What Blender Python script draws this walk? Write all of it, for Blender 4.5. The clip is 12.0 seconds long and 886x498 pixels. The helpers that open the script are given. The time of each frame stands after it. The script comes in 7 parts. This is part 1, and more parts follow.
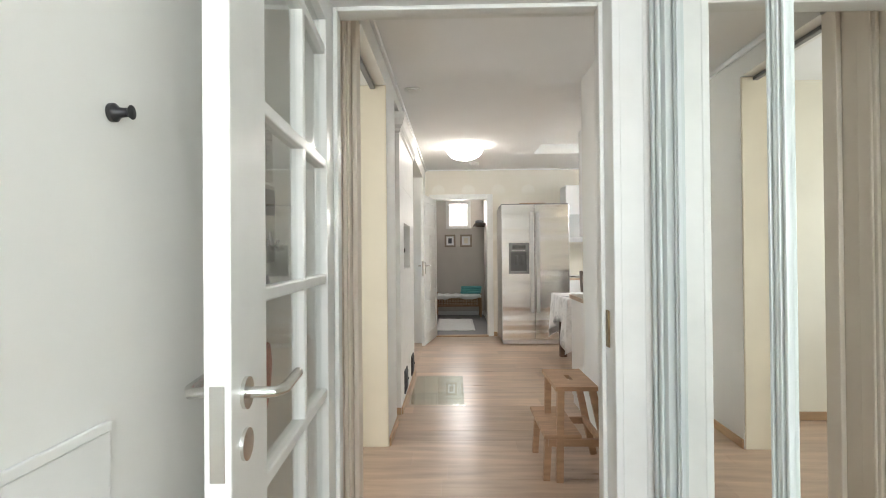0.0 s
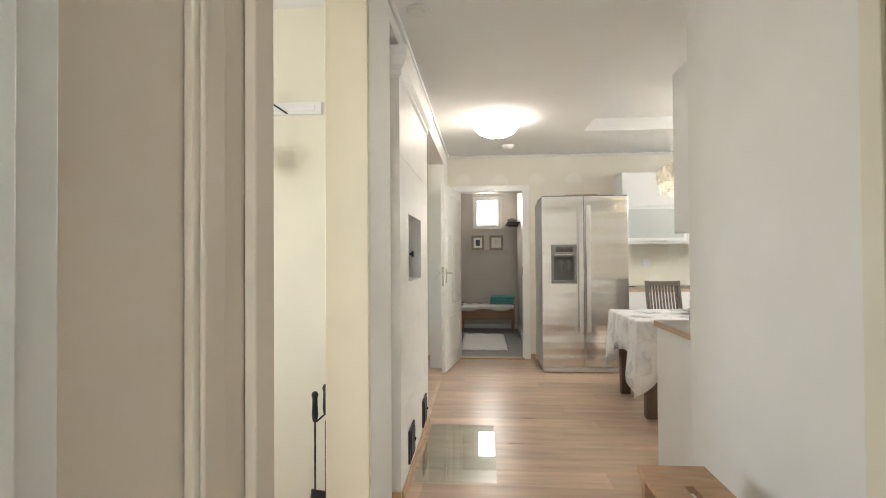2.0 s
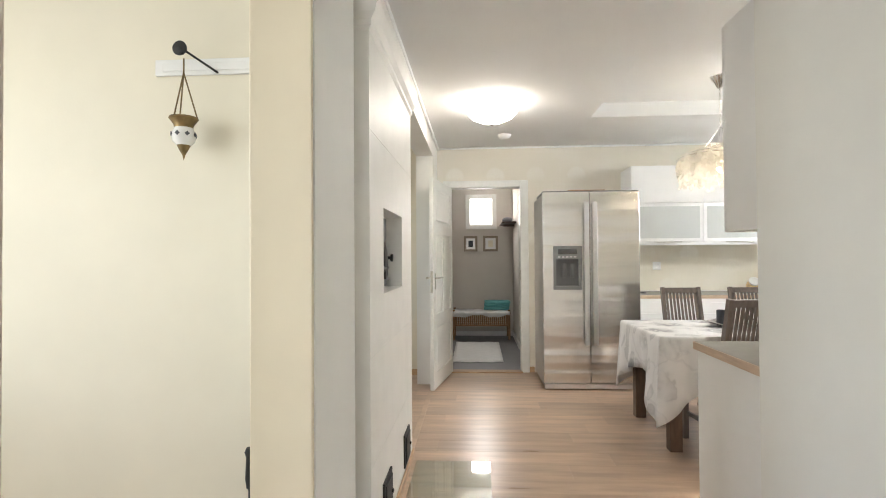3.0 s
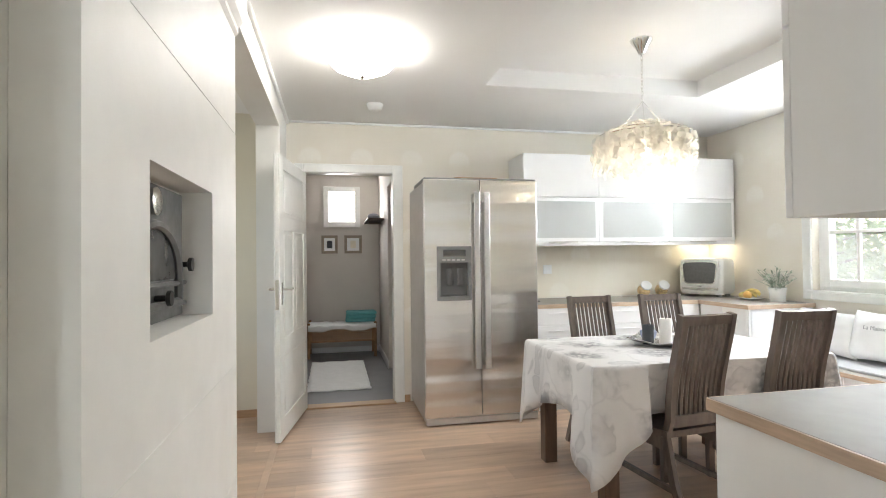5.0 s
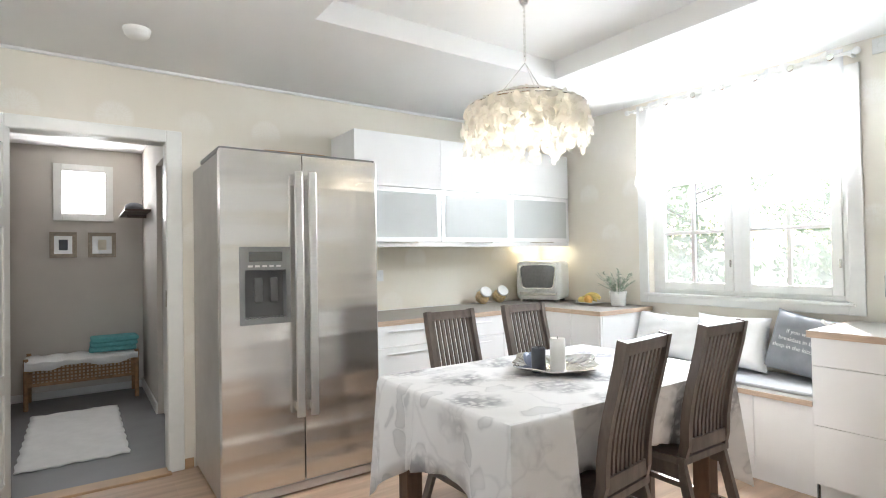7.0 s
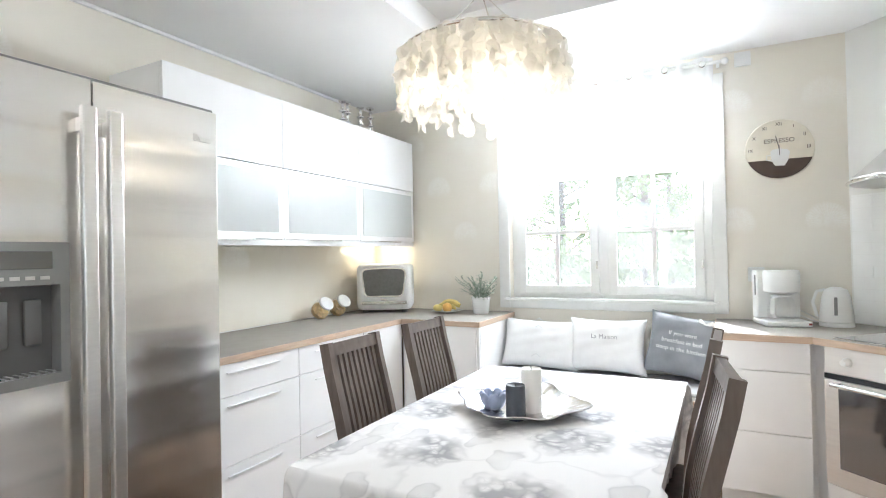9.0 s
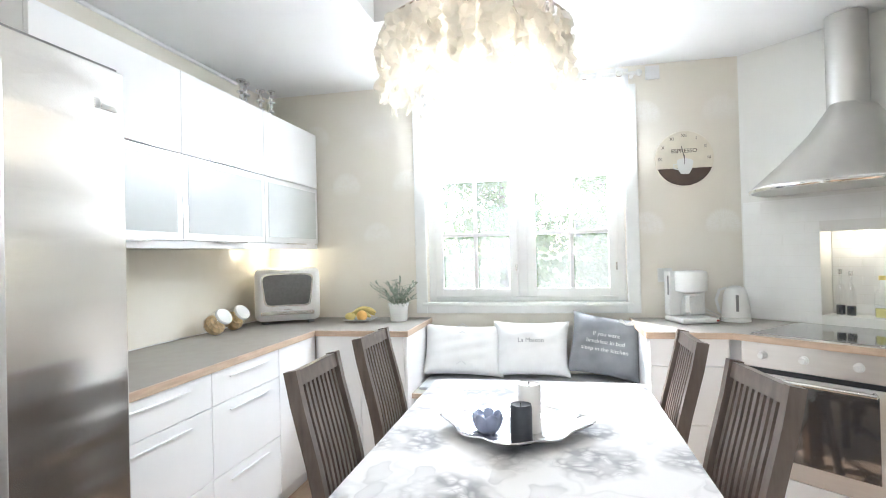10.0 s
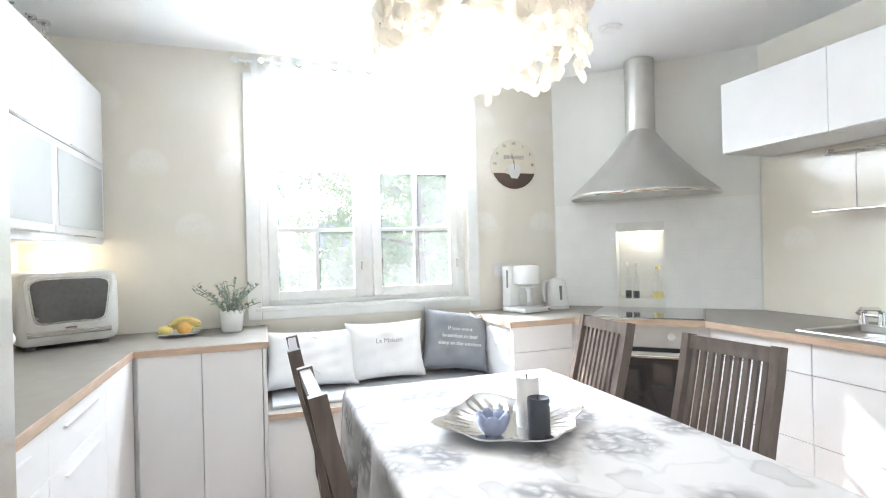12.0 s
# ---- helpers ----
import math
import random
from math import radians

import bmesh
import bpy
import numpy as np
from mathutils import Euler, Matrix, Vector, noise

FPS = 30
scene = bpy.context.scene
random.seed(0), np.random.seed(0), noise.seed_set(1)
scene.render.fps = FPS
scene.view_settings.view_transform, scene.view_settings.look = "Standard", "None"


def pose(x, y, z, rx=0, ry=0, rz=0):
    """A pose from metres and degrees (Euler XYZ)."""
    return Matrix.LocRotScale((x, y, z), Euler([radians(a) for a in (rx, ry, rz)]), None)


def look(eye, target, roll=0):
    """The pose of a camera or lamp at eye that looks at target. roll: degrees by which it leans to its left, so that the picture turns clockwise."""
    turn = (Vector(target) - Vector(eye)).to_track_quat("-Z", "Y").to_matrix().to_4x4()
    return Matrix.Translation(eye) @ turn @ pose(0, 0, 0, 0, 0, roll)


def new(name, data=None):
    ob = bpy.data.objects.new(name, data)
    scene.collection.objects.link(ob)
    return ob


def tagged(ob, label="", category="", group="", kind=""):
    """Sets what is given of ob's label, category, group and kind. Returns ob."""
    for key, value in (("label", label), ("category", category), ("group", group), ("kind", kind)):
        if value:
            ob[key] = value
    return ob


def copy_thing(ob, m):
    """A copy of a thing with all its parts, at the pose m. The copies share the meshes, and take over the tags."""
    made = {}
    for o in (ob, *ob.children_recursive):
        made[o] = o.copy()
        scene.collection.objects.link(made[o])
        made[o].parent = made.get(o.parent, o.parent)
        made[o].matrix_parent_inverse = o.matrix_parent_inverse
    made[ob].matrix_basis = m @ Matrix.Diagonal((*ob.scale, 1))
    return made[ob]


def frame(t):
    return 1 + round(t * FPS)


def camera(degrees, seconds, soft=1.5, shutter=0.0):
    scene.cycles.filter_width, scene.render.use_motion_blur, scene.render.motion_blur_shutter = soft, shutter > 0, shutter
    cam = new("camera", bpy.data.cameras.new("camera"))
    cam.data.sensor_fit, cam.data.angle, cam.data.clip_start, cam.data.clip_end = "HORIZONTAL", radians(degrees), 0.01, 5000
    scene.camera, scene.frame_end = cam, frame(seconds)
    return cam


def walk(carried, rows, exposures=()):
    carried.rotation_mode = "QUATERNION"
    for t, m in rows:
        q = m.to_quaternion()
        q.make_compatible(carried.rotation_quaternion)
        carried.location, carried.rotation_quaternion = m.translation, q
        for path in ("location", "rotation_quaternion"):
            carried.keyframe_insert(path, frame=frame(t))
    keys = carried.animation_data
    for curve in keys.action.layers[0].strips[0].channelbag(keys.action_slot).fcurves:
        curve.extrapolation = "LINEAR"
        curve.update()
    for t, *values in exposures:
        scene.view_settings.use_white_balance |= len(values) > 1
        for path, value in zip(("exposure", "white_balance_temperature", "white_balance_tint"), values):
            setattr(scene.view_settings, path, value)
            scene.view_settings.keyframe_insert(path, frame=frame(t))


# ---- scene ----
cam = camera(80.1, 12.0, soft=1.0)
METRES, EYE, TILT, LEAN, TURN = 6.5, 1.20, 0.0, 0.0, 1.3
ROWS = [
    (0.0, 0.0, 0.0, 0.0, 0.0, 0.42, 0.51),
    (0.5, 0.0008, 0.05, -0.0025, 0.85, 0.5, 0.54),
    (1.0, 0.0071, 0.1053, -0.0008, 1.95, 0.6, 0.62),
    (1.5, 0.0067, 0.1532, -0.0005, 2.77, 0.7, 0.42),
    (2.0, 0.0052, 0.2058, 0.0015, 3.11, 0.78, 0.37),
    (2.5, 0.0058, 0.2545, 0.0031, 3.14, 0.86, 0.4),
    (4.5, 0.0038, 0.4278, 0.0055, -7.98, 0.92, 0.52),
    (5.0, 0.0041, 0.4698, 0.0055, -13.03, 0.97, 0.65),
    (5.5, 0.0071, 0.5082, 0.0065, -17.73, 0.93, 0.81),
    (6.0, 0.0114, 0.5474, 0.0057, -23.2, 0.96, 0.83),
    (6.5, 0.0132, 0.5832, 0.0061, -29.21, 0.94, 0.91),
    (7.0, 0.0193, 0.6246, 0.0074, -35.88, 0.93, 1.01),
    (9.0, 0.0347, 0.7929, 0.0095, -63.48, 0.62, 1.17),
    (9.5, 0.0394, 0.8289, 0.0114, -71.4, 0.54, 1.39),
    (10.0, 0.0478, 0.8677, 0.0121, -79.56, 0.46, 1.4),
    (10.5, 0.054, 0.9012, 0.0119, -86.73, 0.37, 1.42),
    (11.0, 0.0643, 0.9335, 0.0098, -93.74, 0.3, 1.52),
    (11.5, 0.0786, 0.9608, 0.008, -101.14, 0.22, 1.49),
    (12.0, 0.0862, 0.9897, 0.008, -110.12, 0.17, 1.52),
]
walk(cam, [(t, pose(0, 0, EYE, TILT, LEAN, TURN) @ pose(METRES * x, METRES * y, METRES * z, 90 + pitch, roll, yaw)) for t, x, y, z, yaw, pitch, roll in ROWS],
     exposures=[(0.0, 1.62, 6450, 10), (0.5, 1.6, 6550, 10), (1.0, 1.66, 6750, 10), (1.5, 1.58, 6950, 10), (2.5, 1.6, 6750, 10), (4.5, 1.7, 6400, 10), (5.5, 1.64, 6250, 10), (7.0, 1.7, 6100, 10), (9.0, 1.8, 5950, 10), (12.0, 1.84, 5900, 10)])

# ---- world, sun, large lights ----
world = bpy.data.worlds.new("world")
scene.world = world
world.use_nodes = True
wn = world.node_tree
sky = wn.nodes.new("ShaderNodeTexSky")
sky.sky_type, sky.sun_disc = "NISHITA", False
sky.sun_elevation, sky.sun_rotation = radians(35), radians(60)
wn.links.new(sky.outputs[0], wn.nodes["Background"].inputs[0])
wn.nodes["Background"].inputs[1].default_value = 0.15

sun = new("sun", bpy.data.lights.new("sun", "SUN"))
sun.data.energy, sun.data.angle, sun.data.color = 5.0, radians(0.5), (1.0, 0.95, 0.87)
sun.matrix_world = look((13.5, 11.6, 9.3), (3.5, 5.8, 1.2))


def area_lamp(name, eye, target, w, h, watts, colour=(0.93, 0.97, 1.0)):
    lamp = new(name, bpy.data.lights.new(name, "AREA"))
    lamp.data.shape, lamp.data.size, lamp.data.size_y = "RECTANGLE", w, h
    lamp.data.energy, lamp.data.color = watts, colour
    lamp.matrix_world = look(eye, target)
    return lamp


def bulb(name, at, watts, radius=0.03, colour=(1.0, 0.93, 0.82)):
    lamp = new(name, bpy.data.lights.new(name, "POINT"))
    lamp.data.energy, lamp.data.shadow_soft_size, lamp.data.color = watts, radius, colour
    lamp.location = at
    return lamp


area_lamp("kitchen_window_daylight", (3.60, 5.83, 1.985), (1.6, 5.83, 1.2), 1.20, 0.40, 26).data.spread = radians(126)
# fill lamp added at the hall's unseen end, aimed up for ceiling bounce
area_lamp("hall_fill", (-0.1, -1.93, 1.5), (-0.1, 0, 2.8), 0.9, 1.1, 21)
# unseen lamp added in the side room to light cream wall and corridor
area_lamp("side_room_fill", (-2.42, 2.6, 1.5), (0, 2.6, 1.2), 1.0, 1.1, 8.5)
# extra lamp, out of view, added to brighten passage walls and corridor ceiling
area_lamp("passage_fill", (-2.27, 6.4, 1.5), (0, 6.4, 1.3), 1.0, 1.1, 2.2)
area_lamp("back_room_daylight", (0.07, 10.235, 1.93), (0.07, 7, 1.93), 0.35, 0.41, 5.5, (1.0, 0.97, 0.93))
bulb("chandelier_bulb", (1.76, 5.86, 1.86), 2.2, 0.06)
bulb("niche_spot", (3.262, 4.098, 1.325), 0.22, 0.012, (1.0, 0.88, 0.68))
bulb("under_cabinet_light", (3.42, 7.42, 1.315), 0.55, 0.04, (1.0, 0.86, 0.62))
# ---- materials ----
def mat(name, colour, rough=0.5, metal=0.0, vary=0.0, scale=8.0, bump=0.0, bump_scale=60.0, stretch=(1, 1, 1), coat=0.0, rough_vary=0.0, piece=0.0):
    m = bpy.data.materials.new(name)
    m.use_nodes = True
    nt = m.node_tree
    b = nt.nodes["Principled BSDF"]
    b.inputs["Base Color"].default_value = (*colour, 1)
    b.inputs["Roughness"].default_value = rough
    b.inputs["Metallic"].default_value = metal
    if coat:
        b.inputs["Coat Weight"].default_value = coat
        b.inputs["Coat Roughness"].default_value = 0.08
    tc = nt.nodes.new("ShaderNodeTexCoord")
    mp = nt.nodes.new("ShaderNodeMapping")
    mp.inputs["Scale"].default_value = stretch
    nt.links.new(tc.outputs["Object"], mp.inputs["Vector"])
    if vary:
        n1 = nt.nodes.new("ShaderNodeTexNoise")
        n1.inputs["Scale"].default_value, n1.inputs["Detail"].default_value = scale, 6
        nt.links.new(mp.outputs[0], n1.inputs["Vector"])
        ramp = nt.nodes.new("ShaderNodeValToRGB")
        ramp.color_ramp.elements[0].position, ramp.color_ramp.elements[1].position = 0.3, 0.7
        ramp.color_ramp.elements[0].color = (*[c * (1 - vary) for c in colour], 1)
        ramp.color_ramp.elements[1].color = (*[min(1, c * (1 + vary * 0.6)) for c in colour], 1)
        nt.links.new(n1.outputs["Fac"], ramp.inputs["Fac"])
        out = ramp.outputs[0]
        if piece:
            info = nt.nodes.new("ShaderNodeObjectInfo")
            mr = nt.nodes.new("ShaderNodeMapRange")
            mr.inputs["To Min"].default_value, mr.inputs["To Max"].default_value = 1 - piece, 1 + piece
            nt.links.new(info.outputs["Random"], mr.inputs["Value"])
            mul = nt.nodes.new("ShaderNodeMix")
            mul.data_type, mul.blend_type = "RGBA", "MULTIPLY"
            mul.inputs[0].default_value = 1
            nt.links.new(out, mul.inputs[6])
            nt.links.new(mr.outputs[0], mul.inputs[7])
            out = mul.outputs[2]
        nt.links.new(out, b.inputs["Base Color"])
        if rough_vary:
            rr = nt.nodes.new("ShaderNodeMapRange")
            rr.inputs["To Min"].default_value, rr.inputs["To Max"].default_value = rough - rough_vary, rough + rough_vary
            nt.links.new(n1.outputs["Fac"], rr.inputs["Value"])
            nt.links.new(rr.outputs[0], b.inputs["Roughness"])
    if bump:
        n2 = nt.nodes.new("ShaderNodeTexNoise")
        n2.inputs["Scale"].default_value, n2.inputs["Detail"].default_value = bump_scale, 4
        nt.links.new(mp.outputs[0], n2.inputs["Vector"])
        bp = nt.nodes.new("ShaderNodeBump")
        bp.inputs["Strength"].default_value, bp.inputs["Distance"].default_value = bump, 0.002
        nt.links.new(n2.outputs["Fac"], bp.inputs["Height"])
        nt.links.new(bp.outputs[0], b.inputs["Normal"])
    return m


def principled(m):
    return m.node_tree.nodes["Principled BSDF"]


def floral(name, base, ink, cell, radius, fine, strength, axes=(0, 1)):
    """Printed round blossoms of fine petals on a plain ground."""
    m = mat(name, base, 0.85, bump=0.12, bump_scale=500)
    nt, b = m.node_tree, principled(m)
    tc = nt.nodes.new("ShaderNodeTexCoord")
    warp = nt.nodes.new("ShaderNodeTexNoise")
    warp.inputs["Scale"].default_value = 9
    add = nt.nodes.new("ShaderNodeMix")
    add.data_type, add.blend_type = "RGBA", "LINEAR_LIGHT"
    add.inputs[0].default_value = 0.055
    nt.links.new(tc.outputs["Object"], warp.inputs["Vector"])
    nt.links.new(tc.outputs["Object"], add.inputs[6])
    nt.links.new(warp.outputs["Color"], add.inputs[7])
    big = nt.nodes.new("ShaderNodeTexVoronoi")
    big.inputs["Scale"].default_value, big.inputs["Randomness"].default_value = cell, 0.75
    nt.links.new(add.outputs[2], big.inputs["Vector"])
    disc = nt.nodes.new("ShaderNodeMapRange")
    disc.inputs["From Min"].default_value, disc.inputs["From Max"].default_value = radius, radius * 0.62
    nt.links.new(big.outputs["Distance"], disc.inputs["Value"])
    small = nt.nodes.new("ShaderNodeTexVoronoi")
    small.inputs["Scale"].default_value = fine
    nt.links.new(add.outputs[2], small.inputs["Vector"])
    petal = nt.nodes.new("ShaderNodeMapRange")
    petal.inputs["From Min"].default_value, petal.inputs["From Max"].default_value = 0.22, 0.62
    petal.inputs["To Min"].default_value = 0.22
    nt.links.new(small.outputs["Distance"], petal.inputs["Value"])
    wash = nt.nodes.new("ShaderNodeTexNoise")
    wash.inputs["Scale"].default_value, wash.inputs["Detail"].default_value = 7, 3
    nt.links.new(tc.outputs["Object"], wash.inputs["Vector"])
    wr = nt.nodes.new("ShaderNodeMapRange")
    wr.inputs["From Min"].default_value, wr.inputs["From Max"].default_value = 0.22, 0.50
    nt.links.new(wash.outputs["Fac"], wr.inputs["Value"])

    def times(a, c):
        n = nt.nodes.new("ShaderNodeMath")
        n.operation = "MULTIPLY"
        nt.links.new(a, n.inputs[0])
        if isinstance(c, float):
            n.inputs[1].default_value = c
        else:
            nt.links.new(c, n.inputs[1])
        return n.outputs[0]

    bloom = times(times(disc.outputs[0], petal.outputs[0]), wr.outputs[0])
    # petal outlines inside the blossoms
    outl = nt.nodes.new("ShaderNodeTexVoronoi")
    outl.feature = "DISTANCE_TO_EDGE"
    outl.inputs["Scale"].default_value = fine * 0.9
    nt.links.new(add.outputs[2], outl.inputs["Vector"])
    ol = nt.nodes.new("ShaderNodeMapRange")
    ol.inputs["From Min"].default_value, ol.inputs["From Max"].default_value = 0.075, 0.02
    nt.links.new(outl.outputs["Distance"], ol.inputs["Value"])
    bloom_lines = times(times(times(disc.outputs[0], ol.outputs[0]), wr.outputs[0]), 0.5)
    both = nt.nodes.new("ShaderNodeMath")
    both.operation = "MAXIMUM"
    nt.links.new(times(bloom, 0.75), both.inputs[0])
    nt.links.new(bloom_lines, both.inputs[1])
    bloom = both.outputs[0]
    # thin stems
    stem = nt.nodes.new("ShaderNodeTexVoronoi")
    stem.feature = "DISTANCE_TO_EDGE"
    stem.inputs["Scale"].default_value = cell * 0.8
    nt.links.new(add.outputs[2], stem.inputs["Vector"])
    sr = nt.nodes.new("ShaderNodeMapRange")
    sr.inputs["From Min"].default_value, sr.inputs["From Max"].default_value = 0.03, 0.0
    nt.links.new(stem.outputs["Distance"], sr.inputs["Value"])
    leafmap = nt.nodes.new("ShaderNodeMapping")
    leafmap.inputs["Rotation"].default_value, leafmap.inputs["Scale"].default_value = (0.5, 0.4, 0.7), (1, 2.3, 1.3)
    nt.links.new(add.outputs[2], leafmap.inputs["Vector"])
    lv = nt.nodes.new("ShaderNodeTexVoronoi")
    lv.inputs["Scale"].default_value, lv.inputs["Randomness"].default_value = 4.2, 0.95
    nt.links.new(leafmap.outputs[0], lv.inputs["Vector"])
    leaf = nt.nodes.new("ShaderNodeValToRGB")
    leaf.color_ramp.elements[0].position, leaf.color_ramp.elements[1].position = 0.0, 0.40
    leaf.color_ramp.elements[0].color, leaf.color_ramp.elements[1].color = (0.42, 0.42, 0.42, 1), (0, 0, 0, 1)
    for at, v in ((0.05, 0.16), (0.27, 0.22), (0.32, 0.34), (0.355, 0.10)):
        leaf.color_ramp.elements.new(at).color = (v, v, v, 1)
    nt.links.new(lv.outputs["Distance"], leaf.inputs["Fac"])
    inv = nt.nodes.new("ShaderNodeMath")
    inv.operation = "SUBTRACT"
    inv.inputs[0].default_value = 1.0
    nt.links.new(disc.outputs[0], inv.inputs[1])
    lmask = times(times(leaf.outputs[0], inv.outputs[0]), wr.outputs[0])
    stems = nt.nodes.new("ShaderNodeMath")
    stems.operation = "MAXIMUM"
    nt.links.new(lmask, stems.inputs[0])
    nt.links.new(times(times(sr.outputs[0], wr.outputs[0]), 0.16), stems.inputs[1])
    stems = stems.outputs[0]
    mx = nt.nodes.new("ShaderNodeMath")
    mx.operation = "MAXIMUM"
    nt.links.new(bloom, mx.inputs[0])
    nt.links.new(stems, mx.inputs[1])
    fac = times(mx.outputs[0], strength)
    mix = nt.nodes.new("ShaderNodeMix")
    mix.data_type = "RGBA"
    mix.inputs[6].default_value, mix.inputs[7].default_value = (*base, 1), (*ink, 1)
    nt.links.new(fac, mix.inputs[0])
    nt.links.new(mix.outputs[2], b.inputs["Base Color"])
    return m


def wallpaper(name, base, pale):
    """Beige paper with pale dandelion heads in staggered rows."""
    m = mat(name, base, 0.75, bump=0.08, bump_scale=250)
    nt, b = m.node_tree, principled(m)

    def calc(op, a, c=None):
        n = nt.nodes.new("ShaderNodeMath")
        n.operation = op
        for k, v in enumerate((a, c)):
            if v is None:
                continue
            if isinstance(v, (int, float)):
                n.inputs[k].default_value = v
            else:
                nt.links.new(v, n.inputs[k])
        return n.outputs[0]

    def ramp(v, lo, hi, out0=0.0, out1=1.0):
        n = nt.nodes.new("ShaderNodeMapRange")
        n.interpolation_type = "SMOOTHSTEP"
        for key, val in (("From Min", lo), ("From Max", hi), ("To Min", out0), ("To Max", out1)):
            n.inputs[key].default_value = val
        nt.links.new(v, n.inputs["Value"])
        return n.outputs[0]

    tc = nt.nodes.new("ShaderNodeTexCoord")
    sep = nt.nodes.new("ShaderNodeSeparateXYZ")
    nt.links.new(tc.outputs["Object"], sep.inputs[0])
    along = calc("DIVIDE", calc("ADD", sep.outputs[0], sep.outputs[1]), 0.43)
    high = calc("DIVIDE", calc("SUBTRACT", sep.outputs[2], 1.93), 0.34)
    row = calc("FLOOR", high)
    col = calc("ADD", calc("ADD", along, 0.36), calc("MULTIPLY", calc("ABSOLUTE", calc("MODULO", row, 2)), 0.5))
    du = calc("MULTIPLY", calc("SUBTRACT", calc("FRACT", col), 0.5), 0.43)
    dz = calc("MULTIPLY", calc("SUBTRACT", calc("FRACT", high), 0.45), 0.34)
    dist = calc("SQRT", calc("ADD", calc("MULTIPLY", du, du), calc("MULTIPLY", dz, dz)))
    cellno = nt.nodes.new("ShaderNodeCombineXYZ")
    nt.links.new(calc("FLOOR", col), cellno.inputs[0])
    nt.links.new(row, cellno.inputs[1])
    luck = nt.nodes.new("ShaderNodeTexWhiteNoise")
    nt.links.new(cellno.outputs[0], luck.inputs["Vector"])
    # fine rays from the heart of each head, an airy outer edge, a denser upper half
    spoke = calc("ADD", calc("MULTIPLY", calc("SINE", calc("MULTIPLY", calc("ARCTAN2", dz, du), 36.0)), 0.16), 0.84)
    fine = nt.nodes.new("ShaderNodeTexNoise")
    fine.inputs["Scale"].default_value, fine.inputs["Detail"].default_value = 70, 5
    nt.links.new(tc.outputs["Object"], fine.inputs["Vector"])
    airy = calc("ADD", dist, calc("MULTIPLY", calc("SUBTRACT", fine.outputs["Fac"], 0.5), 0.05))
    head = calc("MULTIPLY", ramp(airy, 0.112, 0.080), ramp(dz, -0.075, 0.01))
    head = calc("MULTIPLY", calc("MULTIPLY", head, spoke), ramp(fine.outputs["Fac"], 0.25, 0.60, 0.45, 1.0))
    fac = calc("MULTIPLY", head, ramp(luck.outputs["Value"], 0.0, 1.0, 0.15, 0.75))
    # slow uneven fading of the paper
    soft = nt.nodes.new("ShaderNodeTexNoise")
    soft.inputs["Scale"].default_value, soft.inputs["Detail"].default_value = 1.6, 4
    nt.links.new(tc.outputs["Object"], soft.inputs["Vector"])
    fac = calc("MAXIMUM", fac, ramp(soft.outputs["Fac"], 0.42, 0.75, 0.0, 0.35))
    mix = nt.nodes.new("ShaderNodeMix")
    mix.data_type = "RGBA"
    mix.inputs[6].default_value, mix.inputs[7].default_value = (*base, 1), (*pale, 1)
    nt.links.new(fac, mix.inputs[0])
    nt.links.new(mix.outputs[2], b.inputs["Base Color"])
    return m


def glass(name, rough=0.0, colour=(1, 1, 1), ior=1.45):
    m = bpy.data.materials.new(name)
    m.use_nodes = True
    b = principled(m)
    b.inputs["Base Color"].default_value = (*colour, 1)
    b.inputs["Roughness"].default_value = rough
    b.inputs["Transmission Weight"].default_value = 1
    b.inputs["IOR"].default_value = ior
    return m


def thin_glass(name, gloss, tint=(1, 1, 1), glare_haze=0.0):
    """A thin sheet: clear, with a share of mirror gloss."""
    m = bpy.data.materials.new(name)
    m.use_nodes = True
    nt = m.node_tree
    tr, gl, mx = nt.nodes.new("ShaderNodeBsdfTransparent"), nt.nodes.new("ShaderNodeBsdfGlossy"), nt.nodes.new("ShaderNodeMixShader")
    tr.inputs[0].default_value = (*tint, 1)
    gl.inputs["Roughness"].default_value = 0.01
    mx.inputs[0].default_value = gloss
    nt.links.new(tr.outputs[0], mx.inputs[1])
    nt.links.new(gl.outputs[0], mx.inputs[2])
    out = mx.outputs[0]
    if glare_haze:
        # an added translucent film that imitates glare haze over the view
        df, m2, ns = nt.nodes.new("ShaderNodeBsdfTranslucent"), nt.nodes.new("ShaderNodeMixShader"), nt.nodes.new("ShaderNodeTexNoise")
        df.inputs[0].default_value = (0.95, 0.97, 0.97, 1)
        ns.inputs["Scale"].default_value = 3
        mr = nt.nodes.new("ShaderNodeMapRange")
        mr.inputs["From Min"].default_value, mr.inputs["From Max"].default_value = 0.3, 0.7
        mr.inputs["To Min"].default_value, mr.inputs["To Max"].default_value = glare_haze * 0.6, glare_haze * 1.4
        tc = nt.nodes.new("ShaderNodeTexCoord")
        nt.links.new(tc.outputs["Object"], ns.inputs["Vector"])
        nt.links.new(ns.outputs["Fac"], mr.inputs["Value"])
        nt.links.new(mr.outputs[0], m2.inputs[0])
        nt.links.new(out, m2.inputs[1])
        nt.links.new(df.outputs[0], m2.inputs[2])
        out = m2.outputs[0]
    nt.links.new(out, nt.nodes["Material Output"].inputs[0])
    return m


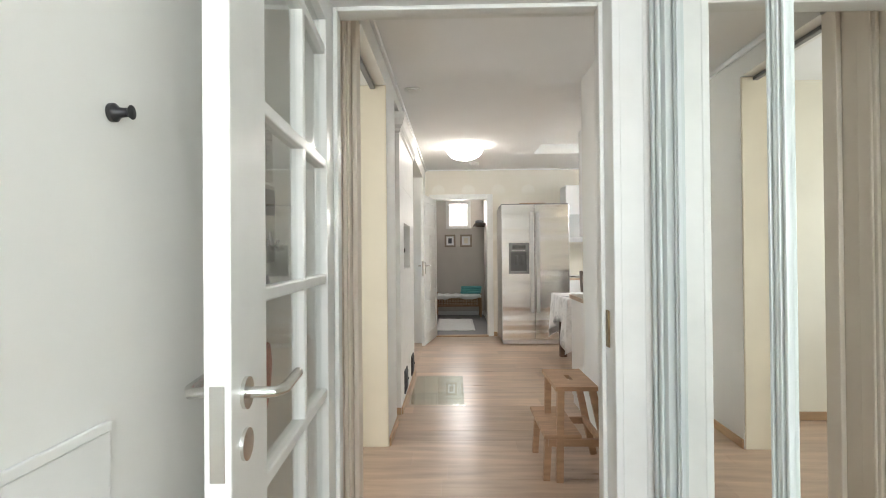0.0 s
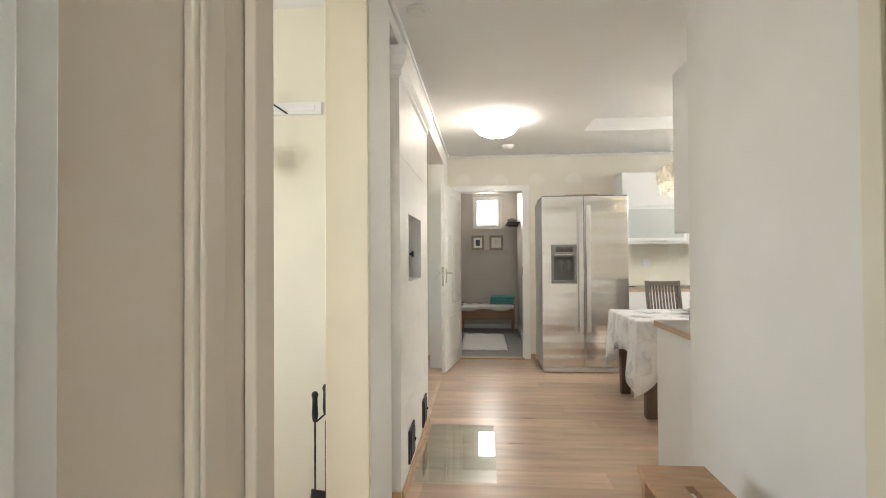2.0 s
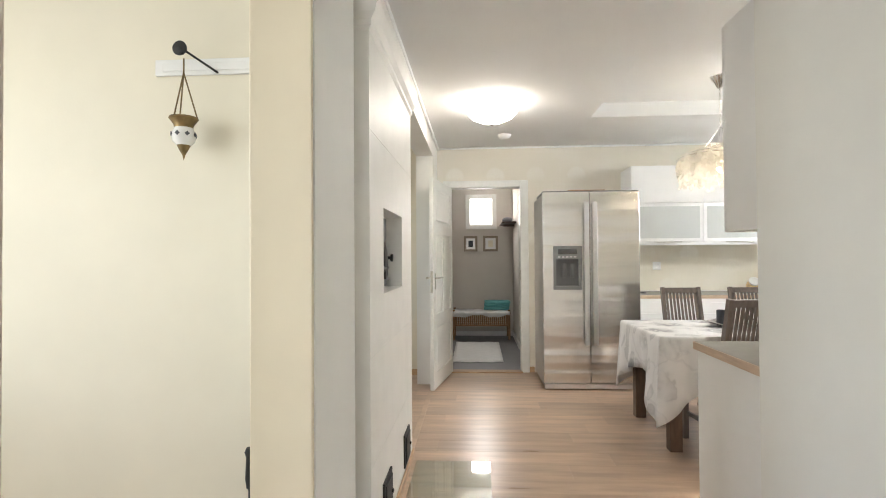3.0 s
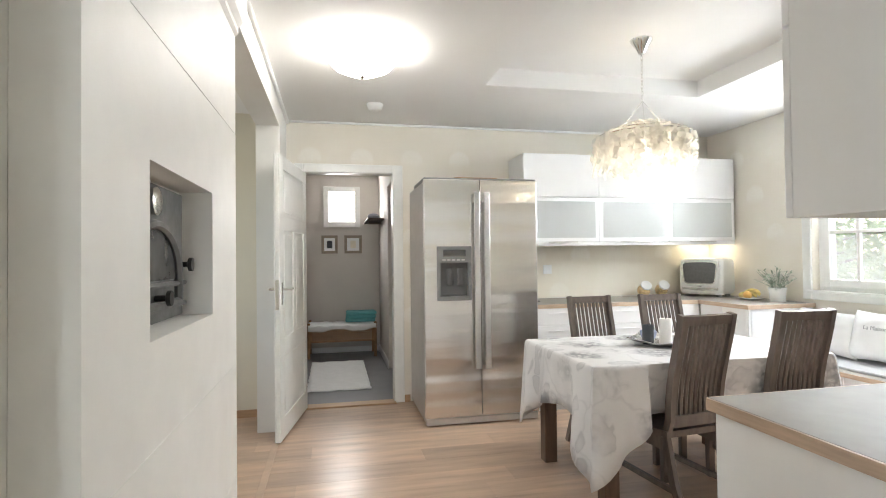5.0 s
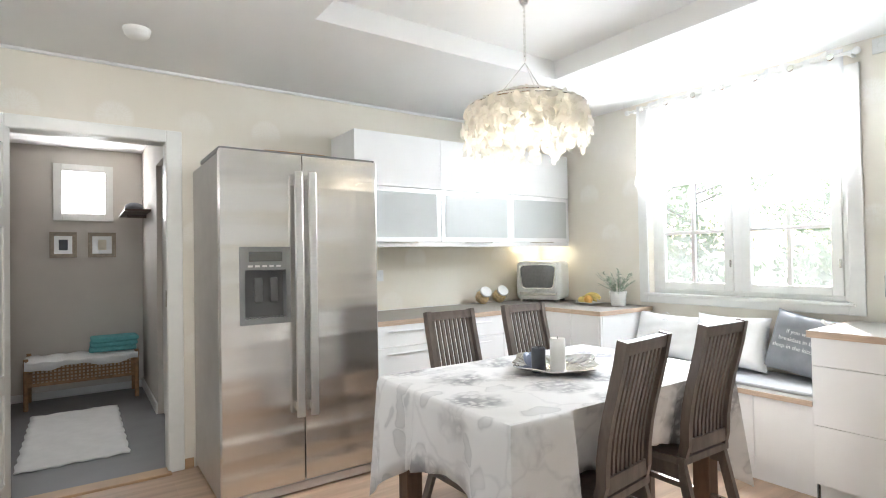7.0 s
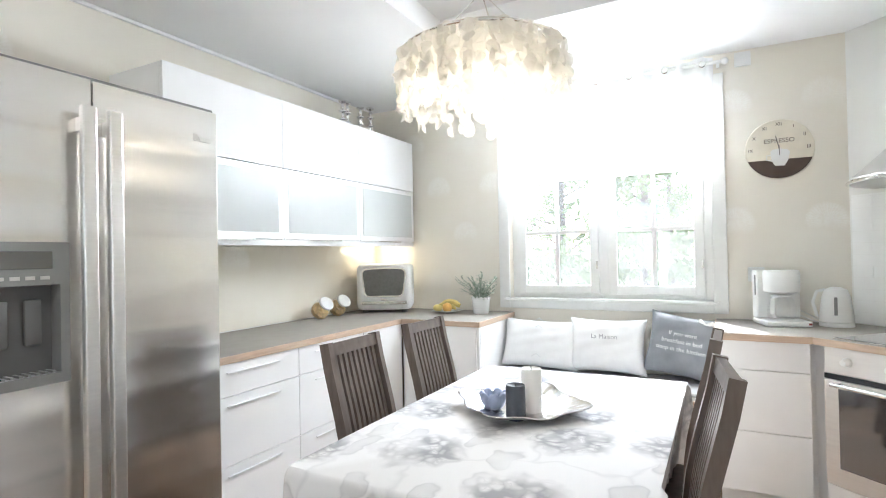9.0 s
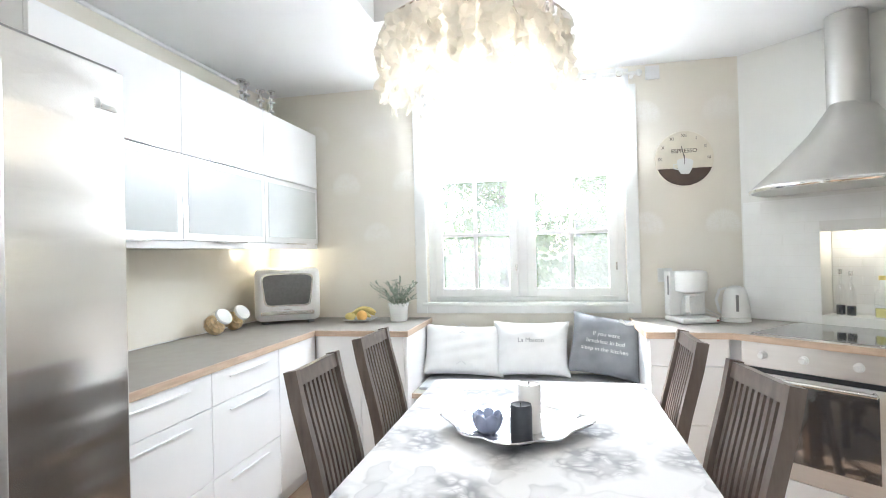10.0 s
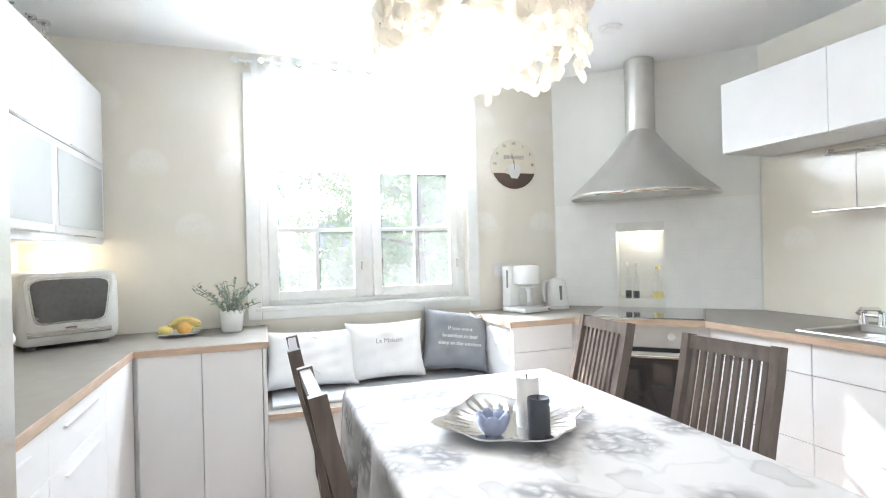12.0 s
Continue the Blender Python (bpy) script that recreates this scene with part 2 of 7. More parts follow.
def sheer(name, colour, clear, glow=0.0):
    """Thin cloth or shell: part see-through, part translucent."""
    m = bpy.data.materials.new(name)
    m.use_nodes = True
    nt = m.node_tree
    out = nt.nodes["Material Output"]
    tr, tl, df = nt.nodes.new("ShaderNodeBsdfTransparent"), nt.nodes.new("ShaderNodeBsdfTranslucent"), nt.nodes.new("ShaderNodeBsdfDiffuse")
    tl.inputs[0].default_value = df.inputs[0].default_value = (*colour, 1)
    m1, m2 = nt.nodes.new("ShaderNodeMixShader"), nt.nodes.new("ShaderNodeMixShader")
    m1.inputs[0].default_value, m2.inputs[0].default_value = 0.5, clear
    nt.links.new(tl.outputs[0], m1.inputs[1])
    nt.links.new(df.outputs[0], m1.inputs[2])
    nt.links.new(m1.outputs[0], m2.inputs[1])
    nt.links.new(tr.outputs[0], m2.inputs[2])
    nt.links.new(m2.outputs[0], out.inputs[0])
    return m


def glow(name, colour, strength):
    m = mat(name, colour, 0.4)
    b = principled(m)
    b.inputs["Emission Color"].default_value = (*colour, 1)
    b.inputs["Emission Strength"].default_value = strength
    return m


PLASTER = mat("white_plaster", (0.80, 0.79, 0.75), 0.7, vary=0.03, scale=3, bump=0.12, bump_scale=120)
CREAM = mat("cream_plaster", (0.78, 0.73, 0.60), 0.7, vary=0.04, scale=3, bump=0.12, bump_scale=120)
CEILING = mat("ceiling_paint", (0.87, 0.87, 0.86), 0.8, vary=0.02, scale=2, bump=0.1, bump_scale=90)
PAPER = wallpaper("dandelion_wallpaper", (0.79, 0.745, 0.655), (0.90, 0.885, 0.84))
PAINT = mat("white_gloss_paint", (0.82, 0.82, 0.79), 0.28, vary=0.03, scale=14, bump=0.05, bump_scale=80)
LACQUER = mat("white_cabinet_lacquer", (0.87, 0.87, 0.865), 0.45, vary=0.02, scale=5)
principled(LACQUER).inputs["Specular IOR Level"].default_value = 0.07
JAMB = mat("cream_gloss_paint", (0.84, 0.755, 0.59), 0.4, vary=0.04, scale=4, bump=0.06)
BEIGE = mat("beige_paint", (0.87, 0.78, 0.68), 0.6, vary=0.04, scale=3, bump=0.1)
STOVE = mat("white_stove_render", (0.82, 0.80, 0.76), 0.5, vary=0.04, scale=6, bump=0.15, bump_scale=45)
LAMINATE = mat("oak_laminate", (0.50, 0.355, 0.25), 0.30, vary=0.25, scale=3.6, bump=0.03, bump_scale=30, stretch=(0.6, 4.2, 1), rough_vary=0.06, piece=0.13)
BASEWOOD = mat("oak_baseboard", (0.50, 0.32, 0.18), 0.4, vary=0.2, scale=6, stretch=(0.6, 0.6, 6))
STOOLWOOD = mat("worn_birch", (0.40, 0.235, 0.13), 0.5, vary=0.25, scale=7, stretch=(1, 5, 5), bump=0.1)
CHAIRWOOD = mat("dark_stained_wood", (0.14, 0.11, 0.092), 0.33, vary=0.3, scale=9, stretch=(4, 4, 0.8), bump=0.06)
TABLEWOOD = mat("brown_table_wood", (0.13, 0.075, 0.045), 0.45, vary=0.3, scale=9, stretch=(4, 4, 0.8))
STEEL = mat("brushed_steel", (0.79, 0.77, 0.74), 0.22, 1.0, vary=0.03, scale=3, bump=0.004, bump_scale=12, stretch=(0.6, 0.6, 40))
# slow waves in the sheet steel
snt = STEEL.node_tree
wave = snt.nodes.new("ShaderNodeTexNoise")
wave.inputs["Scale"].default_value, wave.inputs["Detail"].default_value = 1.0, 2
wmap = snt.nodes.new("ShaderNodeMapping")
wmap.inputs["Scale"].default_value = (0.22, 0.22, 3.6)
wtc = snt.nodes.new("ShaderNodeTexCoord")
wbump = snt.nodes.new("ShaderNodeBump")
wbump.inputs["Strength"].default_value, wbump.inputs["Distance"].default_value = 1.0, 0.032
snt.links.new(wtc.outputs["Object"], wmap.inputs["Vector"])
snt.links.new(wmap.outputs[0], wave.inputs["Vector"])
snt.links.new(wave.outputs["Fac"], wbump.inputs["Height"])
fine_bump = [n for n in snt.nodes if n.type == "BUMP" and n != wbump][0]
snt.links.new(wbump.outputs[0], fine_bump.inputs["Normal"])
OVENSTEEL = mat("pale_oven_steel", (0.72, 0.70, 0.67), 0.42, 0.75, vary=0.04, scale=5, stretch=(1, 1, 12))
HOODSTEEL = mat("matt_hood_steel", (0.62, 0.61, 0.585), 0.38, 1.0, vary=0.04, scale=6)
STEELDARK = mat("grey_steel_side", (0.58, 0.56, 0.54), 0.4, 0.7, vary=0.06)
CHROME = mat("chrome", (0.78, 0.77, 0.75), 0.12, 1.0)
HANDLE = mat("satin_steel", (0.70, 0.69, 0.66), 0.25, 1.0)
RECESS = mat("dark_grey_plastic", (0.11, 0.11, 0.108), 0.45, vary=0.06)
BARSTEEL = mat("brushed_bar_steel", (0.66, 0.65, 0.63), 0.34, 1.0, vary=0.04, scale=4, stretch=(1, 1, 30))
GREYPLASTIC = mat("grey_plastic", (0.20, 0.20, 0.195), 0.4, vary=0.05)
DARK = mat("black_plastic", (0.02, 0.02, 0.022), 0.35)
IRON = mat("black_iron", (0.035, 0.034, 0.033), 0.55, 0.4, vary=0.25, scale=30, bump=0.2)
CASTIRON = mat("grey_cast_iron", (0.19, 0.19, 0.188), 0.5, 0.35, vary=0.2, scale=25, bump=0.25)
WORKTOP = mat("grey_brown_worktop", (0.32, 0.30, 0.265), 0.55, vary=0.05, scale=14)
principled(WORKTOP).inputs["Specular IOR Level"].default_value = 0.25
EDGE = mat("oak_worktop_edge", (0.56, 0.42, 0.31), 0.45, vary=0.18, scale=8, stretch=(1, 1, 8))
SPLASH = wallpaper("wallpaper_behind_glass", (0.79, 0.735, 0.62), (0.90, 0.88, 0.82))
principled(SPLASH).inputs["Roughness"].default_value = 0.6
principled(SPLASH).inputs["Coat Weight"].default_value = 0.5
principled(SPLASH).inputs["Coat Roughness"].default_value = 0.02
FROST = mat("frosted_glass_front", (0.60, 0.62, 0.61), 0.5, vary=0.04, scale=2, coat=1.0)
principled(FROST).inputs["Coat Weight"].default_value = 0.2
principled(FROST).inputs["Coat Roughness"].default_value = 0.03
principled(FROST).inputs["Specular IOR Level"].default_value = 0.2
ALU = mat("pale_aluminium", (0.86, 0.86, 0.86), 0.35, 0.5)
CLOTH = floral("floral_tablecloth", (0.70, 0.69, 0.68), (0.13, 0.13, 0.145), 3.4, 0.47, 30.0, 0.92)
LINEN = mat("white_linen", (0.86, 0.86, 0.85), 0.9, vary=0.04, scale=12, bump=0.3, bump_scale=300)
GREYLINEN = mat("grey_linen", (0.25, 0.26, 0.28), 0.9, vary=0.15, scale=10, bump=0.3, bump_scale=300)
GREYPAD = mat("grey_seat_pad", (0.56, 0.57, 0.58), 0.9, vary=0.08, scale=10, bump=0.3, bump_scale=260)
TEAL = mat("teal_terry", (0.14, 0.42, 0.44), 0.95, vary=0.12, scale=40, bump=0.6, bump_scale=400)
WICKER = mat("wicker", (0.33, 0.19, 0.09), 0.6, vary=0.35, scale=25, bump=0.3)
GREYFLOOR = mat("grey_painted_floor", (0.20, 0.20, 0.205), 0.45, vary=0.08, scale=5, bump=0.1)
GREYWALL = mat("grey_white_plaster", (0.64, 0.60, 0.55), 0.75, vary=0.03, scale=4, bump=0.1)
CERAMIC = mat("white_ceramic", (0.82, 0.82, 0.80), 0.2, vary=0.02)
WHITEPLASTIC = mat("white_plastic", (0.80, 0.80, 0.78), 0.3, vary=0.02)
SCREEN = mat("dark_oven_glass", (0.05, 0.05, 0.052), 0.06, coat=1.0)
principled(SCREEN).inputs["IOR"].default_value = 2.2
BLACKGLASS = mat("black_hob_glass", (0.012, 0.012, 0.013), 0.05, coat=1.0)
LEAF = mat("grey_green_leaf", (0.30, 0.35, 0.27), 0.55, vary=0.3, scale=30)
BANANA = mat("yellow_fruit_skin", (0.76, 0.62, 0.22), 0.45, vary=0.2, scale=20)
ORANGE = mat("orange_fruit_skin", (0.78, 0.45, 0.12), 0.45, vary=0.15, scale=40, bump=0.2)
PASTA = mat("dried_pasta", (0.74, 0.53, 0.26), 0.6, vary=0.3, scale=40)
SILVER = mat("hammered_silver", (0.78, 0.77, 0.76), 0.14, 1.0, vary=0.05, bump=0.15, bump_scale=30)
SLATE = mat("dark_slate_wax", (0.045, 0.05, 0.06), 0.45, vary=0.2, scale=20)
BLUEWAX = mat("blue_grey_wax", (0.28, 0.32, 0.45), 0.4, vary=0.15, scale=20)
WAX = mat("white_wax", (0.84, 0.82, 0.78), 0.4)
MIRROR = mat("mirror_silver", (0.90, 0.92, 0.90), 0.0, 1.0)
# these panes carry the added bright veil that stands in for glare
PANE = thin_glass("window_glass", 0.06, glare_haze=0.058)
CLEAR = thin_glass("clear_glass", 0.14)
PLATE = thin_glass("floor_plate_glass", 0.16, (0.93, 0.97, 0.95))
DOORGLASS = thin_glass("door_glass", 0.24, (0.97, 0.98, 0.97))
CURTAIN = sheer("sheer_white_curtain", (0.92, 0.92, 0.92), 0.18)
SHELL = sheer("capiz_shell", (0.82, 0.79, 0.73), 0.12)
OPAL = glow("opal_lamp_glass", (1.0, 0.95, 0.87), 8.5)
BRASS = mat("aged_brass", (0.24, 0.17, 0.08), 0.45, 0.8, vary=0.3, scale=40)
BROWN = mat("dark_brown_print", (0.09, 0.06, 0.045), 0.6, vary=0.2)
CLOCKFACE = mat("cream_clock_face", (0.76, 0.70, 0.58), 0.55, vary=0.12, scale=8)
PICTURE = mat("silver_brown_frame", (0.30, 0.25, 0.19), 0.45, 0.3, vary=0.25, scale=40)
RED = mat("faded_red_felt", (0.33, 0.09, 0.07), 0.9, vary=0.2, scale=30)
YARD = mat("pale_gravel_yard", (0.46, 0.44, 0.40), 0.9, vary=0.25, scale=2, bump=0.5)
GRASS = mat("lawn", (0.11, 0.17, 0.05), 0.9, vary=0.4, scale=3, bump=0.5)
BARK = mat("bark", (0.13, 0.10, 0.08), 0.9, vary=0.4, scale=14, bump=0.6)
FOLIAGE = sheer("sunlit_foliage", (0.17, 0.24, 0.11), 0.0)
BRICKTILE = mat("white_wall_tile", (0.87, 0.865, 0.84), 0.36, vary=0.03)
# ---- helpers for meshes ----
def box(bm, x0, x1, y0, y1, z0, z1, bevel=0.0, m=None):
    vs = [bm.verts.new((x, y, z)) for x in (x0, x1) for y in (y0, y1) for z in (z0, z1)]
    fs = [bm.faces.new([vs[i] for i in q]) for q in ((0, 1, 3, 2), (4, 6, 7, 5), (0, 4, 5, 1), (2, 3, 7, 6), (0, 2, 6, 4), (1, 5, 7, 3))]
    if bevel:
        es = list({e for f in fs for e in f.edges})
        got = bmesh.ops.bevel(bm, geom=es, offset=bevel, segments=2, affect="EDGES", profile=0.5)
        vs = [v for v in {v for f in got["faces"] for v in f.verts} | {v for v in vs if v.is_valid}]
    if m is not None:
        bmesh.ops.transform(bm, matrix=m, verts=[v for v in vs if v.is_valid])
    return bm


def boxes(*rows, bevel=0.0):
    bm = bmesh.new()
    for r in rows:
        box(bm, *r, bevel=bevel)
    return bm


def lathe(bm, profile, segs=24, at=(0, 0, 0), m=None, arc=2 * math.pi, start=0.0):
    """Turn (radius, height) pairs about z."""
    closed = abs(arc - 2 * math.pi) < 1e-6
    n = segs if closed else segs + 1
    rings = []
    for r, z in profile:
        ring = []
        for i in range(n):
            a = start + arc * i / segs
            p = Vector((r * math.cos(a), r * math.sin(a), z))
            p = (m @ p if m is not None else p) + Vector(at)
            ring.append(bm.verts.new(p))
        rings.append(ring)
    for a, b in zip(rings, rings[1:]):
        for i in range(segs):
            j = (i + 1) % n
            bm.faces.new((a[i], a[j], b[j], b[i]))
    if closed:
        for ring, (r, z) in ((rings[0], profile[0]), (rings[-1], profile[-1])):
            if r > 1e-5:
                bm.faces.new(ring)
    return bm


def tube(bm, pts, r, segs=8, flat=1.0):
    """A rod of radius r along points; r may be a list."""
    pts = [Vector(p) for p in pts]
    rs = r if isinstance(r, (list, tuple)) else [r] * len(pts)
    rings, up = [], None
    for i, p in enumerate(pts):
        d = (pts[min(i + 1, len(pts) - 1)] - pts[max(i - 1, 0)]).normalized()
        if up is None:
            up = Vector((0, 0, 1)) if abs(d.z) < 0.9 else Vector((1, 0, 0))
        s = d.cross(up).normalized()
        up = s.cross(d).normalized()
        rings.append([bm.verts.new(p + rs[i] * (math.cos(a) * s + flat * math.sin(a) * up)) for a in [2 * math.pi * k / segs for k in range(segs)]])
    for a, b in zip(rings, rings[1:]):
        for k in range(segs):
            bm.faces.new((a[k], a[(k + 1) % segs], b[(k + 1) % segs], b[k]))
    bm.faces.new(rings[0][::-1])
    bm.faces.new(rings[-1])
    return bm


def ribbon(bm, pts, half, thick, across):
    """A rectangular bar swept along points: half-width along `across`, thickness square to it."""
    pts, across = [Vector(p) for p in pts], Vector(across).normalized()
    rings = []
    for i, p in enumerate(pts):
        d = (pts[min(i + 1, len(pts) - 1)] - pts[max(i - 1, 0)]).normalized()
        n = d.cross(across).normalized() * thick / 2
        h = across * half
        rings.append([bm.verts.new(p + v) for v in (h + n, -h + n, -h - n, h - n)])
    for a, b in zip(rings, rings[1:]):
        for k in range(4):
            bm.faces.new((a[k], a[(k + 1) % 4], b[(k + 1) % 4], b[k]))
    bm.faces.new(rings[0][::-1])
    bm.faces.new(rings[-1])
    return bm


def prism(bm, outline, z0, z1):
    """An upright block over an outline in x, y."""
    lo, hi = [bm.verts.new((x, y, z0)) for x, y in outline], [bm.verts.new((x, y, z1)) for x, y in outline]
    n = len(outline)
    for i in range(n):
        bm.faces.new((lo[i], lo[(i + 1) % n], hi[(i + 1) % n], hi[i]))
    bm.faces.new(lo[::-1])
    bm.faces.new(hi)
    return bm


def ball(bm, at, r, squash=(1, 1, 1), segs=16):
    got = bmesh.ops.create_uvsphere(bm, u_segments=segs, v_segments=max(6, segs // 2), radius=1)
    bmesh.ops.transform(bm, matrix=Matrix.Translation(at) @ Matrix.Diagonal((r * squash[0], r * squash[1], r * squash[2], 1)), verts=got["verts"])
    return bm


def mesh_of(name, bm, material, smooth=False, angle=40):
    bmesh.ops.recalc_face_normals(bm, faces=bm.faces)
    me = bpy.data.meshes.new(name)
    bm.to_mesh(me)
    bm.free()
    me.materials.append(material)
    if smooth:
        me.shade_smooth()
        me.set_sharp_from_angle(angle=radians(angle))
    return me


def thing(name, at, label, category, group="", turn=0.0):
    ob = new(name)
    ob.empty_display_size = 0.1
    ob.matrix_basis = pose(*at, 0, 0, turn)
    return tagged(ob, label, category, group)


def part(name, bm, material, parent, label="", smooth=True, place=None):
    ob = new(name, mesh_of(name, bm, material, smooth))
    ob.parent = parent
    if place is not None:
        ob.matrix_basis = place
    if label:
        ob["label"] = label
    return ob


def solo(name, bm, material, at, label, category, group="", turn=0.0, smooth=True):
    """A thing that is one mesh."""
    ob = new(name, mesh_of(name, bm, material, smooth))
    ob.matrix_basis = pose(*at, 0, 0, turn)
    return tagged(ob, label, category, group)


def structure(name, bm, material, label="", smooth=False, category=""):
    return tagged(new(name, mesh_of(name, bm, material, smooth)), label, category, kind="structure")


def writing(name, body, size, material, parent, place):
    """Raised letters in the built-in font, as a mesh."""
    cu = bpy.data.curves.new(name, "FONT")
    cu.body, cu.size, cu.align_x, cu.align_y, cu.extrude = body, size, "CENTER", "CENTER", 0.0006
    tmp = bpy.data.objects.new(name, cu)
    scene.collection.objects.link(tmp)
    me = bpy.data.meshes.new_from_object(tmp.evaluated_get(bpy.context.evaluated_depsgraph_get()))
    bpy.data.objects.remove(tmp)
    me.materials.clear()
    me.materials.append(material)
    ob = new(name, me)
    ob.parent = parent
    ob.matrix_basis = place
    return ob


def panel_with_hole(x0, x1, z0, z1, a0, a1, c0, c1, y0, y1):
    """An upright slab in x, z with one rectangular hole, as one closed mesh."""
    bm = bmesh.new()
    loops = []
    for y in (y0, y1):
        o = [bm.verts.new((x, y, z)) for x, z in ((x0, z0), (x1, z0), (x1, z1), (x0, z1))]
        i = [bm.verts.new((x, y, z)) for x, z in ((a0, c0), (a1, c0), (a1, c1), (a0, c1))]
        for k in range(4):
            bm.faces.new((o[k], o[(k + 1) % 4], i[(k + 1) % 4], i[k]))
        loops.append((o, i))
    for w in (0, 1):
        for k in range(4):
            bm.faces.new((loops[0][w][k], loops[0][w][(k + 1) % 4], loops[1][w][(k + 1) % 4], loops[1][w][k]))
    return bm


def turned(bm, m):
    bmesh.ops.transform(bm, matrix=m, verts=bm.verts)
    return bm
# ---- the large structure ----
CEIL, FAR, WIN, LEFT, RIGHT, SINK = 2.40, 7.60, 3.58, -0.42, 0.89, 3.69

structure("subfloor", boxes((-2.5, 3.9, -2.2, 7.63, -0.14, -0.013)), BASEWOOD, "timber subfloor under the oak laminate", category="floor")
structure("floor_back_room", boxes((-1.3, 1.6, 7.63, 10.4, -0.1, -0.004)), GREYFLOOR, "grey painted floor of the back entrance", category="floor")
structure("threshold", boxes((-0.30, 0.475, 7.54, 7.66, -0.01, 0.014), bevel=0.005), BASEWOOD, "low oak threshold in the doorway", category="threshold")

# ceiling with a shallow recess over the dining table
RX0, RX1, RY0, RY1 = 0.97, 2.60, 5.12, 6.46
structure("ceiling", boxes((-2.5, RX0, 1.62, FAR, CEIL, 2.62), (RX1, 3.9, 3.4, FAR, CEIL, 2.62), (RX0, RX1, 1.62, RY0, CEIL, 2.62),
                           (RX0, RX1, RY1, FAR, CEIL, 2.62), (RX0, RX1, RY0, RY1, 2.52, 2.62)), CEILING, "white ceiling with a shallow recess over the dining table", category="ceiling")
structure("ceiling_hall", boxes((-2.5, 1.4, -2.2, 1.62, CEIL, 2.62)), CEILING, "plain white hall ceiling", category="ceiling")
structure("ceiling_back_room", boxes((-1.3, 1.6, FAR + 0.12, 10.4, 2.36, 2.5)), CEILING, "white ceiling of the back entrance", category="ceiling")

# hall
structure("wall_hall_west", boxes((-0.59, -0.47, -2.2, 1.62, 0, CEIL)), PLASTER, "smooth white hall wall", category="wall")
# the opening is made up, out of view, to hold the hall lamp
structure("wall_hall_south", boxes((-0.98, -0.55, -2.1, -2.0, 0, CEIL), (0.35, 1.4, -2.1, -2.0, 0, CEIL), (-0.55, 0.35, -2.1, -2.0, 0, 0.95), (-0.55, 0.35, -2.1, -2.0, 2.05, CEIL)), PLASTER, "white end wall of the hall with an added, unseen opening for the fill lamp", category="wall")
structure("wall_hall_east", boxes((1.25, 1.4, -2.2, 1.62, 0, CEIL)), PLASTER, "white wall behind the wardrobe", category="wall")
structure("wall_doorway", boxes((-2.4, -0.415, 1.62, 1.78, 0, CEIL), (0.505, 1.4, 1.62, 1.78, 0, CEIL), (-0.415, 0.505, 1.62, 1.78, 2.03, CEIL)), PLASTER, "white wall with the glazed door's opening", category="wall")

# corridor, left side: sliding-door opening, pier, stove, second opening, far pier
for name, row, label in (("wall_corridor_west", (-0.62, LEFT - 0.03, 1.78, 2.392, 0, CEIL), "white corridor wall beside the glazed door"), ("wall_pier", (-0.585, LEFT, 3.28, 3.72, 0, CEIL), "white wall pier between opening and stove"),
                         ("wall_header_1", (-0.585, LEFT, 2.392, 3.28, 2.25, CEIL), "white header over the sliding-door opening"), ("wall_header_2", (-0.585, LEFT, 3.72, 5.21, 2.29, CEIL), "white header over the stove"),
                         ("wall_header_3", (-0.585, LEFT, 5.21, 7.03, 2.21, CEIL), "white header over the passage opening"), ("wall_pier_2", (-0.585, LEFT, 7.03, FAR, 0, CEIL), "white wall pier beside the back door")):
    structure(name, boxes(row), BEIGE if name == "wall_corridor_west" else PLASTER, label, category="wall")
structure("wall_side_room", boxes((-2.4, -0.585, 3.78, 3.9, 0, CEIL)), CREAM, "cream plaster wall of the side room", category="wall")
# window gap invented in this unseen wall for the side-room lamp
structure("wall_side_room_west", boxes((-2.5, -2.38, 1.5, 2.05, 0, CEIL), (-2.5, -2.38, 3.15, 3.9, 0, CEIL), (-2.5, -2.38, 2.05, 3.15, 0, 0.9), (-2.5, -2.38, 2.05, 3.15, 2.1, CEIL)), CREAM, "cream side-room wall with an added, unseen opening for the fill lamp", category="wall")
# the gap in the west run is added for the passage lamp
structure("wall_passage", boxes((-2.4, -1.14, 5.21, 5.33, 0, CEIL), (-2.4, -2.28, 5.33, 5.9, 0, CEIL), (-2.4, -2.28, 6.9, 7.45, 0, CEIL), (-2.4, -2.28, 5.9, 6.9, 0, 0.9), (-2.4, -2.28, 5.9, 6.9, 2.1, CEIL), (-2.4, -0.585, 7.45, FAR, 0, CEIL), (-1.26, -1.14, 3.9, 5.21, 0, CEIL)), CREAM, "cream walls of the side passage with an added, unseen opening for the fill lamp", category="wall")

# corridor, right side, and the sink wall with its slanted corner
structure("wall_corridor_east", boxes((RIGHT, 1.02, 2.64, SINK, 0, CEIL), (RIGHT, 1.02, 1.78, 2.64, 2.06, CEIL), (RIGHT, 1.02, 1.78, 1.86, 0, 2.06)), PLASTER, "smooth white corridor wall", category="wall")
structure("wall_sink", boxes((1.02, 2.72, SINK - 0.12, SINK, 0, CEIL)), PAPER, "wall behind the sink", category="wall")
bm = bmesh.new()
D = math.sqrt(0.5)


def diag(u, v):
    """u along the slanted wall towards the window, v out into the room."""
    return (3.15 + D * u - D * v, 4.12 + D * u + D * v)


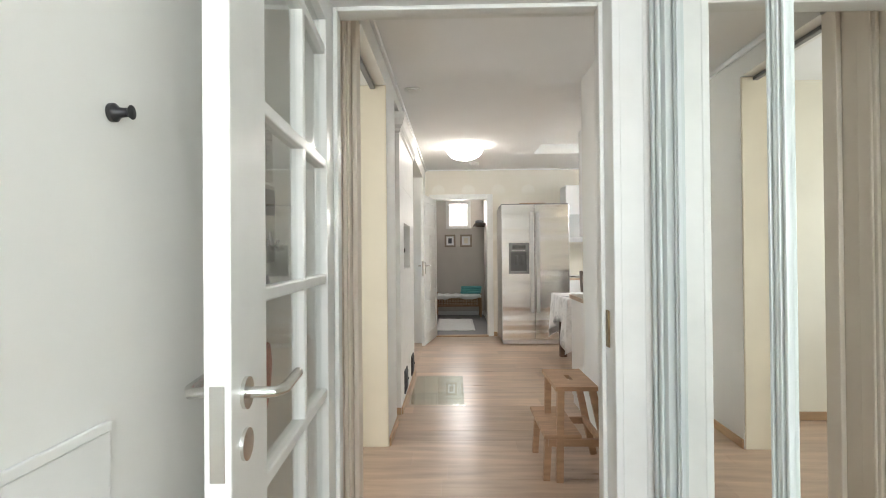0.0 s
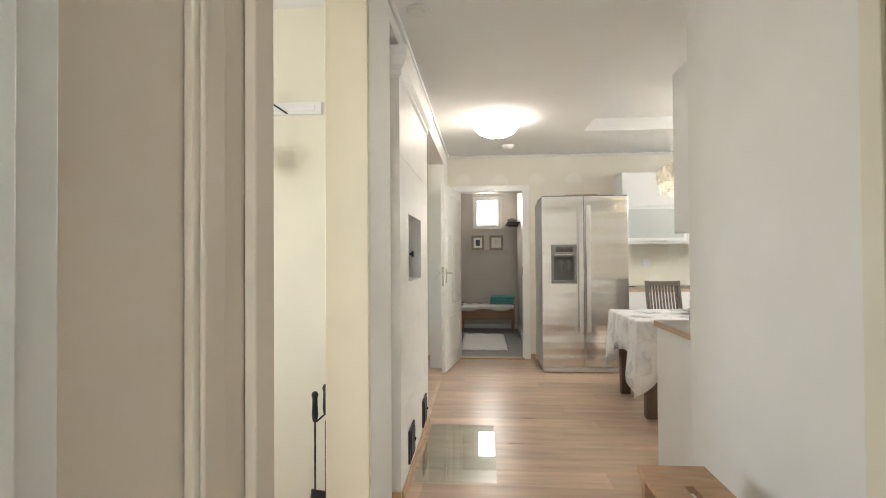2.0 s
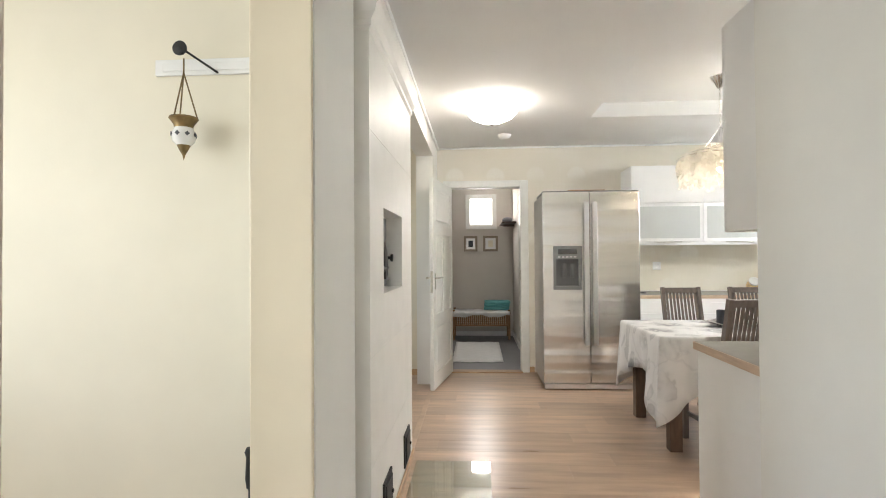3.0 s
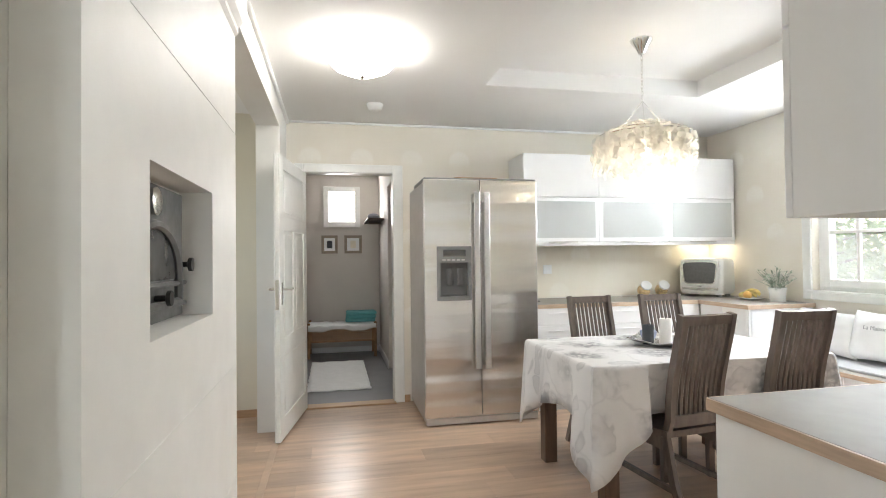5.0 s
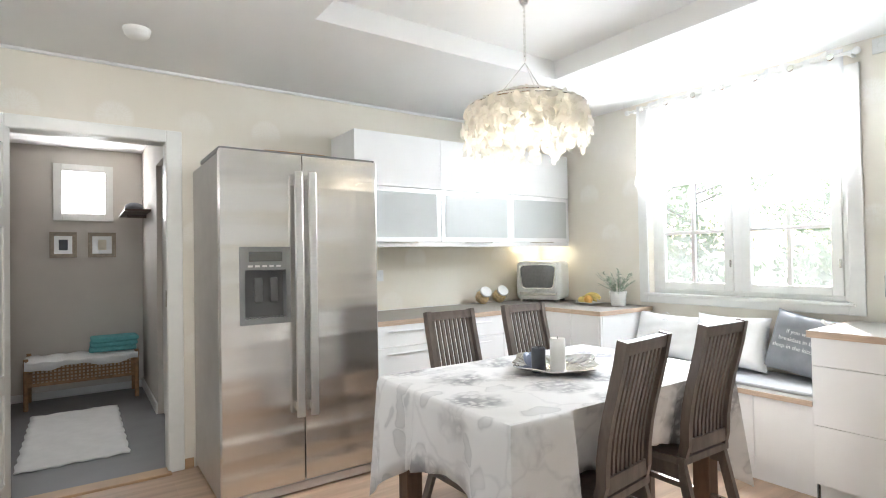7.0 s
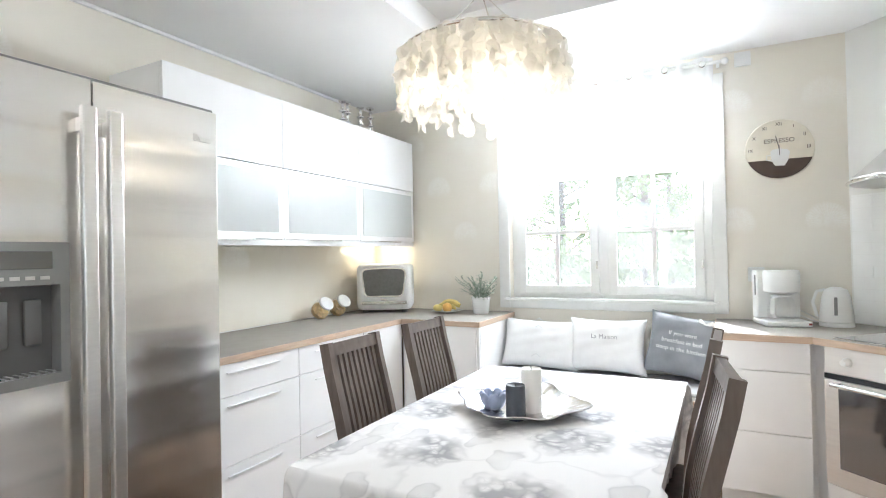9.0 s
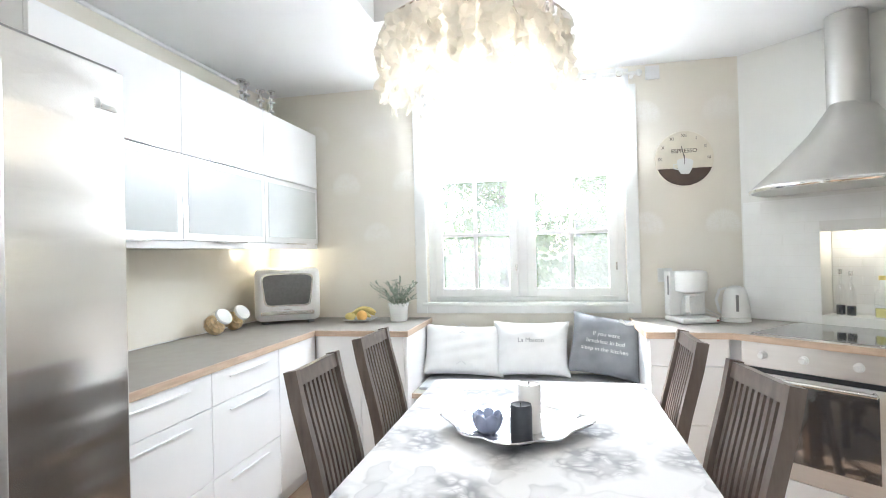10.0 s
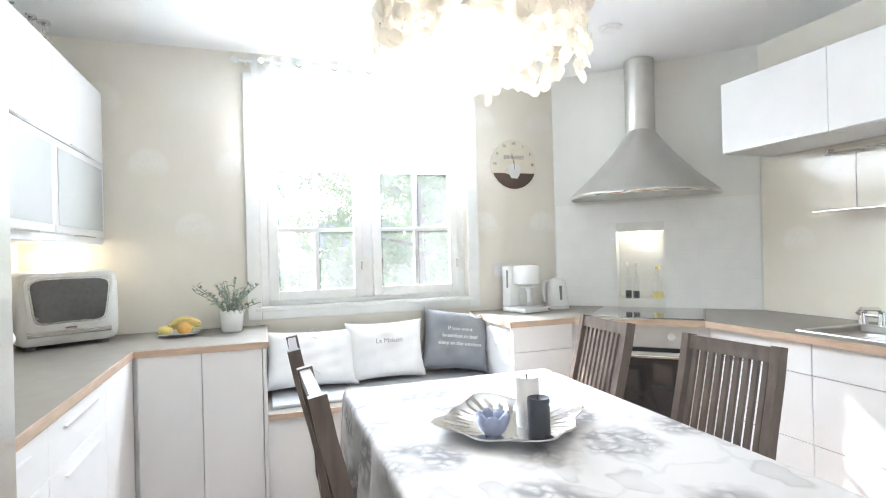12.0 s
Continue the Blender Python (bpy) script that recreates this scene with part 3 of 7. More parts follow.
NU0, NU1, NZ0, NZ1 = -0.08, 0.21, 0.905, 1.345
for u0, u1, z0, z1, v0 in ((-0.61, NU0, 0, CEIL, -0.2), (NU1, 0.61, 0, CEIL, -0.2), (NU0, NU1, 0, NZ0, -0.2), (NU0, NU1, NZ1, CEIL, -0.2), (NU0, NU1, NZ0, NZ1, -0.25)):
    prism(bm, [diag(u0, v0), diag(u1, v0), diag(u1, 0 if v0 > -0.25 else -0.14), diag(u0, 0 if v0 > -0.25 else -0.14)], z0, z1)
structure("wall_slanted", bm, PLASTER, "white slanted corner wall with a lit niche", category="wall")

# far wall with a doorway, window wall
structure("wall_far", boxes((-0.42, -0.30, FAR, FAR + 0.12, 0, CEIL), (0.475, WIN, FAR, FAR + 0.12, 0, CEIL), (-0.30, 0.475, FAR, FAR + 0.12, 1.98, CEIL)), PAPER, "beige wallpaper with pale dandelion heads", category="wall")
WY0, WY1, WZ0, WZ1 = 5.20, 6.46, 0.95, 2.21
structure("wall_window", boxes((WIN, WIN + 0.22, 4.3, WY0, 0, CEIL), (WIN, WIN + 0.22, WY1, FAR + 0.12, 0, CEIL), (WIN, WIN + 0.22, WY0, WY1, 0, WZ0), (WIN, WIN + 0.22, WY0, WY1, WZ1, CEIL)), PAPER, "beige wallpaper round the window", category="wall")

# back entrance
structure("wall_back_room_north", boxes((-1.3, -0.10, 10.2, 10.32, 0, 2.4), (0.24, 1.6, 10.2, 10.32, 0, 2.4), (-0.10, 0.24, 10.2, 10.32, 0, 1.73), (-0.10, 0.24, 10.2, 10.32, 2.13, 2.4)), GREYWALL, "grey-white wall with a small high window", category="wall")
structure("wall_back_room_east", boxes((0.56, 0.68, 7.72, 8.1, 0, 2.36), (0.56, 0.68, 9.0, 10.2, 0, 2.36), (0.56, 0.68, 8.1, 9.0, 2.05, 2.36)), GREYWALL, "grey-white side wall with a door", category="wall")
structure("wall_back_room_west", boxes((-0.62, -0.50, 7.72, 10.2, 0, 2.36)), mat("dark_brown_boards", (0.08, 0.05, 0.035), 0.7, vary=0.3, scale=6, stretch=(8, 8, 0.5)), "dark brown boarded wall", category="wall")
structure("door_4", boxes((0.60, 0.64, 8.1, 9.0, 0, 2.05), bevel=0.004), PAINT, "closed white side door of the back entrance", category="door")


# trims
def trim(name, rows, material, label, bevel=0.004):
    return structure(name, boxes(*rows, bevel=bevel), material, label, category="trim")


trim("door_frame_1", [(-0.415, -0.39, 1.60, 1.80, 0, 2.03), (0.48, 0.505, 1.60, 1.80, 0, 2.03), (-0.39, 0.48, 1.60, 1.80, 2.0, 2.03)], PAINT, "white painted door lining")
trim("door_casing_1", [(-0.49, -0.40, 1.602, 1.618, 0, 2.09), (0.49, 0.575, 1.602, 1.618, 0, 2.09), (-0.40, 0.49, 1.602, 1.618, 2.015, 2.09),
                       (-0.444, -0.40, 1.782, 1.80, 0, 2.09), (0.49, 0.58, 1.782, 1.80, 0, 2.09), (-0.40, 0.49, 1.782, 1.80, 2.015, 2.09)], PAINT, "white moulded casing of the glazed doorway")
trim("door_stop_1", [(-0.39, -0.375, 1.69, 1.74, 0, 2.0), (0.465, 0.48, 1.69, 1.74, 0, 2.0), (-0.375, 0.465, 1.69, 1.74, 1.985, 2.0)], PAINT, "white door stop bead")
trim("door_casing_2", [(RIGHT - 0.014, RIGHT - 0.001, 2.56, 2.63, 0, 2.12), (RIGHT - 0.014, RIGHT - 0.001, 1.86, 2.56, 2.05, 2.12)], CREAM, "cream casing of the corridor door")
structure("door_2", boxes((0.93, 0.97, 1.86, 2.64, 0, 2.06), bevel=0.003), CREAM, "closed cream corridor door", category="door")
trim("door_frame_3", [(-0.30, -0.285, 7.585, 7.72, 0, 1.98), (0.46, 0.475, 7.585, 7.72, 0, 1.98), (-0.285, 0.46, 7.585, 7.72, 1.965, 1.98)], PAINT, "white painted lining of the back doorway")
trim("door_casing_3", [(-0.36, -0.288, 7.58, 7.597, 0, 2.04), (0.463, 0.548, 7.58, 7.597, 0, 2.04), (-0.288, 0.463, 7.58, 7.597, 1.968, 2.04)], PAINT, "white casing of the back doorway", 0.006)
trim("opening_casing_1", [(-0.448, -0.425, 2.302, 2.392, 0, 2.25)], BEIGE, "beige casing board of the sliding-door opening")
trim("opening_casing_2", [(-0.4485, -0.432, 2.10, 2.20, 0, 2.25)], BEIGE, "beige casing board beside the glazed doorway")
trim("opening_bead_1", [(-0.432, -0.424, 2.115, 2.13, 0, 2.25)], BEIGE, "beige bead on the casing board")
trim("opening_jamb", [(-0.587, LEFT - 0.002, 3.264, 3.2785, 0, 2.248)], JAMB, "cream painted jamb board of the sliding-door opening")
trim("sliding_track", [(-0.52, -0.49, 2.42, 3.27, 2.225, 2.248)], GREYPLASTIC, "dark sliding-door track under the header", 0.003)
trim("floor_strip", [(-0.452, -0.412, 5.205, 7.03, 0.001, 0.007)], EDGE, "pale oak transition strip on the floor", 0.002)
trim("ceiling_moulding", [(LEFT + 0.001, LEFT + 0.022, 1.80, FAR - 0.005, 2.365, 2.398), (LEFT + 0.022, 3.2, FAR - 0.02, FAR - 0.001, 2.38, 2.398)], CEILING, "narrow white ceiling moulding", 0.005)
trim("baseboard_west", [(LEFT + 0.001, LEFT + 0.013, 3.28, 3.72, 0, 0.055)], BASEWOOD, "oak baseboard", 0.003)
trim("baseboard_side_room", [(-2.3, -0.59, 3.765, 3.779, 0, 0.06), (-2.2, -0.59, 7.435, 7.449, 0, 0.06)], BASEWOOD, "oak baseboard along the cream wall", 0.003)
trim("baseboard_far", [(0.55, 0.60, FAR - 0.014, FAR - 0.001, 0, 0.06)], BASEWOOD, "short oak baseboard beside the fridge", 0.003)
trim("baseboard_east", [(RIGHT - 0.013, RIGHT - 0.001, 2.64, SINK, 0, 0.055)], BASEWOOD, "oak baseboard of the corridor", 0.003)
trim("baseboard_back_room", [(0.545, 0.559, 9.0, 10.19, 0, 0.09), (-0.49, 0.545, 10.186, 10.199, 0, 0.07)], PAINT, "white baseboard", 0.003)

# kitchen window: casing, frame, two sashes with glazing bars
win = tagged(new("window_1"), "white double casement window with glazing bars", "window", kind="structure")
win.location = (WIN, 5.83, WZ0)


def wpart(name, rows, material, parent=None, bevel=0.004):
    bm = boxes(*rows, bevel=bevel)
    bmesh.ops.translate(bm, vec=(-WIN, -5.83, -WZ0), verts=bm.verts)
    return part(name, bm, material, parent or win, smooth=False)


wpart("casing", [(WIN - 0.018, WIN - 0.001, 5.125, 5.20, 0.885, 2.285), (WIN - 0.018, WIN - 0.001, 6.46, 6.535, 0.885, 2.285), (WIN - 0.018, WIN - 0.001, 5.20, 6.46, 2.21, 2.285), (WIN - 0.018, WIN - 0.001, 5.20, 6.46, 0.885, 0.945)], PAINT)
wpart("window_sill", [(WIN - 0.035, WIN + 0.10, 5.17, 6.49, 0.935, 0.955)], PAINT)
wpart("window_frame", [(WIN + 0.06, WIN + 0.16, 5.20, 5.245, 0.955, 2.21), (WIN + 0.06, WIN + 0.16, 6.415, 6.46, 0.955, 2.21), (WIN + 0.06, WIN + 0.16, 5.245, 6.415, 2.17, 2.21), (WIN + 0.06, WIN + 0.16, 5.245, 6.415, 0.955, 0.985), (WIN + 0.06, WIN + 0.16, 5.805, 5.865, 0.985, 2.17)], PAINT)
for y0, y1 in ((5.245, 5.805), (5.865, 6.415)):
    a, b, x0, x1 = 0.055, 0.985, WIN + 0.045, WIN + 0.085
    sash = wpart("sash", [(x0, x1, y0, y0 + a, b, 2.17), (x0, x1, y1 - a, y1, b, 2.17), (x0, x1, y0 + a, y1 - a, b, b + a), (x0, x1, y0 + a, y1 - a, 2.115, 2.17)], PAINT)
    ym = (y0 + y1) / 2
    for z in (1.395, 1.755):
        wpart("glazing_bar", [(x0 + 0.004, x1 - 0.004, y0 + a, y1 - a, z - 0.012, z + 0.012)], PAINT, sash, 0.003)
    wpart("glazing_bar", [(x0 + 0.006, x1 - 0.006, ym - 0.012, ym + 0.012, b + a, 2.115)], PAINT, sash, 0.003)
    pane = wpart("pane", [(x0 + 0.016, x0 + 0.020, y0 + a - 0.005, y1 - a + 0.005, b + a - 0.005, 2.12)], PANE, sash, 0)
    pane.visible_shadow = False
    wpart("hinge", [(x0 - 0.008, x0 + 0.002, y0 + 0.005, y0 + 0.017, 1.15, 1.20)], HANDLE, sash, 0.002)

# small high window in the back entrance
w2 = tagged(new("window_2"), "small square white window high in the wall", "window", kind="structure")
part("window_frame", boxes((-0.17, -0.10, 10.175, 10.205, 1.66, 2.20), (0.24, 0.31, 10.175, 10.205, 1.66, 2.20), (-0.10, 0.24, 10.175, 10.205, 1.66, 1.73), (-0.10, 0.24, 10.175, 10.205, 2.13, 2.20), bevel=0.004), PAINT, w2, smooth=False)
p = part("pane", boxes((-0.105, 0.245, 10.25, 10.254, 1.725, 2.135)), PANE, w2, smooth=False)
p.visible_shadow = False
# ---- kitchen: fridge and units ----
fridge = thing("fridge", (1.043, 7.24, 0), "large brushed-steel side-by-side fridge with a water dispenser", "fridge")
FX, FY = 0.435, -0.40
part("body", boxes((-FX, FX, FY + 0.06, 0.34, 0.03, 1.80), bevel=0.004), STEELDARK, fridge, smooth=False)
part("top_cover", boxes((-FX, FX, FY + 0.02, 0.1, 1.803, 1.83), bevel=0.006), GREYPLASTIC, fridge, smooth=False)
part("plinth_grille", boxes((-FX + 0.004, FX - 0.004, FY + 0.012, FY + 0.058, 0.012, 0.06), bevel=0.004), STEELDARK, fridge, smooth=False)
SPLIT = -0.015
DX0, DX1, DZ0, DZ1 = -0.345, -0.085, 0.92, 1.32
ld = part("door", panel_with_hole(-FX, SPLIT - 0.003, 0.068, 1.815, DX0, DX1, DZ0, DZ1, FY, FY + 0.055), STEEL, fridge, smooth=False)
part("door", boxes((SPLIT + 0.003, FX, FY, FY + 0.055, 0.068, 1.815), bevel=0.006), STEEL, fridge, smooth=False)
part("water_dispenser", panel_with_hole(DX0, DX1, DZ0, DZ1, DX0 + 0.025, DX1 - 0.025, DZ0 + 0.03, DZ1 - 0.12, FY - 0.006, FY + 0.044), GREYPLASTIC, ld, "grey plastic water and ice dispenser", smooth=False)
part("dispenser_back", boxes((DX0, DX1, FY + 0.0445, FY + 0.052, DZ0, DZ1)), RECESS, ld, smooth=False)
part("display", boxes((DX0 + 0.045, DX1 - 0.045, FY - 0.009, FY - 0.004, DZ1 - 0.075, DZ1 - 0.025), bevel=0.002), SCREEN, ld, smooth=False)
for k in range(5):
    part("dispenser_button", boxes((-0.305 + 0.036 * k, -0.281 + 0.036 * k, FY - 0.0075, FY - 0.0055, DZ1 - 0.105, DZ1 - 0.095), bevel=0.0008), STEELDARK, ld, smooth=False)
part("drip_grille", boxes(*[(DX0 + 0.035 + 0.02 * k, DX0 + 0.043 + 0.02 * k, FY, FY + 0.042, DZ0 + 0.03, DZ0 + 0.036) for k in range(10)]), GREYPLASTIC, ld, smooth=False)
part("badge", boxes((0.335, 0.352, FY - 0.003, FY + 0.001, 1.695, 1.722), (0.356, 0.405, FY - 0.003, FY + 0.001, 1.695, 1.712), bevel=0.001), CHROME, fridge, "small raised silver badge", smooth=False)
for x in (-0.245, -0.165):
    part("dispenser_paddle", boxes((x - 0.022, x + 0.022, FY + 0.02, FY + 0.035, DZ0 + 0.11, DZ0 + 0.24), bevel=0.008), RECESS, ld)
for x in (-0.052, 0.024):
    bm = boxes((x - 0.021, x + 0.021, FY - 0.060, FY - 0.038, 0.42, 1.72), bevel=0.005)
    for z in (0.47, 1.67):
        box(bm, x - 0.010, x + 0.010, FY - 0.04, FY + 0.002, z - 0.02, z + 0.02)
    part("handle", bm, BARSTEEL, fridge, "long satin steel bar handle", smooth=False)
solo("tray_on_fridge", boxes((-0.17, 0.17, -0.14, 0.14, 0, 0.012), bevel=0.004), STOOLWOOD, (1.02, 7.05, 1.832), "thin wooden tray lying on the fridge", "tray", smooth=False)

TOP, CTH = 0.857, 0.03


def front(name, x0, x1, y, z0, z1, parent, m=None, material=LACQUER, handle=0, pull="bottom"):
    """A cabinet front facing -y with a slim edge pull."""
    door = part(name, boxes((x0 + 0.0015, x1 - 0.0015, y - 0.019, y, z0 + 0.0015, z1 - 0.0015), bevel=0.002), material, parent, smooth=False)
    if m is not None:
        door.matrix_basis = m
    if handle:
        c, z = (x0 + x1) / 2, (z1 - 0.045 if pull == "top" else z0 + 0.006)
        h = boxes((c - handle / 2, c + handle / 2, y - 0.028, y - 0.025, z - 0.001, z + 0.006), (c - handle / 2, c + handle / 2, y - 0.026, y - 0.018, z + 0.003, z + 0.006), bevel=0.001)
        part("handle", h, ALU, door, "slim satin steel bar pull", smooth=False)
    return door


def base_unit(x0, x1, rows, at, turn, label, depth=0.555, height=0.827, plinth=0.11, pulls=0.0):
    """A base cabinet, its front towards -y at y=0, turned about `at`. rows: heights of the fronts from the top, '|' splits a door."""
    u = thing("base_cabinet", at, label, "cabinet", "white base cabinets", turn)
    part("body", boxes((x0 + 0.001, x1 - 0.001, 0.002, depth, plinth, height), bevel=0.001), LACQUER, u, smooth=False)
    part("plinth", boxes((x0, x1, 0.05, 0.066, 0, plinth - 0.002)), LACQUER, u, smooth=False)
    z = height
    for h in rows:
        front("drawer_front" if len(rows) > 1 else "door", x0, x1, 0, max(plinth, z - h), z, u, handle=pulls, pull="top")
        z -= h
    return u


# along the far wall: fronts at y = 7.005
for x0, x1 in ((-0.275, 0.275), (0.275, 0.80)):
    base_unit(x0, x1, (0.14, 0.29, 0.29), (1.775, 7.005, 0), 0, "white lacquered drawer unit with slim steel pulls", pulls=0.30)
base_unit(0.80, 1.21, (0.72,), (1.775, 7.005, 0), 0, "white lacquered corner filler unit")
# return below the window's end: fronts face -x at x = 3.0
for a, b in ((-0.255, 0.0), (0.0, 0.255)):
    base_unit(a, b, (0.72,), (3.0, 6.715, 0), -90, "white lacquered cabinet with a plain door")
part("end_panel", boxes((-0.272, -0.256, 0, 0.58, 0, 0.827)), LACQUER, base_unit(0.255, 0.275, (0.72,), (3.0, 6.715, 0), -90, "narrow white filler beside the bench"), smooth=False)

bm = bmesh.new()
prism(bm, [(1.49, 6.985), (2.975, 6.985), (2.975, 6.44), (3.575, 6.44), (3.575, 7.59), (1.49, 7.59)], TOP - CTH, TOP)
worktop = thing("worktop", (0, 0, 0), "grey-brown worktop with an oak edge", "worktop")
part("slab", bm, WORKTOP, worktop, smooth=False)
part("edge_strip", boxes((1.49, 2.977, 6.978, 6.986, TOP - CTH - 0.002, TOP - 0.001), (2.967, 2.975, 6.44, 6.978, TOP - CTH - 0.002, TOP - 0.001), (2.967, 3.57, 6.432, 6.441, TOP - CTH - 0.002, TOP - 0.001), bevel=0.001), EDGE, worktop, "oak edge strip", smooth=False)

# sink side: window leg, slanted oven, sink leg
bm = bmesh.new()
A, B, C, E0 = (2.985, 5.19), (2.985, 4.80), (2.535, 4.315), (0.93, 4.29)
SY0, SY1 = SINK + 0.002, 4.299
prism(bm, [E0, (0.93, SY0), (1.57, SY0), (1.57, SY1)], TOP - CTH, TOP)
prism(bm, [(1.57, SY0), (2.09, SY0), (2.09, 3.86), (1.57, 3.86)], TOP - CTH, TOP)
prism(bm, [(1.57, 4.20), (2.09, 4.20), (2.09, 4.307), (1.57, SY1)], TOP - CTH, TOP)
prism(bm, [A, B, C, (2.09, 4.307), (2.09, SY0), (2.722, SINK + 0.002), diag(-0.605, 0.002), diag(0.605, 0.002), (3.575, 4.56), (3.575, 5.19)], TOP - CTH, TOP)
bmesh.ops.remove_doubles(bm, verts=bm.verts[:], dist=1e-5)
worktop2 = thing("worktop", (0, 0, 0), "grey-brown worktop running round the slanted corner to the corridor", "worktop")
part("slab", bm, WORKTOP, worktop2, smooth=False)
bm = bmesh.new()
for (px, py), (qx, qy) in ((( 3.575, 5.19), A), (A, B), (B, C), (C, E0), (E0, (0.93, SINK))):
    d = Vector((qx - px, qy - py, 0)).normalized()
    n = Vector((-d.y, d.x, 0)) * -0.007
    prism(bm, [(px, py), (qx, qy), (qx + n.x, qy + n.y), (px + n.x, py + n.y)], TOP - CTH - 0.002, TOP - 0.001)
part("edge_strip", bm, EDGE, worktop2, "oak edge strip", smooth=False)

for a, b in ((-0.185, 0.185),):
    base_unit(a, b, (0.14, 0.29, 0.29), (3.01, 4.995, 0), -90, "white lacquered drawer unit beside the bench", pulls=0.0)
for a, b in ((-0.80, -0.27), (-0.27, 0.26), (0.26, 0.79)):
    base_unit(a, b, (0.14, 0.29, 0.29), (1.74, 4.265, 0), 180, "white lacquered drawer unit under the sink worktop")
ep = thing("cabinet_end_panel", (0.932, 3.695, 0), "white end panel closing the sink units", "panel")
part("panel", boxes((0, 0.016, 0, 0.57, 0.06, 0.827), bevel=0.001), LACQUER, ep, smooth=False)
part("kick_strip", boxes((0.003, 0.016, 0, 0.53, 0, 0.058)), LACQUER, ep, smooth=False)
fl0 = thing("corner_filler", (0, 0, 0), "white carcass filling the slanted corner under the worktop", "cabinet")
part("carcass", prism(bmesh.new(), [(3.063, 5.17), (3.063, 4.784), (2.593, 4.304), (2.50, 4.22), (2.72, 3.72), diag(-0.58, 0.02), diag(0.58, 0.02), (3.56, 4.60), (3.56, 5.17)], 0.10, 0.825), LACQUER, fl0, smooth=False)
part("plinth", prism(bmesh.new(), [(3.085, 5.15), (3.085, 4.80), (2.62, 4.33), (3.2, 4.2), (3.5, 4.7)], 0.0, 0.098), LACQUER, fl0, smooth=False)

oven = thing("built_in_oven", (2.772, 4.546, 0), "built-in steel oven with a dark glass door", "oven", turn=227.1)
part("body", boxes((-0.30, 0.30, 0.03, 0.5, 0.10, 0.825)), LACQUER, oven, smooth=False)
part("plinth", boxes((-0.30, 0.30, 0.06, 0.075, 0, 0.1)), LACQUER, oven, smooth=False)
part("control_panel", boxes((-0.298, 0.298, 0.0, 0.03, 0.705, 0.822), bevel=0.003), OVENSTEEL, oven, smooth=False)
part("lower_panel", boxes((-0.298, 0.298, 0.005, 0.03, 0.11, 0.215), bevel=0.003), LACQUER, oven, smooth=False)
part("vent_strip", boxes((-0.297, 0.297, -0.001, 0.03, 0.682, 0.704)), DARK, oven, "black vent gap", smooth=False)
od = part("oven_door", boxes((-0.298, 0.298, -0.004, 0.03, 0.22, 0.68), bevel=0.004), OVENSTEEL, oven, smooth=False)
part("glass_panel", boxes((-0.235, 0.235, -0.008, -0.003, 0.30, 0.655), bevel=0.002), SCREEN, od, smooth=False)
bm = tube(bmesh.new(), [(-0.24, -0.045, 0.665), (0.24, -0.045, 0.665)], 0.010, 10)
for x in (-0.22, 0.22):
    tube(bm, [(x, -0.045, 0.665), (x, 0, 0.665)], 0.008, 8)
part("handle", bm, HANDLE, od, "steel bar handle")
for x in (-0.20, -0.03, 0.17):
    part("control_knob", lathe(bmesh.new(), [(0.020, 0), (0.020, 0.006), (0.015, 0.010), (0.013, 0.028), (0, 0.028)], 16, (x, 0.0, 0.765), Matrix.Rotation(radians(90), 3, "X")), WHITEPLASTIC, oven)

hob = thing("ceramic_hob", (*diag(0.0, 0.315), TOP + 0.001), "black ceramic hob with a thin steel rim", "hob", turn=45)
part("glass_top", boxes((-0.29, 0.29, -0.25, 0.25, 0, 0.006), bevel=0.002), BLACKGLASS, hob, smooth=False)
part("rim", boxes((-0.295, 0.295, -0.255, -0.251, 0, 0.005), (-0.295, 0.295, 0.251, 0.255, 0, 0.005), (-0.295, -0.291, -0.251, 0.251, 0, 0.005), (0.291, 0.295, -0.251, 0.251, 0, 0.005)), HANDLE, hob, smooth=False)

# upper cabinets on the far wall
for i, (x0, x1) in enumerate(((1.515, 2.20), (2.20, 2.87), (2.87, 3.545))):
    u = thing("wall_cabinet", ((x0 + x1) / 2, 7.235, 1.34), "white wall cabinet with a lift-up door over a frosted glass flap", "cabinet", "white wall cabinets")
    h = (x1 - x0) / 2
    part("body", boxes((-h + 0.001, h - 0.001, 0.002, 0.36, 0.0, 0.765), bevel=0.001), LACQUER, u, smooth=False)
    front("lift_up_door", -h, h, 0, 0.40, 0.768, u, handle=0.30)
    fl = part("glass_flap", boxes((-h + 0.002, h - 0.002, -0.019, -0.001, 0.022, 0.397), bevel=0.002), ALU, u, "pale aluminium frame", smooth=False)
    part("pane", boxes((-h + 0.035, h - 0.035, -0.0215, -0.0185, 0.055, 0.367)), FROST, fl, "frosted glass", smooth=False)
    part("handle", boxes((-0.13, 0.13, -0.036, -0.02, 0.016, 0.022), bevel=0.001), HANDLE, fl, smooth=False)
    part("light_rail", boxes((-h, h, -0.012, 0.0, -0.012, 0.018)), LACQUER, u, smooth=False)
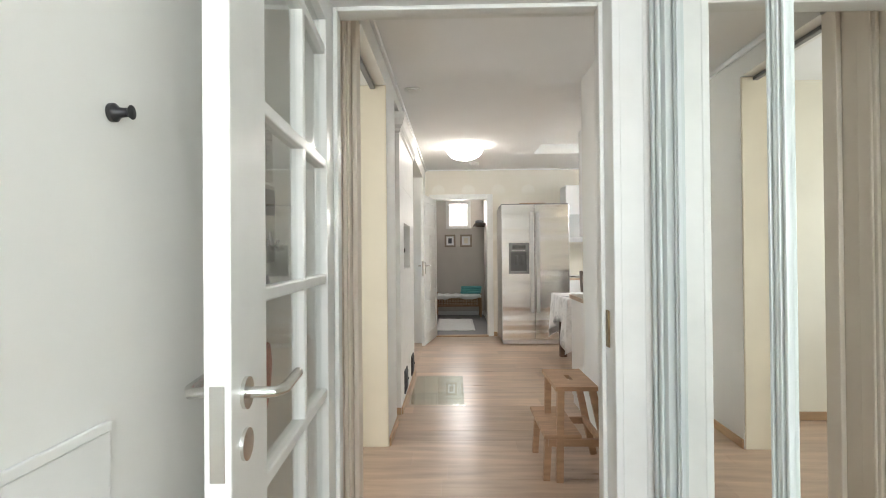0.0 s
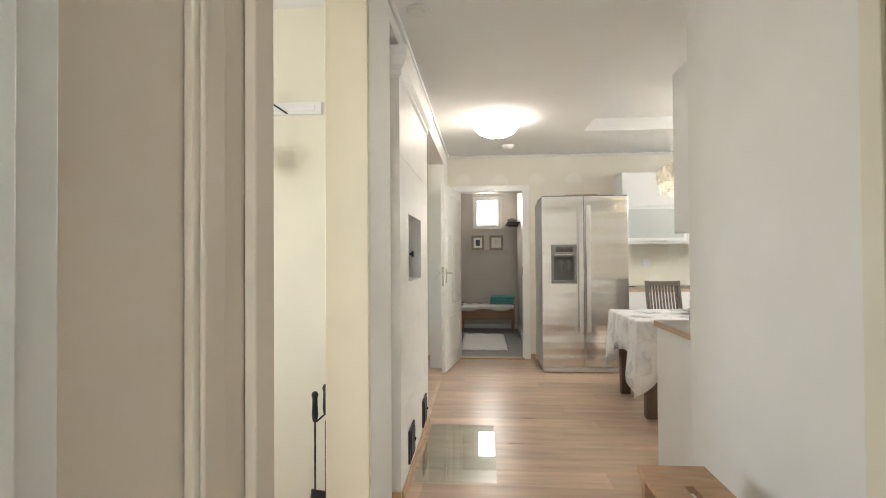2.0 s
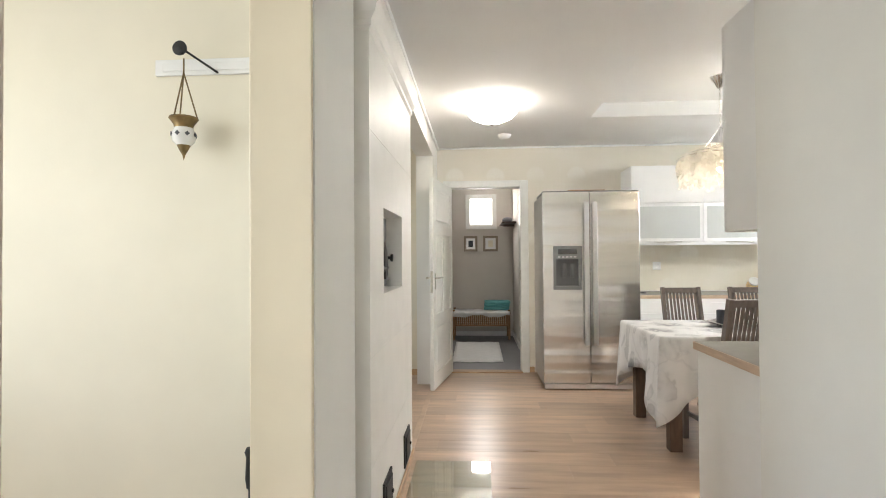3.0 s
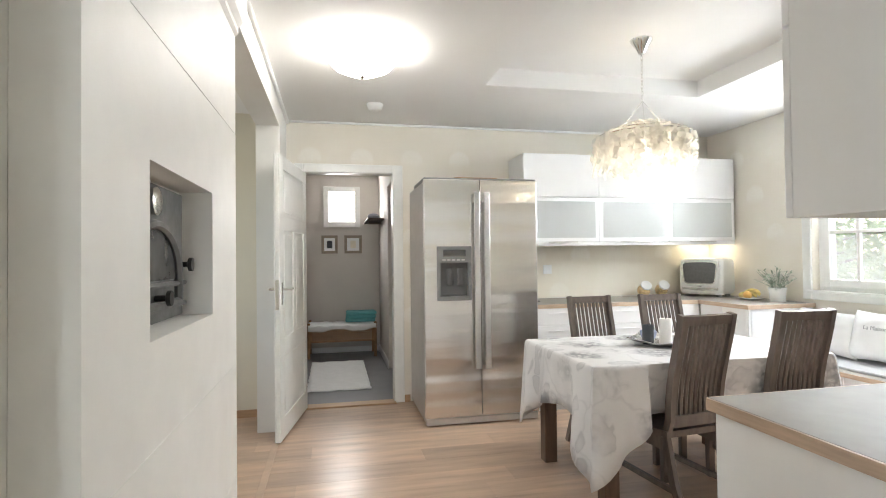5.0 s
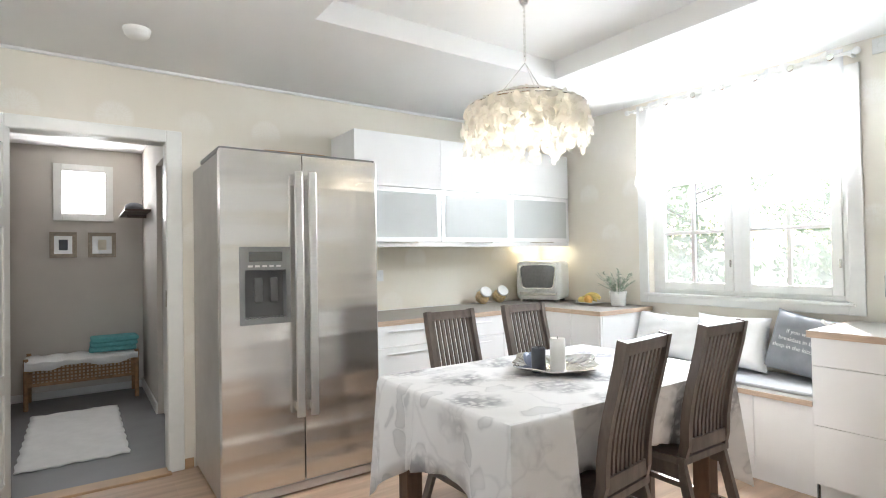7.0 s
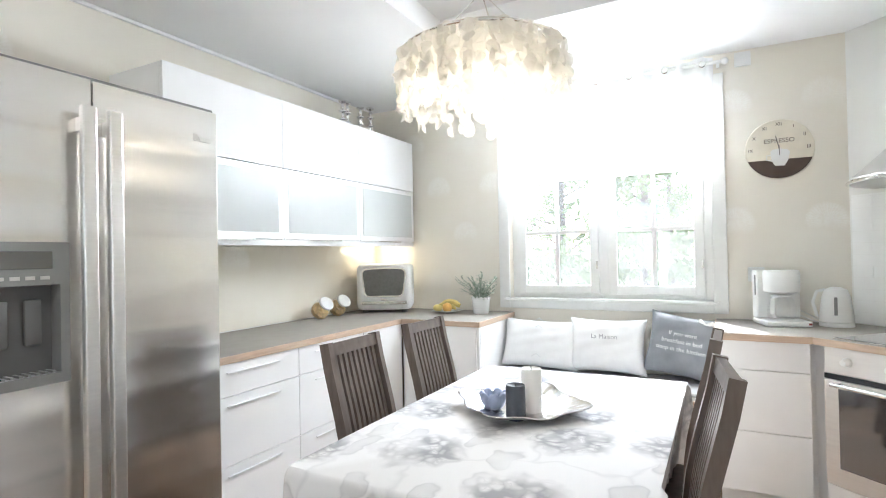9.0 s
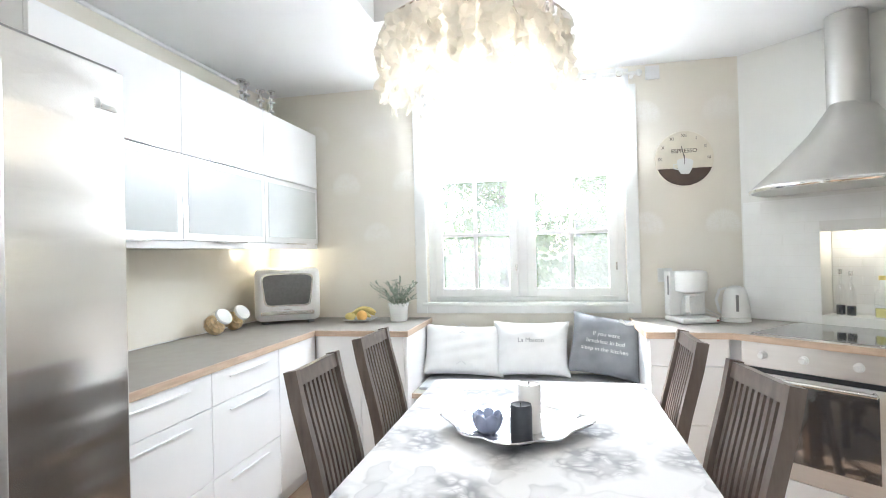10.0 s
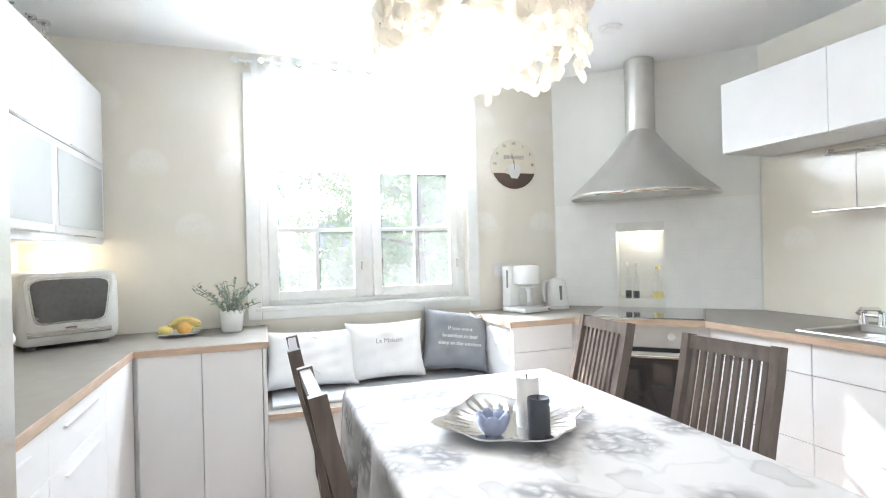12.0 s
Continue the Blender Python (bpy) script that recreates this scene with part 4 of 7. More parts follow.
for at, w, h, label in (((1.50, FAR - 0.0085, TOP + 0.001), 2.06, 0.475, "glossy glass splashback over beige dandelion paper"), ((0.93, SINK + 0.003, TOP + 0.001), 1.78, 0.86, "glossy glass splashback behind the sink")):
    sp = thing("splashback", at, label, "splashback")
    part("glass_sheet", boxes((0, w, 0, 0.006, 0.003, h), bevel=0.001), SPLASH, sp, smooth=False)
    part("sealant_bead", boxes((0, w, -0.001, 0.0065, 0, 0.0028)), WHITEPLASTIC, sp, smooth=False)

# upper cabinets on the sink wall
for x0, x1 in ((0.955, 1.51), (1.51, 2.07), (2.07, 2.64)):
    low = 1.315 if x0 < 1.0 else 1.735
    u = thing("wall_cabinet", ((x0 + x1) / 2, 4.04, low), "tall white wall cabinet at the end of the sink row" if x0 < 1 else "low white wall cabinet over the sink", "cabinet", "white wall cabinets", turn=180)
    h, t = (x1 - x0) / 2, 2.115 - low
    part("body", boxes((-h + 0.001, h - 0.001, 0.002, 0.345, 0, t), bevel=0.001), LACQUER, u, smooth=False)
    if x0 < 1:
        front("lower_door", -h, h, 0, 0, 0.43, u)
        front("upper_door", -h, h, 0, 0.433, t, u)
    else:
        front("lift_up_door", -h, h, 0, 0, t, u, handle=0.30)

# ---- cooker hood on the slanted wall ----
hood = thing("cooker_hood", (*diag(0.035, 0.0), 1.55), "steel chimney cooker hood with a curved flared canopy", "cooker hood", turn=45)
bm = bmesh.new()
prof = [(0.09, 0.405), (0.098, 0.392), (0.19, 0.272), (0.305, 0.145), (0.44, 0.022), (0.44, 0.0)]
rings = []
for w, z in prof:
    t = (w - 0.09) / 0.36
    dep = 0.20 + t * 0.28
    ring = [bm.verts.new((w * math.cos(a), 0.004 + dep * math.sin(a) ** (0.8 if w > 0.2 else 1), z)) for a in [math.pi * k / 24 for k in range(25)]]
    rings.append(ring)
for a, b in zip(rings, rings[1:]):
    for k in range(24):
        bm.faces.new((a[k], a[k + 1], b[k + 1], b[k]))
bm.faces.new(rings[-1])
bm.faces.new(rings[0][::-1])
part("canopy", bm, HOODSTEEL, hood)
bm = bmesh.new()
tube(bm, [(0.44 * math.cos(a), 0.006 + 0.48 * math.sin(a) ** 0.8, 0.006) for a in [math.pi * k / 24 for k in range(25)]], 0.008, 6)
part("rim", bm, CHROME, hood)
part("chimney", lathe(bmesh.new(), [(0.088, 0.38), (0.088, 0.845)], 28, (0, 0.095, 0)), HOODSTEEL, hood, "round steel flue")
part("light_switches", boxes((-0.06, 0.06, 0.478, 0.490, 0.002, 0.012), bevel=0.002), GREYPLASTIC, hood, smooth=False)

# niche fittings
niche = thing("niche_tiling", (0, 0, 0), "small cream brick tiles lining the lit niche", "tiles")
k = 0
z = NZ0 + 0.012
while z < NZ1 - 0.03:
    u = NU0 + 0.004 - (0.05 if k % 2 else 0)
    while u < NU1 - 0.004:
        a, b = max(u, NU0 + 0.004), min(u + 0.098, NU1 - 0.004)
        if b - a > 0.015:
            t = prism(bmesh.new(), [diag(a, -0.139), diag(b, -0.139), diag(b, -0.134), diag(a, -0.134)], z, z + 0.045)
            part("tile", t, BRICKTILE, niche, smooth=False)
        u += 0.1
    z += 0.048
    k += 1
solo("niche_downlight", lathe(bmesh.new(), [(0.0, 0), (0.022, 0), (0.026, -0.004), (0.026, 0.001)], 20), HANDLE, (*diag(0.065, -0.07), NZ1 - 0.001), "small round downlight in the niche", "lamp")


tiling = thing("wall_tiling", (0, 0, 0), "white flat brick tiles on the slanted wall", "tiles")
z, k = TOP + 0.003, 0
while z < 1.53:
    u = -0.60 - (0.11 if k % 2 else 0)
    while u < 0.60:
        a, b, z1 = max(u, -0.598), min(u + 0.2188, 0.598), min(z + 0.0588, 1.53)
        pieces = [(a, b)]
        if z1 > NZ0 - 0.002 and z < NZ1 + 0.002:
            pieces = [(a, min(b, NU0)), (max(a, NU1), b)]
        for p0, p1 in pieces:
            if p1 - p0 > 0.012:
                part("tile", prism(bmesh.new(), [diag(p0, 0.0003), diag(p1, 0.0003), diag(p1, 0.0018), diag(p0, 0.0018)], z, z1), BRICKTILE, tiling, smooth=False)
        u += 0.22
    z += 0.060
    k += 1


def bottle(name, at, r, h, material, label, cap=None, fill=None):
    b = thing(name, at, label, "bottle")
    part("glass_body", lathe(bmesh.new(), [(r * 0.9, 0), (r, 0.006), (r, h * 0.58), (r * 0.35, h * 0.72), (r * 0.32, h * 0.93)], 18), material, b)
    part("stopper", lathe(bmesh.new(), [(r * 0.42, h * 0.9), (r * 0.42, h)], 14), cap or DARK, b)
    if fill:
        part("contents", lathe(bmesh.new(), [(r * 0.85, 0.004), (r * 0.88, h * 0.22)], 16), fill, b)
    return b


bottle("oil_bottle", (*diag(0.15, -0.07), NZ0), 0.022, 0.24, CLEAR, "slim clear oil bottle in the niche", HANDLE, SLATE)
bottle("vinegar_bottle", (*diag(0.10, -0.06), NZ0), 0.022, 0.23, CLEAR, "slim clear vinegar bottle in the niche", HANDLE, SLATE)
bottle("detergent_bottle", (*diag(-0.03, -0.06), NZ0), 0.034, 0.21, CLEAR, "clear bottle of yellow liquid with a grey label", BANANA, mat("yellow_liquid", (0.80, 0.74, 0.30), 0.25))

# ---- ceiling fittings ----
cl = thing("ceiling_lamp", (0.12, 5.957, CEIL), "round opal glass ceiling lamp, switched on", "lamp")
part("shade", lathe(bmesh.new(), [(0.200, -0.03), (0.205, -0.042), (0.192, -0.076), (0.155, -0.116), (0.085, -0.148), (0.0, -0.158)], 40), OPAL, cl, "glowing opal glass bowl")
part("base", lathe(bmesh.new(), [(0.175, -0.028), (0.185, -0.001)], 32), PAINT, cl)
part("finial", lathe(bmesh.new(), [(0.012, -0.156), (0.014, -0.166), (0.006, -0.176), (0, -0.178)], 16), CHROME, cl)


def detector(at, label):
    d = thing("smoke_detector", at, label, "smoke detector")
    part("base", lathe(bmesh.new(), [(0.060, -0.020), (0.062, 0)], 28), WHITEPLASTIC, d)
    part("cover", lathe(bmesh.new(), [(0.058, -0.020), (0.055, -0.030), (0.040, -0.044), (0, -0.047)], 28), WHITEPLASTIC, d)


detector((0.272, 7.03, CEIL), "white round smoke detector on the ceiling")
for at in ((-0.30, 3.85, CEIL), (2.74, 4.69, CEIL)):
    v = thing("ceiling_vent", at, "white round ceiling air valve", "vent")
    part("ring", lathe(bmesh.new(), [(0.06, 0), (0.062, -0.008), (0.045, -0.012)], 28), WHITEPLASTIC, v)
    part("disc", lathe(bmesh.new(), [(0.042, -0.004), (0.044, -0.018), (0, -0.022)], 28), WHITEPLASTIC, v)

# ---- chandelier of capiz shells ----
ch = thing("shell_chandelier", (1.76, 5.86, 2.52), "capiz-shell chandelier with tiered hoops, switched on", "lamp")
part("ceiling_rose", lathe(bmesh.new(), [(0.065, 0), (0.062, -0.012), (0.035, -0.05), (0.018, -0.085), (0, -0.085)], 28), CHROME, ch)
bm = bmesh.new()
for i in range(13):
    z = -0.09 - i * 0.021
    pts = [(0.007 * math.cos(a) if i % 2 else 0, 0 if i % 2 else 0.007 * math.cos(a), z + 0.015 * math.sin(a)) for a in [2 * math.pi * k / 10 for k in range(11)]]
    tube(bm, pts, 0.0016, 5)
part("chain", bm, CHROME, ch)
TIERS = ((0.278, -0.583), (0.225, -0.553), (0.155, -0.525), (0.085, -0.50))
for r, z in TIERS:
    part("hoop", tube(bmesh.new(), [(r * math.cos(a), r * math.sin(a), z) for a in [2 * math.pi * k / 40 for k in range(41)]], 0.004, 6), CHROME, ch)
for i in range(3):
    a = 2.1 * i
    part("hanger_wire", tube(bmesh.new(), [(0, 0, -0.365), (0.155 * math.cos(a), 0.155 * math.sin(a), -0.525), (0.278 * math.cos(a), 0.278 * math.sin(a), -0.583)], 0.002, 5), CHROME, ch)
rng = random.Random(3)
bm = bmesh.new()
for r, z in TIERS:
    strands = max(10, int(2 * math.pi * r / 0.027))
    for s in range(strands):
        a = 2 * math.pi * s / strands + rng.uniform(-0.04, 0.04)
        step = rng.uniform(0.025, 0.031)
        for k in range(rng.choice((5, 6, 6, 7)) - (0 if r > 0.25 else 1 if r > 0.2 else 3)):
            d = 0.018 + step * k + rng.uniform(-0.005, 0.005)
            rr = r + rng.uniform(-0.010, 0.014)
            c = Vector((rr * math.cos(a), rr * math.sin(a), z - d))
            turn = Matrix.Rotation(a + rng.gauss(0, 0.55), 3, "Z") @ Matrix.Rotation(rng.gauss(0, 0.22), 3, "Y") @ Matrix.Rotation(rng.uniform(0, 6.28), 3, "X")
            R0 = 0.0235 * rng.uniform(0.8, 1.12)
            vs = [bm.verts.new(c + turn @ Vector((0.003 * math.cos(2 * q), R0 * math.cos(q) * rng.uniform(0.88, 1.08), R0 * math.sin(q)))) for q in [2 * math.pi * j / 9 for j in range(9)]]
            bm.faces.new(vs)
sh = part("shell_fringe", bm, SHELL, ch, "strings of translucent capiz shell discs", smooth=False)
sh["kind"] = "stuff"
part("bulb", ball(bmesh.new(), (0, 0, -0.65), 0.035, (1, 1, 1.3)), glow("bulb_glass", (1.0, 0.85, 0.6), 12.0), ch)

# ---- dining table, cloth, chairs ----
table = thing("dining_table", (1.79, 5.725, 0), "brown wooden dining table under a floral cloth", "table")
part("tabletop", boxes((-0.655, 0.655, -0.423, 0.423, 0.692, 0.720), bevel=0.004), TABLEWOOD, table, smooth=False)
part("apron", boxes((-0.56, 0.56, -0.37, -0.345, 0.60, 0.69), (-0.56, 0.56, 0.345, 0.37, 0.60, 0.69), (-0.58, -0.56, -0.345, 0.345, 0.60, 0.69), (0.56, 0.58, -0.345, 0.345, 0.60, 0.69)), TABLEWOOD, table, smooth=False)
for x in (-0.56, 0.56):
    for y in (-0.355, 0.355):
        part("leg", boxes((x - 0.038, x + 0.038, y - 0.038, y + 0.038, 0, 0.69), bevel=0.004), TABLEWOOD, table, smooth=False)

cloth = bmesh.new()
HX, HY, ZT = 0.662, 0.430, 0.7245
ring_n = 220


def rim_point(s):
    """A point on the table's rounded rim, its outward way and nearness to a corner; s from 0 to 1."""
    per = 4 * (HX + HY)
    d, out = (s % 1) * per, None
    for ax, ay, bx, by, nx, ny in ((-HX, -HY, HX, -HY, 0, -1), (HX, -HY, HX, HY, 1, 0), (HX, HY, -HX, HY, 0, 1), (-HX, HY, -HX, -HY, -1, 0)):
        ln = abs(bx - ax) + abs(by - ay)
        if d <= ln + 1e-9:
            f = d / ln
            e = min(d, ln - d)
            near = max(0.0, 1 - e / 0.30)
            ca, cb = (bx - ax) / ln, (by - ay) / ln
            sgn = 1 if d > ln / 2 else -1
            tilt = sgn * 0.7854 * max(0, 1 - e / 0.10)
            out = Vector((nx, ny, 0)) * math.cos(tilt) + Vector((ca, cb, 0)) * math.sin(tilt)
            return Vector((ax + (bx - ax) * f, ay + (by - ay) * f, 0)), out.normalized(), near
        d -= ln
    return rim_point(0)


levels = (0.0, 0.004, 0.015, 0.06, 0.12, 0.18, 0.24, 0.30, 0.36)
prev = None
for li, dz in enumerate(levels):
    ring = []
    for i in range(ring_n):
        s = i / ring_n
        p, o, near = rim_point(s)
        hang = dz / 0.36
        fold = math.sin(s * 2 * math.pi * 17 + 2.2 * math.sin(s * 31)) * 0.034 * hang + math.sin(s * 2 * math.pi * 41 + 1.5 * math.sin(s * 50)) * 0.008 * hang
        drop = dz * (0.80 + 0.72 * near ** 1.4 + 0.05 * math.sin(s * 60))
        outw = 0.004 + (0.012 if dz > 0.01 else 0.006 * li) + fold * (0.6 + 0.4 * (1 - near)) + 0.055 * hang * near ** 1.2
        if p.y < -HY + 0.01 and p.x > -0.40 and p.x < HX - 0.03:
            # pushed back by the chairs
            outw = min(outw, 0.004 - 0.045 * hang - abs(fold) * 0.6)
            drop *= 0.92
        q = p + o * outw
        ring.append(cloth.verts.new((q.x, q.y, ZT - drop)))
    if prev:
        for i in range(ring_n):
            cloth.faces.new((prev[i], prev[(i + 1) % ring_n], ring[(i + 1) % ring_n], ring[i]))
    else:
        cloth.faces.new(ring)
    prev = ring
tc_ob = solo("tablecloth", cloth, CLOTH, (1.79, 5.725, 0), "white tablecloth printed with grey hydrangeas, draped to the sides", "tablecloth")
so = tc_ob.modifiers.new("thickness", "SOLIDIFY")
so.thickness, so.offset = 0.0015, 1


def dining_chair(at, turn):
    """High slatted S-curved back; the back stands at y=0 and the seat runs to +y."""
    c = thing("dining_chair", at, "dark-stained wooden dining chair with a tall curved slatted back", "chair", "chairs round the table", turn)

    def curve(z):
        t = max(0.0, (z - 0.40) / 0.56)
        return 0.076 * (1 - min(1.0, t) ** 1.7) + 0.010 * math.sin(t * math.pi * 1.6)

    for sx in (-1, 1):
        x = sx * 0.142
        pts = [(x * 1.08, -0.035 + 0.0, 0.0), (x * 1.06, 0.05, 0.2), (x * 1.05, 0.10, 0.40)] + [(x, curve(z), z) for z in (0.48, 0.56, 0.64, 0.72, 0.80, 0.88, 0.968)]
        part("back_post", ribbon(bmesh.new(), pts, 0.012, 0.038, (1, 0, 0)), CHAIRWOOD, c, smooth=False)
        part("front_leg", boxes((x * 1.18 - 0.018, x * 1.18 + 0.018, 0.455, 0.49, 0, 0.405), bevel=0.003), CHAIRWOOD, c, smooth=False)
        part("side_rail", boxes((x * 1.10 - 0.010, x * 1.10 + 0.010, 0.10, 0.46, 0.34, 0.40)), CHAIRWOOD, c, smooth=False)
        part("stretcher", boxes((x * 1.10 - 0.009, x * 1.10 + 0.009, 0.05, 0.46, 0.16, 0.185)), CHAIRWOOD, c, smooth=False)
    part("top_rail", ribbon(bmesh.new(), [(0, curve(z), z) for z in (0.922, 0.943, 0.964)], 0.131, 0.026, (1, 0, 0)), CHAIRWOOD, c, smooth=False)
    part("lower_rail", ribbon(bmesh.new(), [(0, curve(z), z) for z in (0.445, 0.47, 0.50)], 0.131, 0.022, (1, 0, 0)), CHAIRWOOD, c, smooth=False)
    for k in range(9):
        x = -0.112 + 0.028 * k
        part("slat", ribbon(bmesh.new(), [(x, curve(z), z) for z in (0.495, 0.56, 0.63, 0.70, 0.77, 0.84, 0.93)], 0.0075, 0.012, (1, 0, 0)), CHAIRWOOD, c, smooth=False)
    bm = prism(bmesh.new(), [(-0.165, 0.075), (0.165, 0.075), (0.195, 0.30), (0.20, 0.47), (0.16, 0.495), (-0.16, 0.495), (-0.20, 0.47), (-0.195, 0.30)], 0.402, 0.43)
    part("seat", bm, CHAIRWOOD, c, smooth=False)
    return c


chair = dining_chair((1.611, 5.158, 0), 7)
copy_thing(chair, pose(2.172, 5.184, 0, 0, 0, -1))
copy_thing(chair, pose(1.645, 6.342, 0, 0, 0, 181))
copy_thing(chair, pose(2.184, 6.353, 0, 0, 0, 178.5))
# ---- masonry stove in the corridor wall ----
stove = thing("masonry_stove", (-0.41, 4.565, 0), "tall white rendered masonry stove with a cornice and cast-iron doors", "stove")
# built with its face towards +x: x is depth behind the face, y along it
body = panel_with_hole(-0.635, 0.635, 0.0, 2.12, -0.335, 0.235, 1.07, 1.445, -0.095, 0.0)
body = turned(body, Matrix(((0, 1, 0, 0), (1, 0, 0, 0), (0, 0, 1, 0), (0, 0, 0, 1))))
part("face", body, STOVE, stove, smooth=False)
part("core", boxes((-0.70, -0.096, -0.635, 0.635, 0, 2.12)), STOVE, stove, smooth=False)
bm = bmesh.new()
prev = None
for off, z in ((0.0, 2.10), (0.012, 2.115), (0.012, 2.135), (0.03, 2.16), (0.045, 2.205), (0.045, 2.25)):
    ring = [bm.verts.new(v) for v in ((-0.70, -0.635 - off, z), (off, -0.635 - off, z), (off, 0.635 + off * 0.2, z), (-0.70, 0.635 + off * 0.2, z))]
    if prev:
        for k in range(4):
            bm.faces.new((prev[k], prev[(k + 1) % 4], ring[(k + 1) % 4], ring[k]))
    prev = ring
bm.faces.new(prev)
part("cornice", bm, STOVE, stove, "flared white cornice", smooth=False)
for z in (0.42, 0.84, 1.72):
    part("joint", boxes((-0.002, 0.0012, -0.63, 0.63, z, z + 0.003)), PLASTER, stove, smooth=False)
part("baseboard", boxes((0.001, 0.014, -0.635, 0.635, 0, 0.05), (-0.2, 0.0, -0.649, -0.636, 0, 0.05), bevel=0.003), BASEWOOD, stove, "oak skirting strip", smooth=False)
fd = part("fire_door_frame", boxes((-0.094, -0.082, -0.325, 0.215, 1.075, 1.435), bevel=0.003), CASTIRON, stove, "grey cast-iron fire door", smooth=False)
bm = bmesh.new()
arc = [(-0.072, -0.06 + 0.20 * math.cos(a), 1.20 + 0.13 * math.sin(a)) for a in [math.pi * k / 16 for k in range(17)]]
tube(bm, [(-0.072, 0.14, 1.12)] + arc + [(-0.072, -0.26, 1.12), (-0.072, 0.14, 1.12)], 0.012, 6)
tube(bm, [(-0.074, -0.31, 1.172), (-0.074, 0.205, 1.172)], 0.008, 6)
tube(bm, [(-0.074, -0.31, 1.112), (-0.074, 0.205, 1.112)], 0.008, 6)
part("arched_door", bm, CASTIRON, fd)
# mottled grey base colour stands in for reflections on the door glass
part("door_glass", turned(prism(bmesh.new(), [(0.13, 1.185)] + [(-0.06 + 0.185 * math.cos(a), 1.20 + 0.115 * math.sin(a)) for a in [math.pi * k / 16 for k in range(17)]] + [(-0.25, 1.185)], 0, 0.004), Matrix(((0, 0, 1, -0.081), (1, 0, 0, 0), (0, 1, 0, 0), (0, 0, 0, 1)))), mat("grey_door_glass", (0.10, 0.10, 0.10), 0.25, vary=0.3, scale=14), fd, smooth=False)
part("thermometer", lathe(bmesh.new(), [(0.034, 0), (0.036, 0.012), (0.030, 0.016), (0, 0.016)], 24, (-0.082, -0.055, 1.388), Matrix.Rotation(radians(90), 3, "Y")), HANDLE, fd, "round pale thermometer")
for y, z in ((0.165, 1.225), (-0.04, 1.140)):
    part("door_knob", lathe(bmesh.new(), [(0.008, 0), (0.008, 0.025), (0.020, 0.030), (0.020, 0.040), (0, 0.042)], 16, (-0.080, y, z), Matrix.Rotation(radians(90), 3, "Y")), IRON, fd)
for y, z in ((-0.29, 0.175), (0.35, 0.165)):
    sd = part("soot_door", boxes((0.0, 0.010, y - 0.10, y + 0.10, z - 0.09, z + 0.09), bevel=0.002), IRON, stove, "small black cast-iron soot door", smooth=False)
    part("soot_door_panel", boxes((0.010, 0.016, y - 0.078, y + 0.078, z - 0.07, z + 0.07), bevel=0.003), IRON, sd, smooth=False)
    part("latch", lathe(bmesh.new(), [(0.006, 0), (0.010, 0.008), (0, 0.010)], 12, (0.015, y + 0.05, z), Matrix.Rotation(radians(90), 3, "Y")), IRON, sd)
gp = solo("glass_floor_plate", boxes((-0.22, 0.22, -0.48, 0.48, 0, 0.006), bevel=0.001), PLATE, (-0.155, 4.64, 0.0006), "clear glass hearth plate lying on the floor", "floor plate", smooth=False)
gp.visible_shadow = False

# ---- fire tools and lantern against the cream wall ----
ft = thing("fire_tool_stand", (-0.685, 3.62, 0), "black iron fire tools on a stand", "fire tools")
part("stand", tube(lathe(bmesh.new(), [(0.075, 0), (0.075, 0.008), (0.02, 0.018), (0.01, 0.03)], 20), [(0, 0, 0.02), (0, 0, 0.60)], 0.006, 8), IRON, ft)
part("hook_ring", tube(bmesh.new(), [(-0.06, 0, 0.50), (-0.05, 0, 0.485), (0, 0, 0.53), (0.05, 0, 0.485), (0.06, 0, 0.50)], 0.005, 6), IRON, ft)
for x, y, tip in ((-0.058, 0.0, "shovel"), (0.0, -0.028, "poker"), (0.056, 0.0, "brush")):
    tool = part(tip, tube(bmesh.new(), [(x, y, 0.50), (x, y, 0.16)], 0.0045, 6), IRON, ft)
    h = 0.615 if tip == "shovel" else 0.655
    part("grip", lathe(bmesh.new(), [(0.010, h - 0.13), (0.014, h - 0.10), (0.011, h - 0.03), (0.016, h - 0.014), (0.010, h), (0, h)], 14, (x, y, 0)), IRON, tool)
    if tip == "shovel":
        b = bmesh.new()
        prism(b, [(-0.03, -0.004), (0.03, -0.004), (0.038, 0.004), (-0.038, 0.004)], 0.06, 0.19)
        part("shovel_blade", turned(b, Matrix.Translation((x, -0.01, 0)) @ Matrix.Rotation(0.12, 4, "Y")), IRON, tool)
    elif tip == "brush":
        part("brush_head", lathe(bmesh.new(), [(0.012, 0.18), (0.028, 0.15), (0.032, 0.06), (0, 0.06)], 16, (x, y, 0)), IRON, tool)
vt = thing("wall_vent", (-0.955, 3.776, 1.915), "narrow white slotted wall vent", "vent")
part("vent_plate", boxes((-0.20, 0.20, -0.010, 0.003, -0.029, 0.029), bevel=0.003), WHITEPLASTIC, vt, smooth=False)
part("slot_bar", boxes((-0.17, 0.17, -0.016, -0.009, -0.015, 0.013), bevel=0.003), WHITEPLASTIC, vt, smooth=False)
lan = thing("hanging_lantern", (-1.01, 3.70, 1.90), "small brass and glass lantern on chains", "lantern")
part("wall_hook", tube(lathe(bmesh.new(), [(0.024, 0), (0.026, 0.006), (0, 0.010)], 18, (-0.012, 0.0, 0.055), Matrix.Rotation(radians(90), 3, "X")), [(0.09, 0.07, -0.01), (0, 0.0, 0.05), (-0.005, -0.012, 0.03)], 0.004, 6), IRON, lan)
bm = bmesh.new()
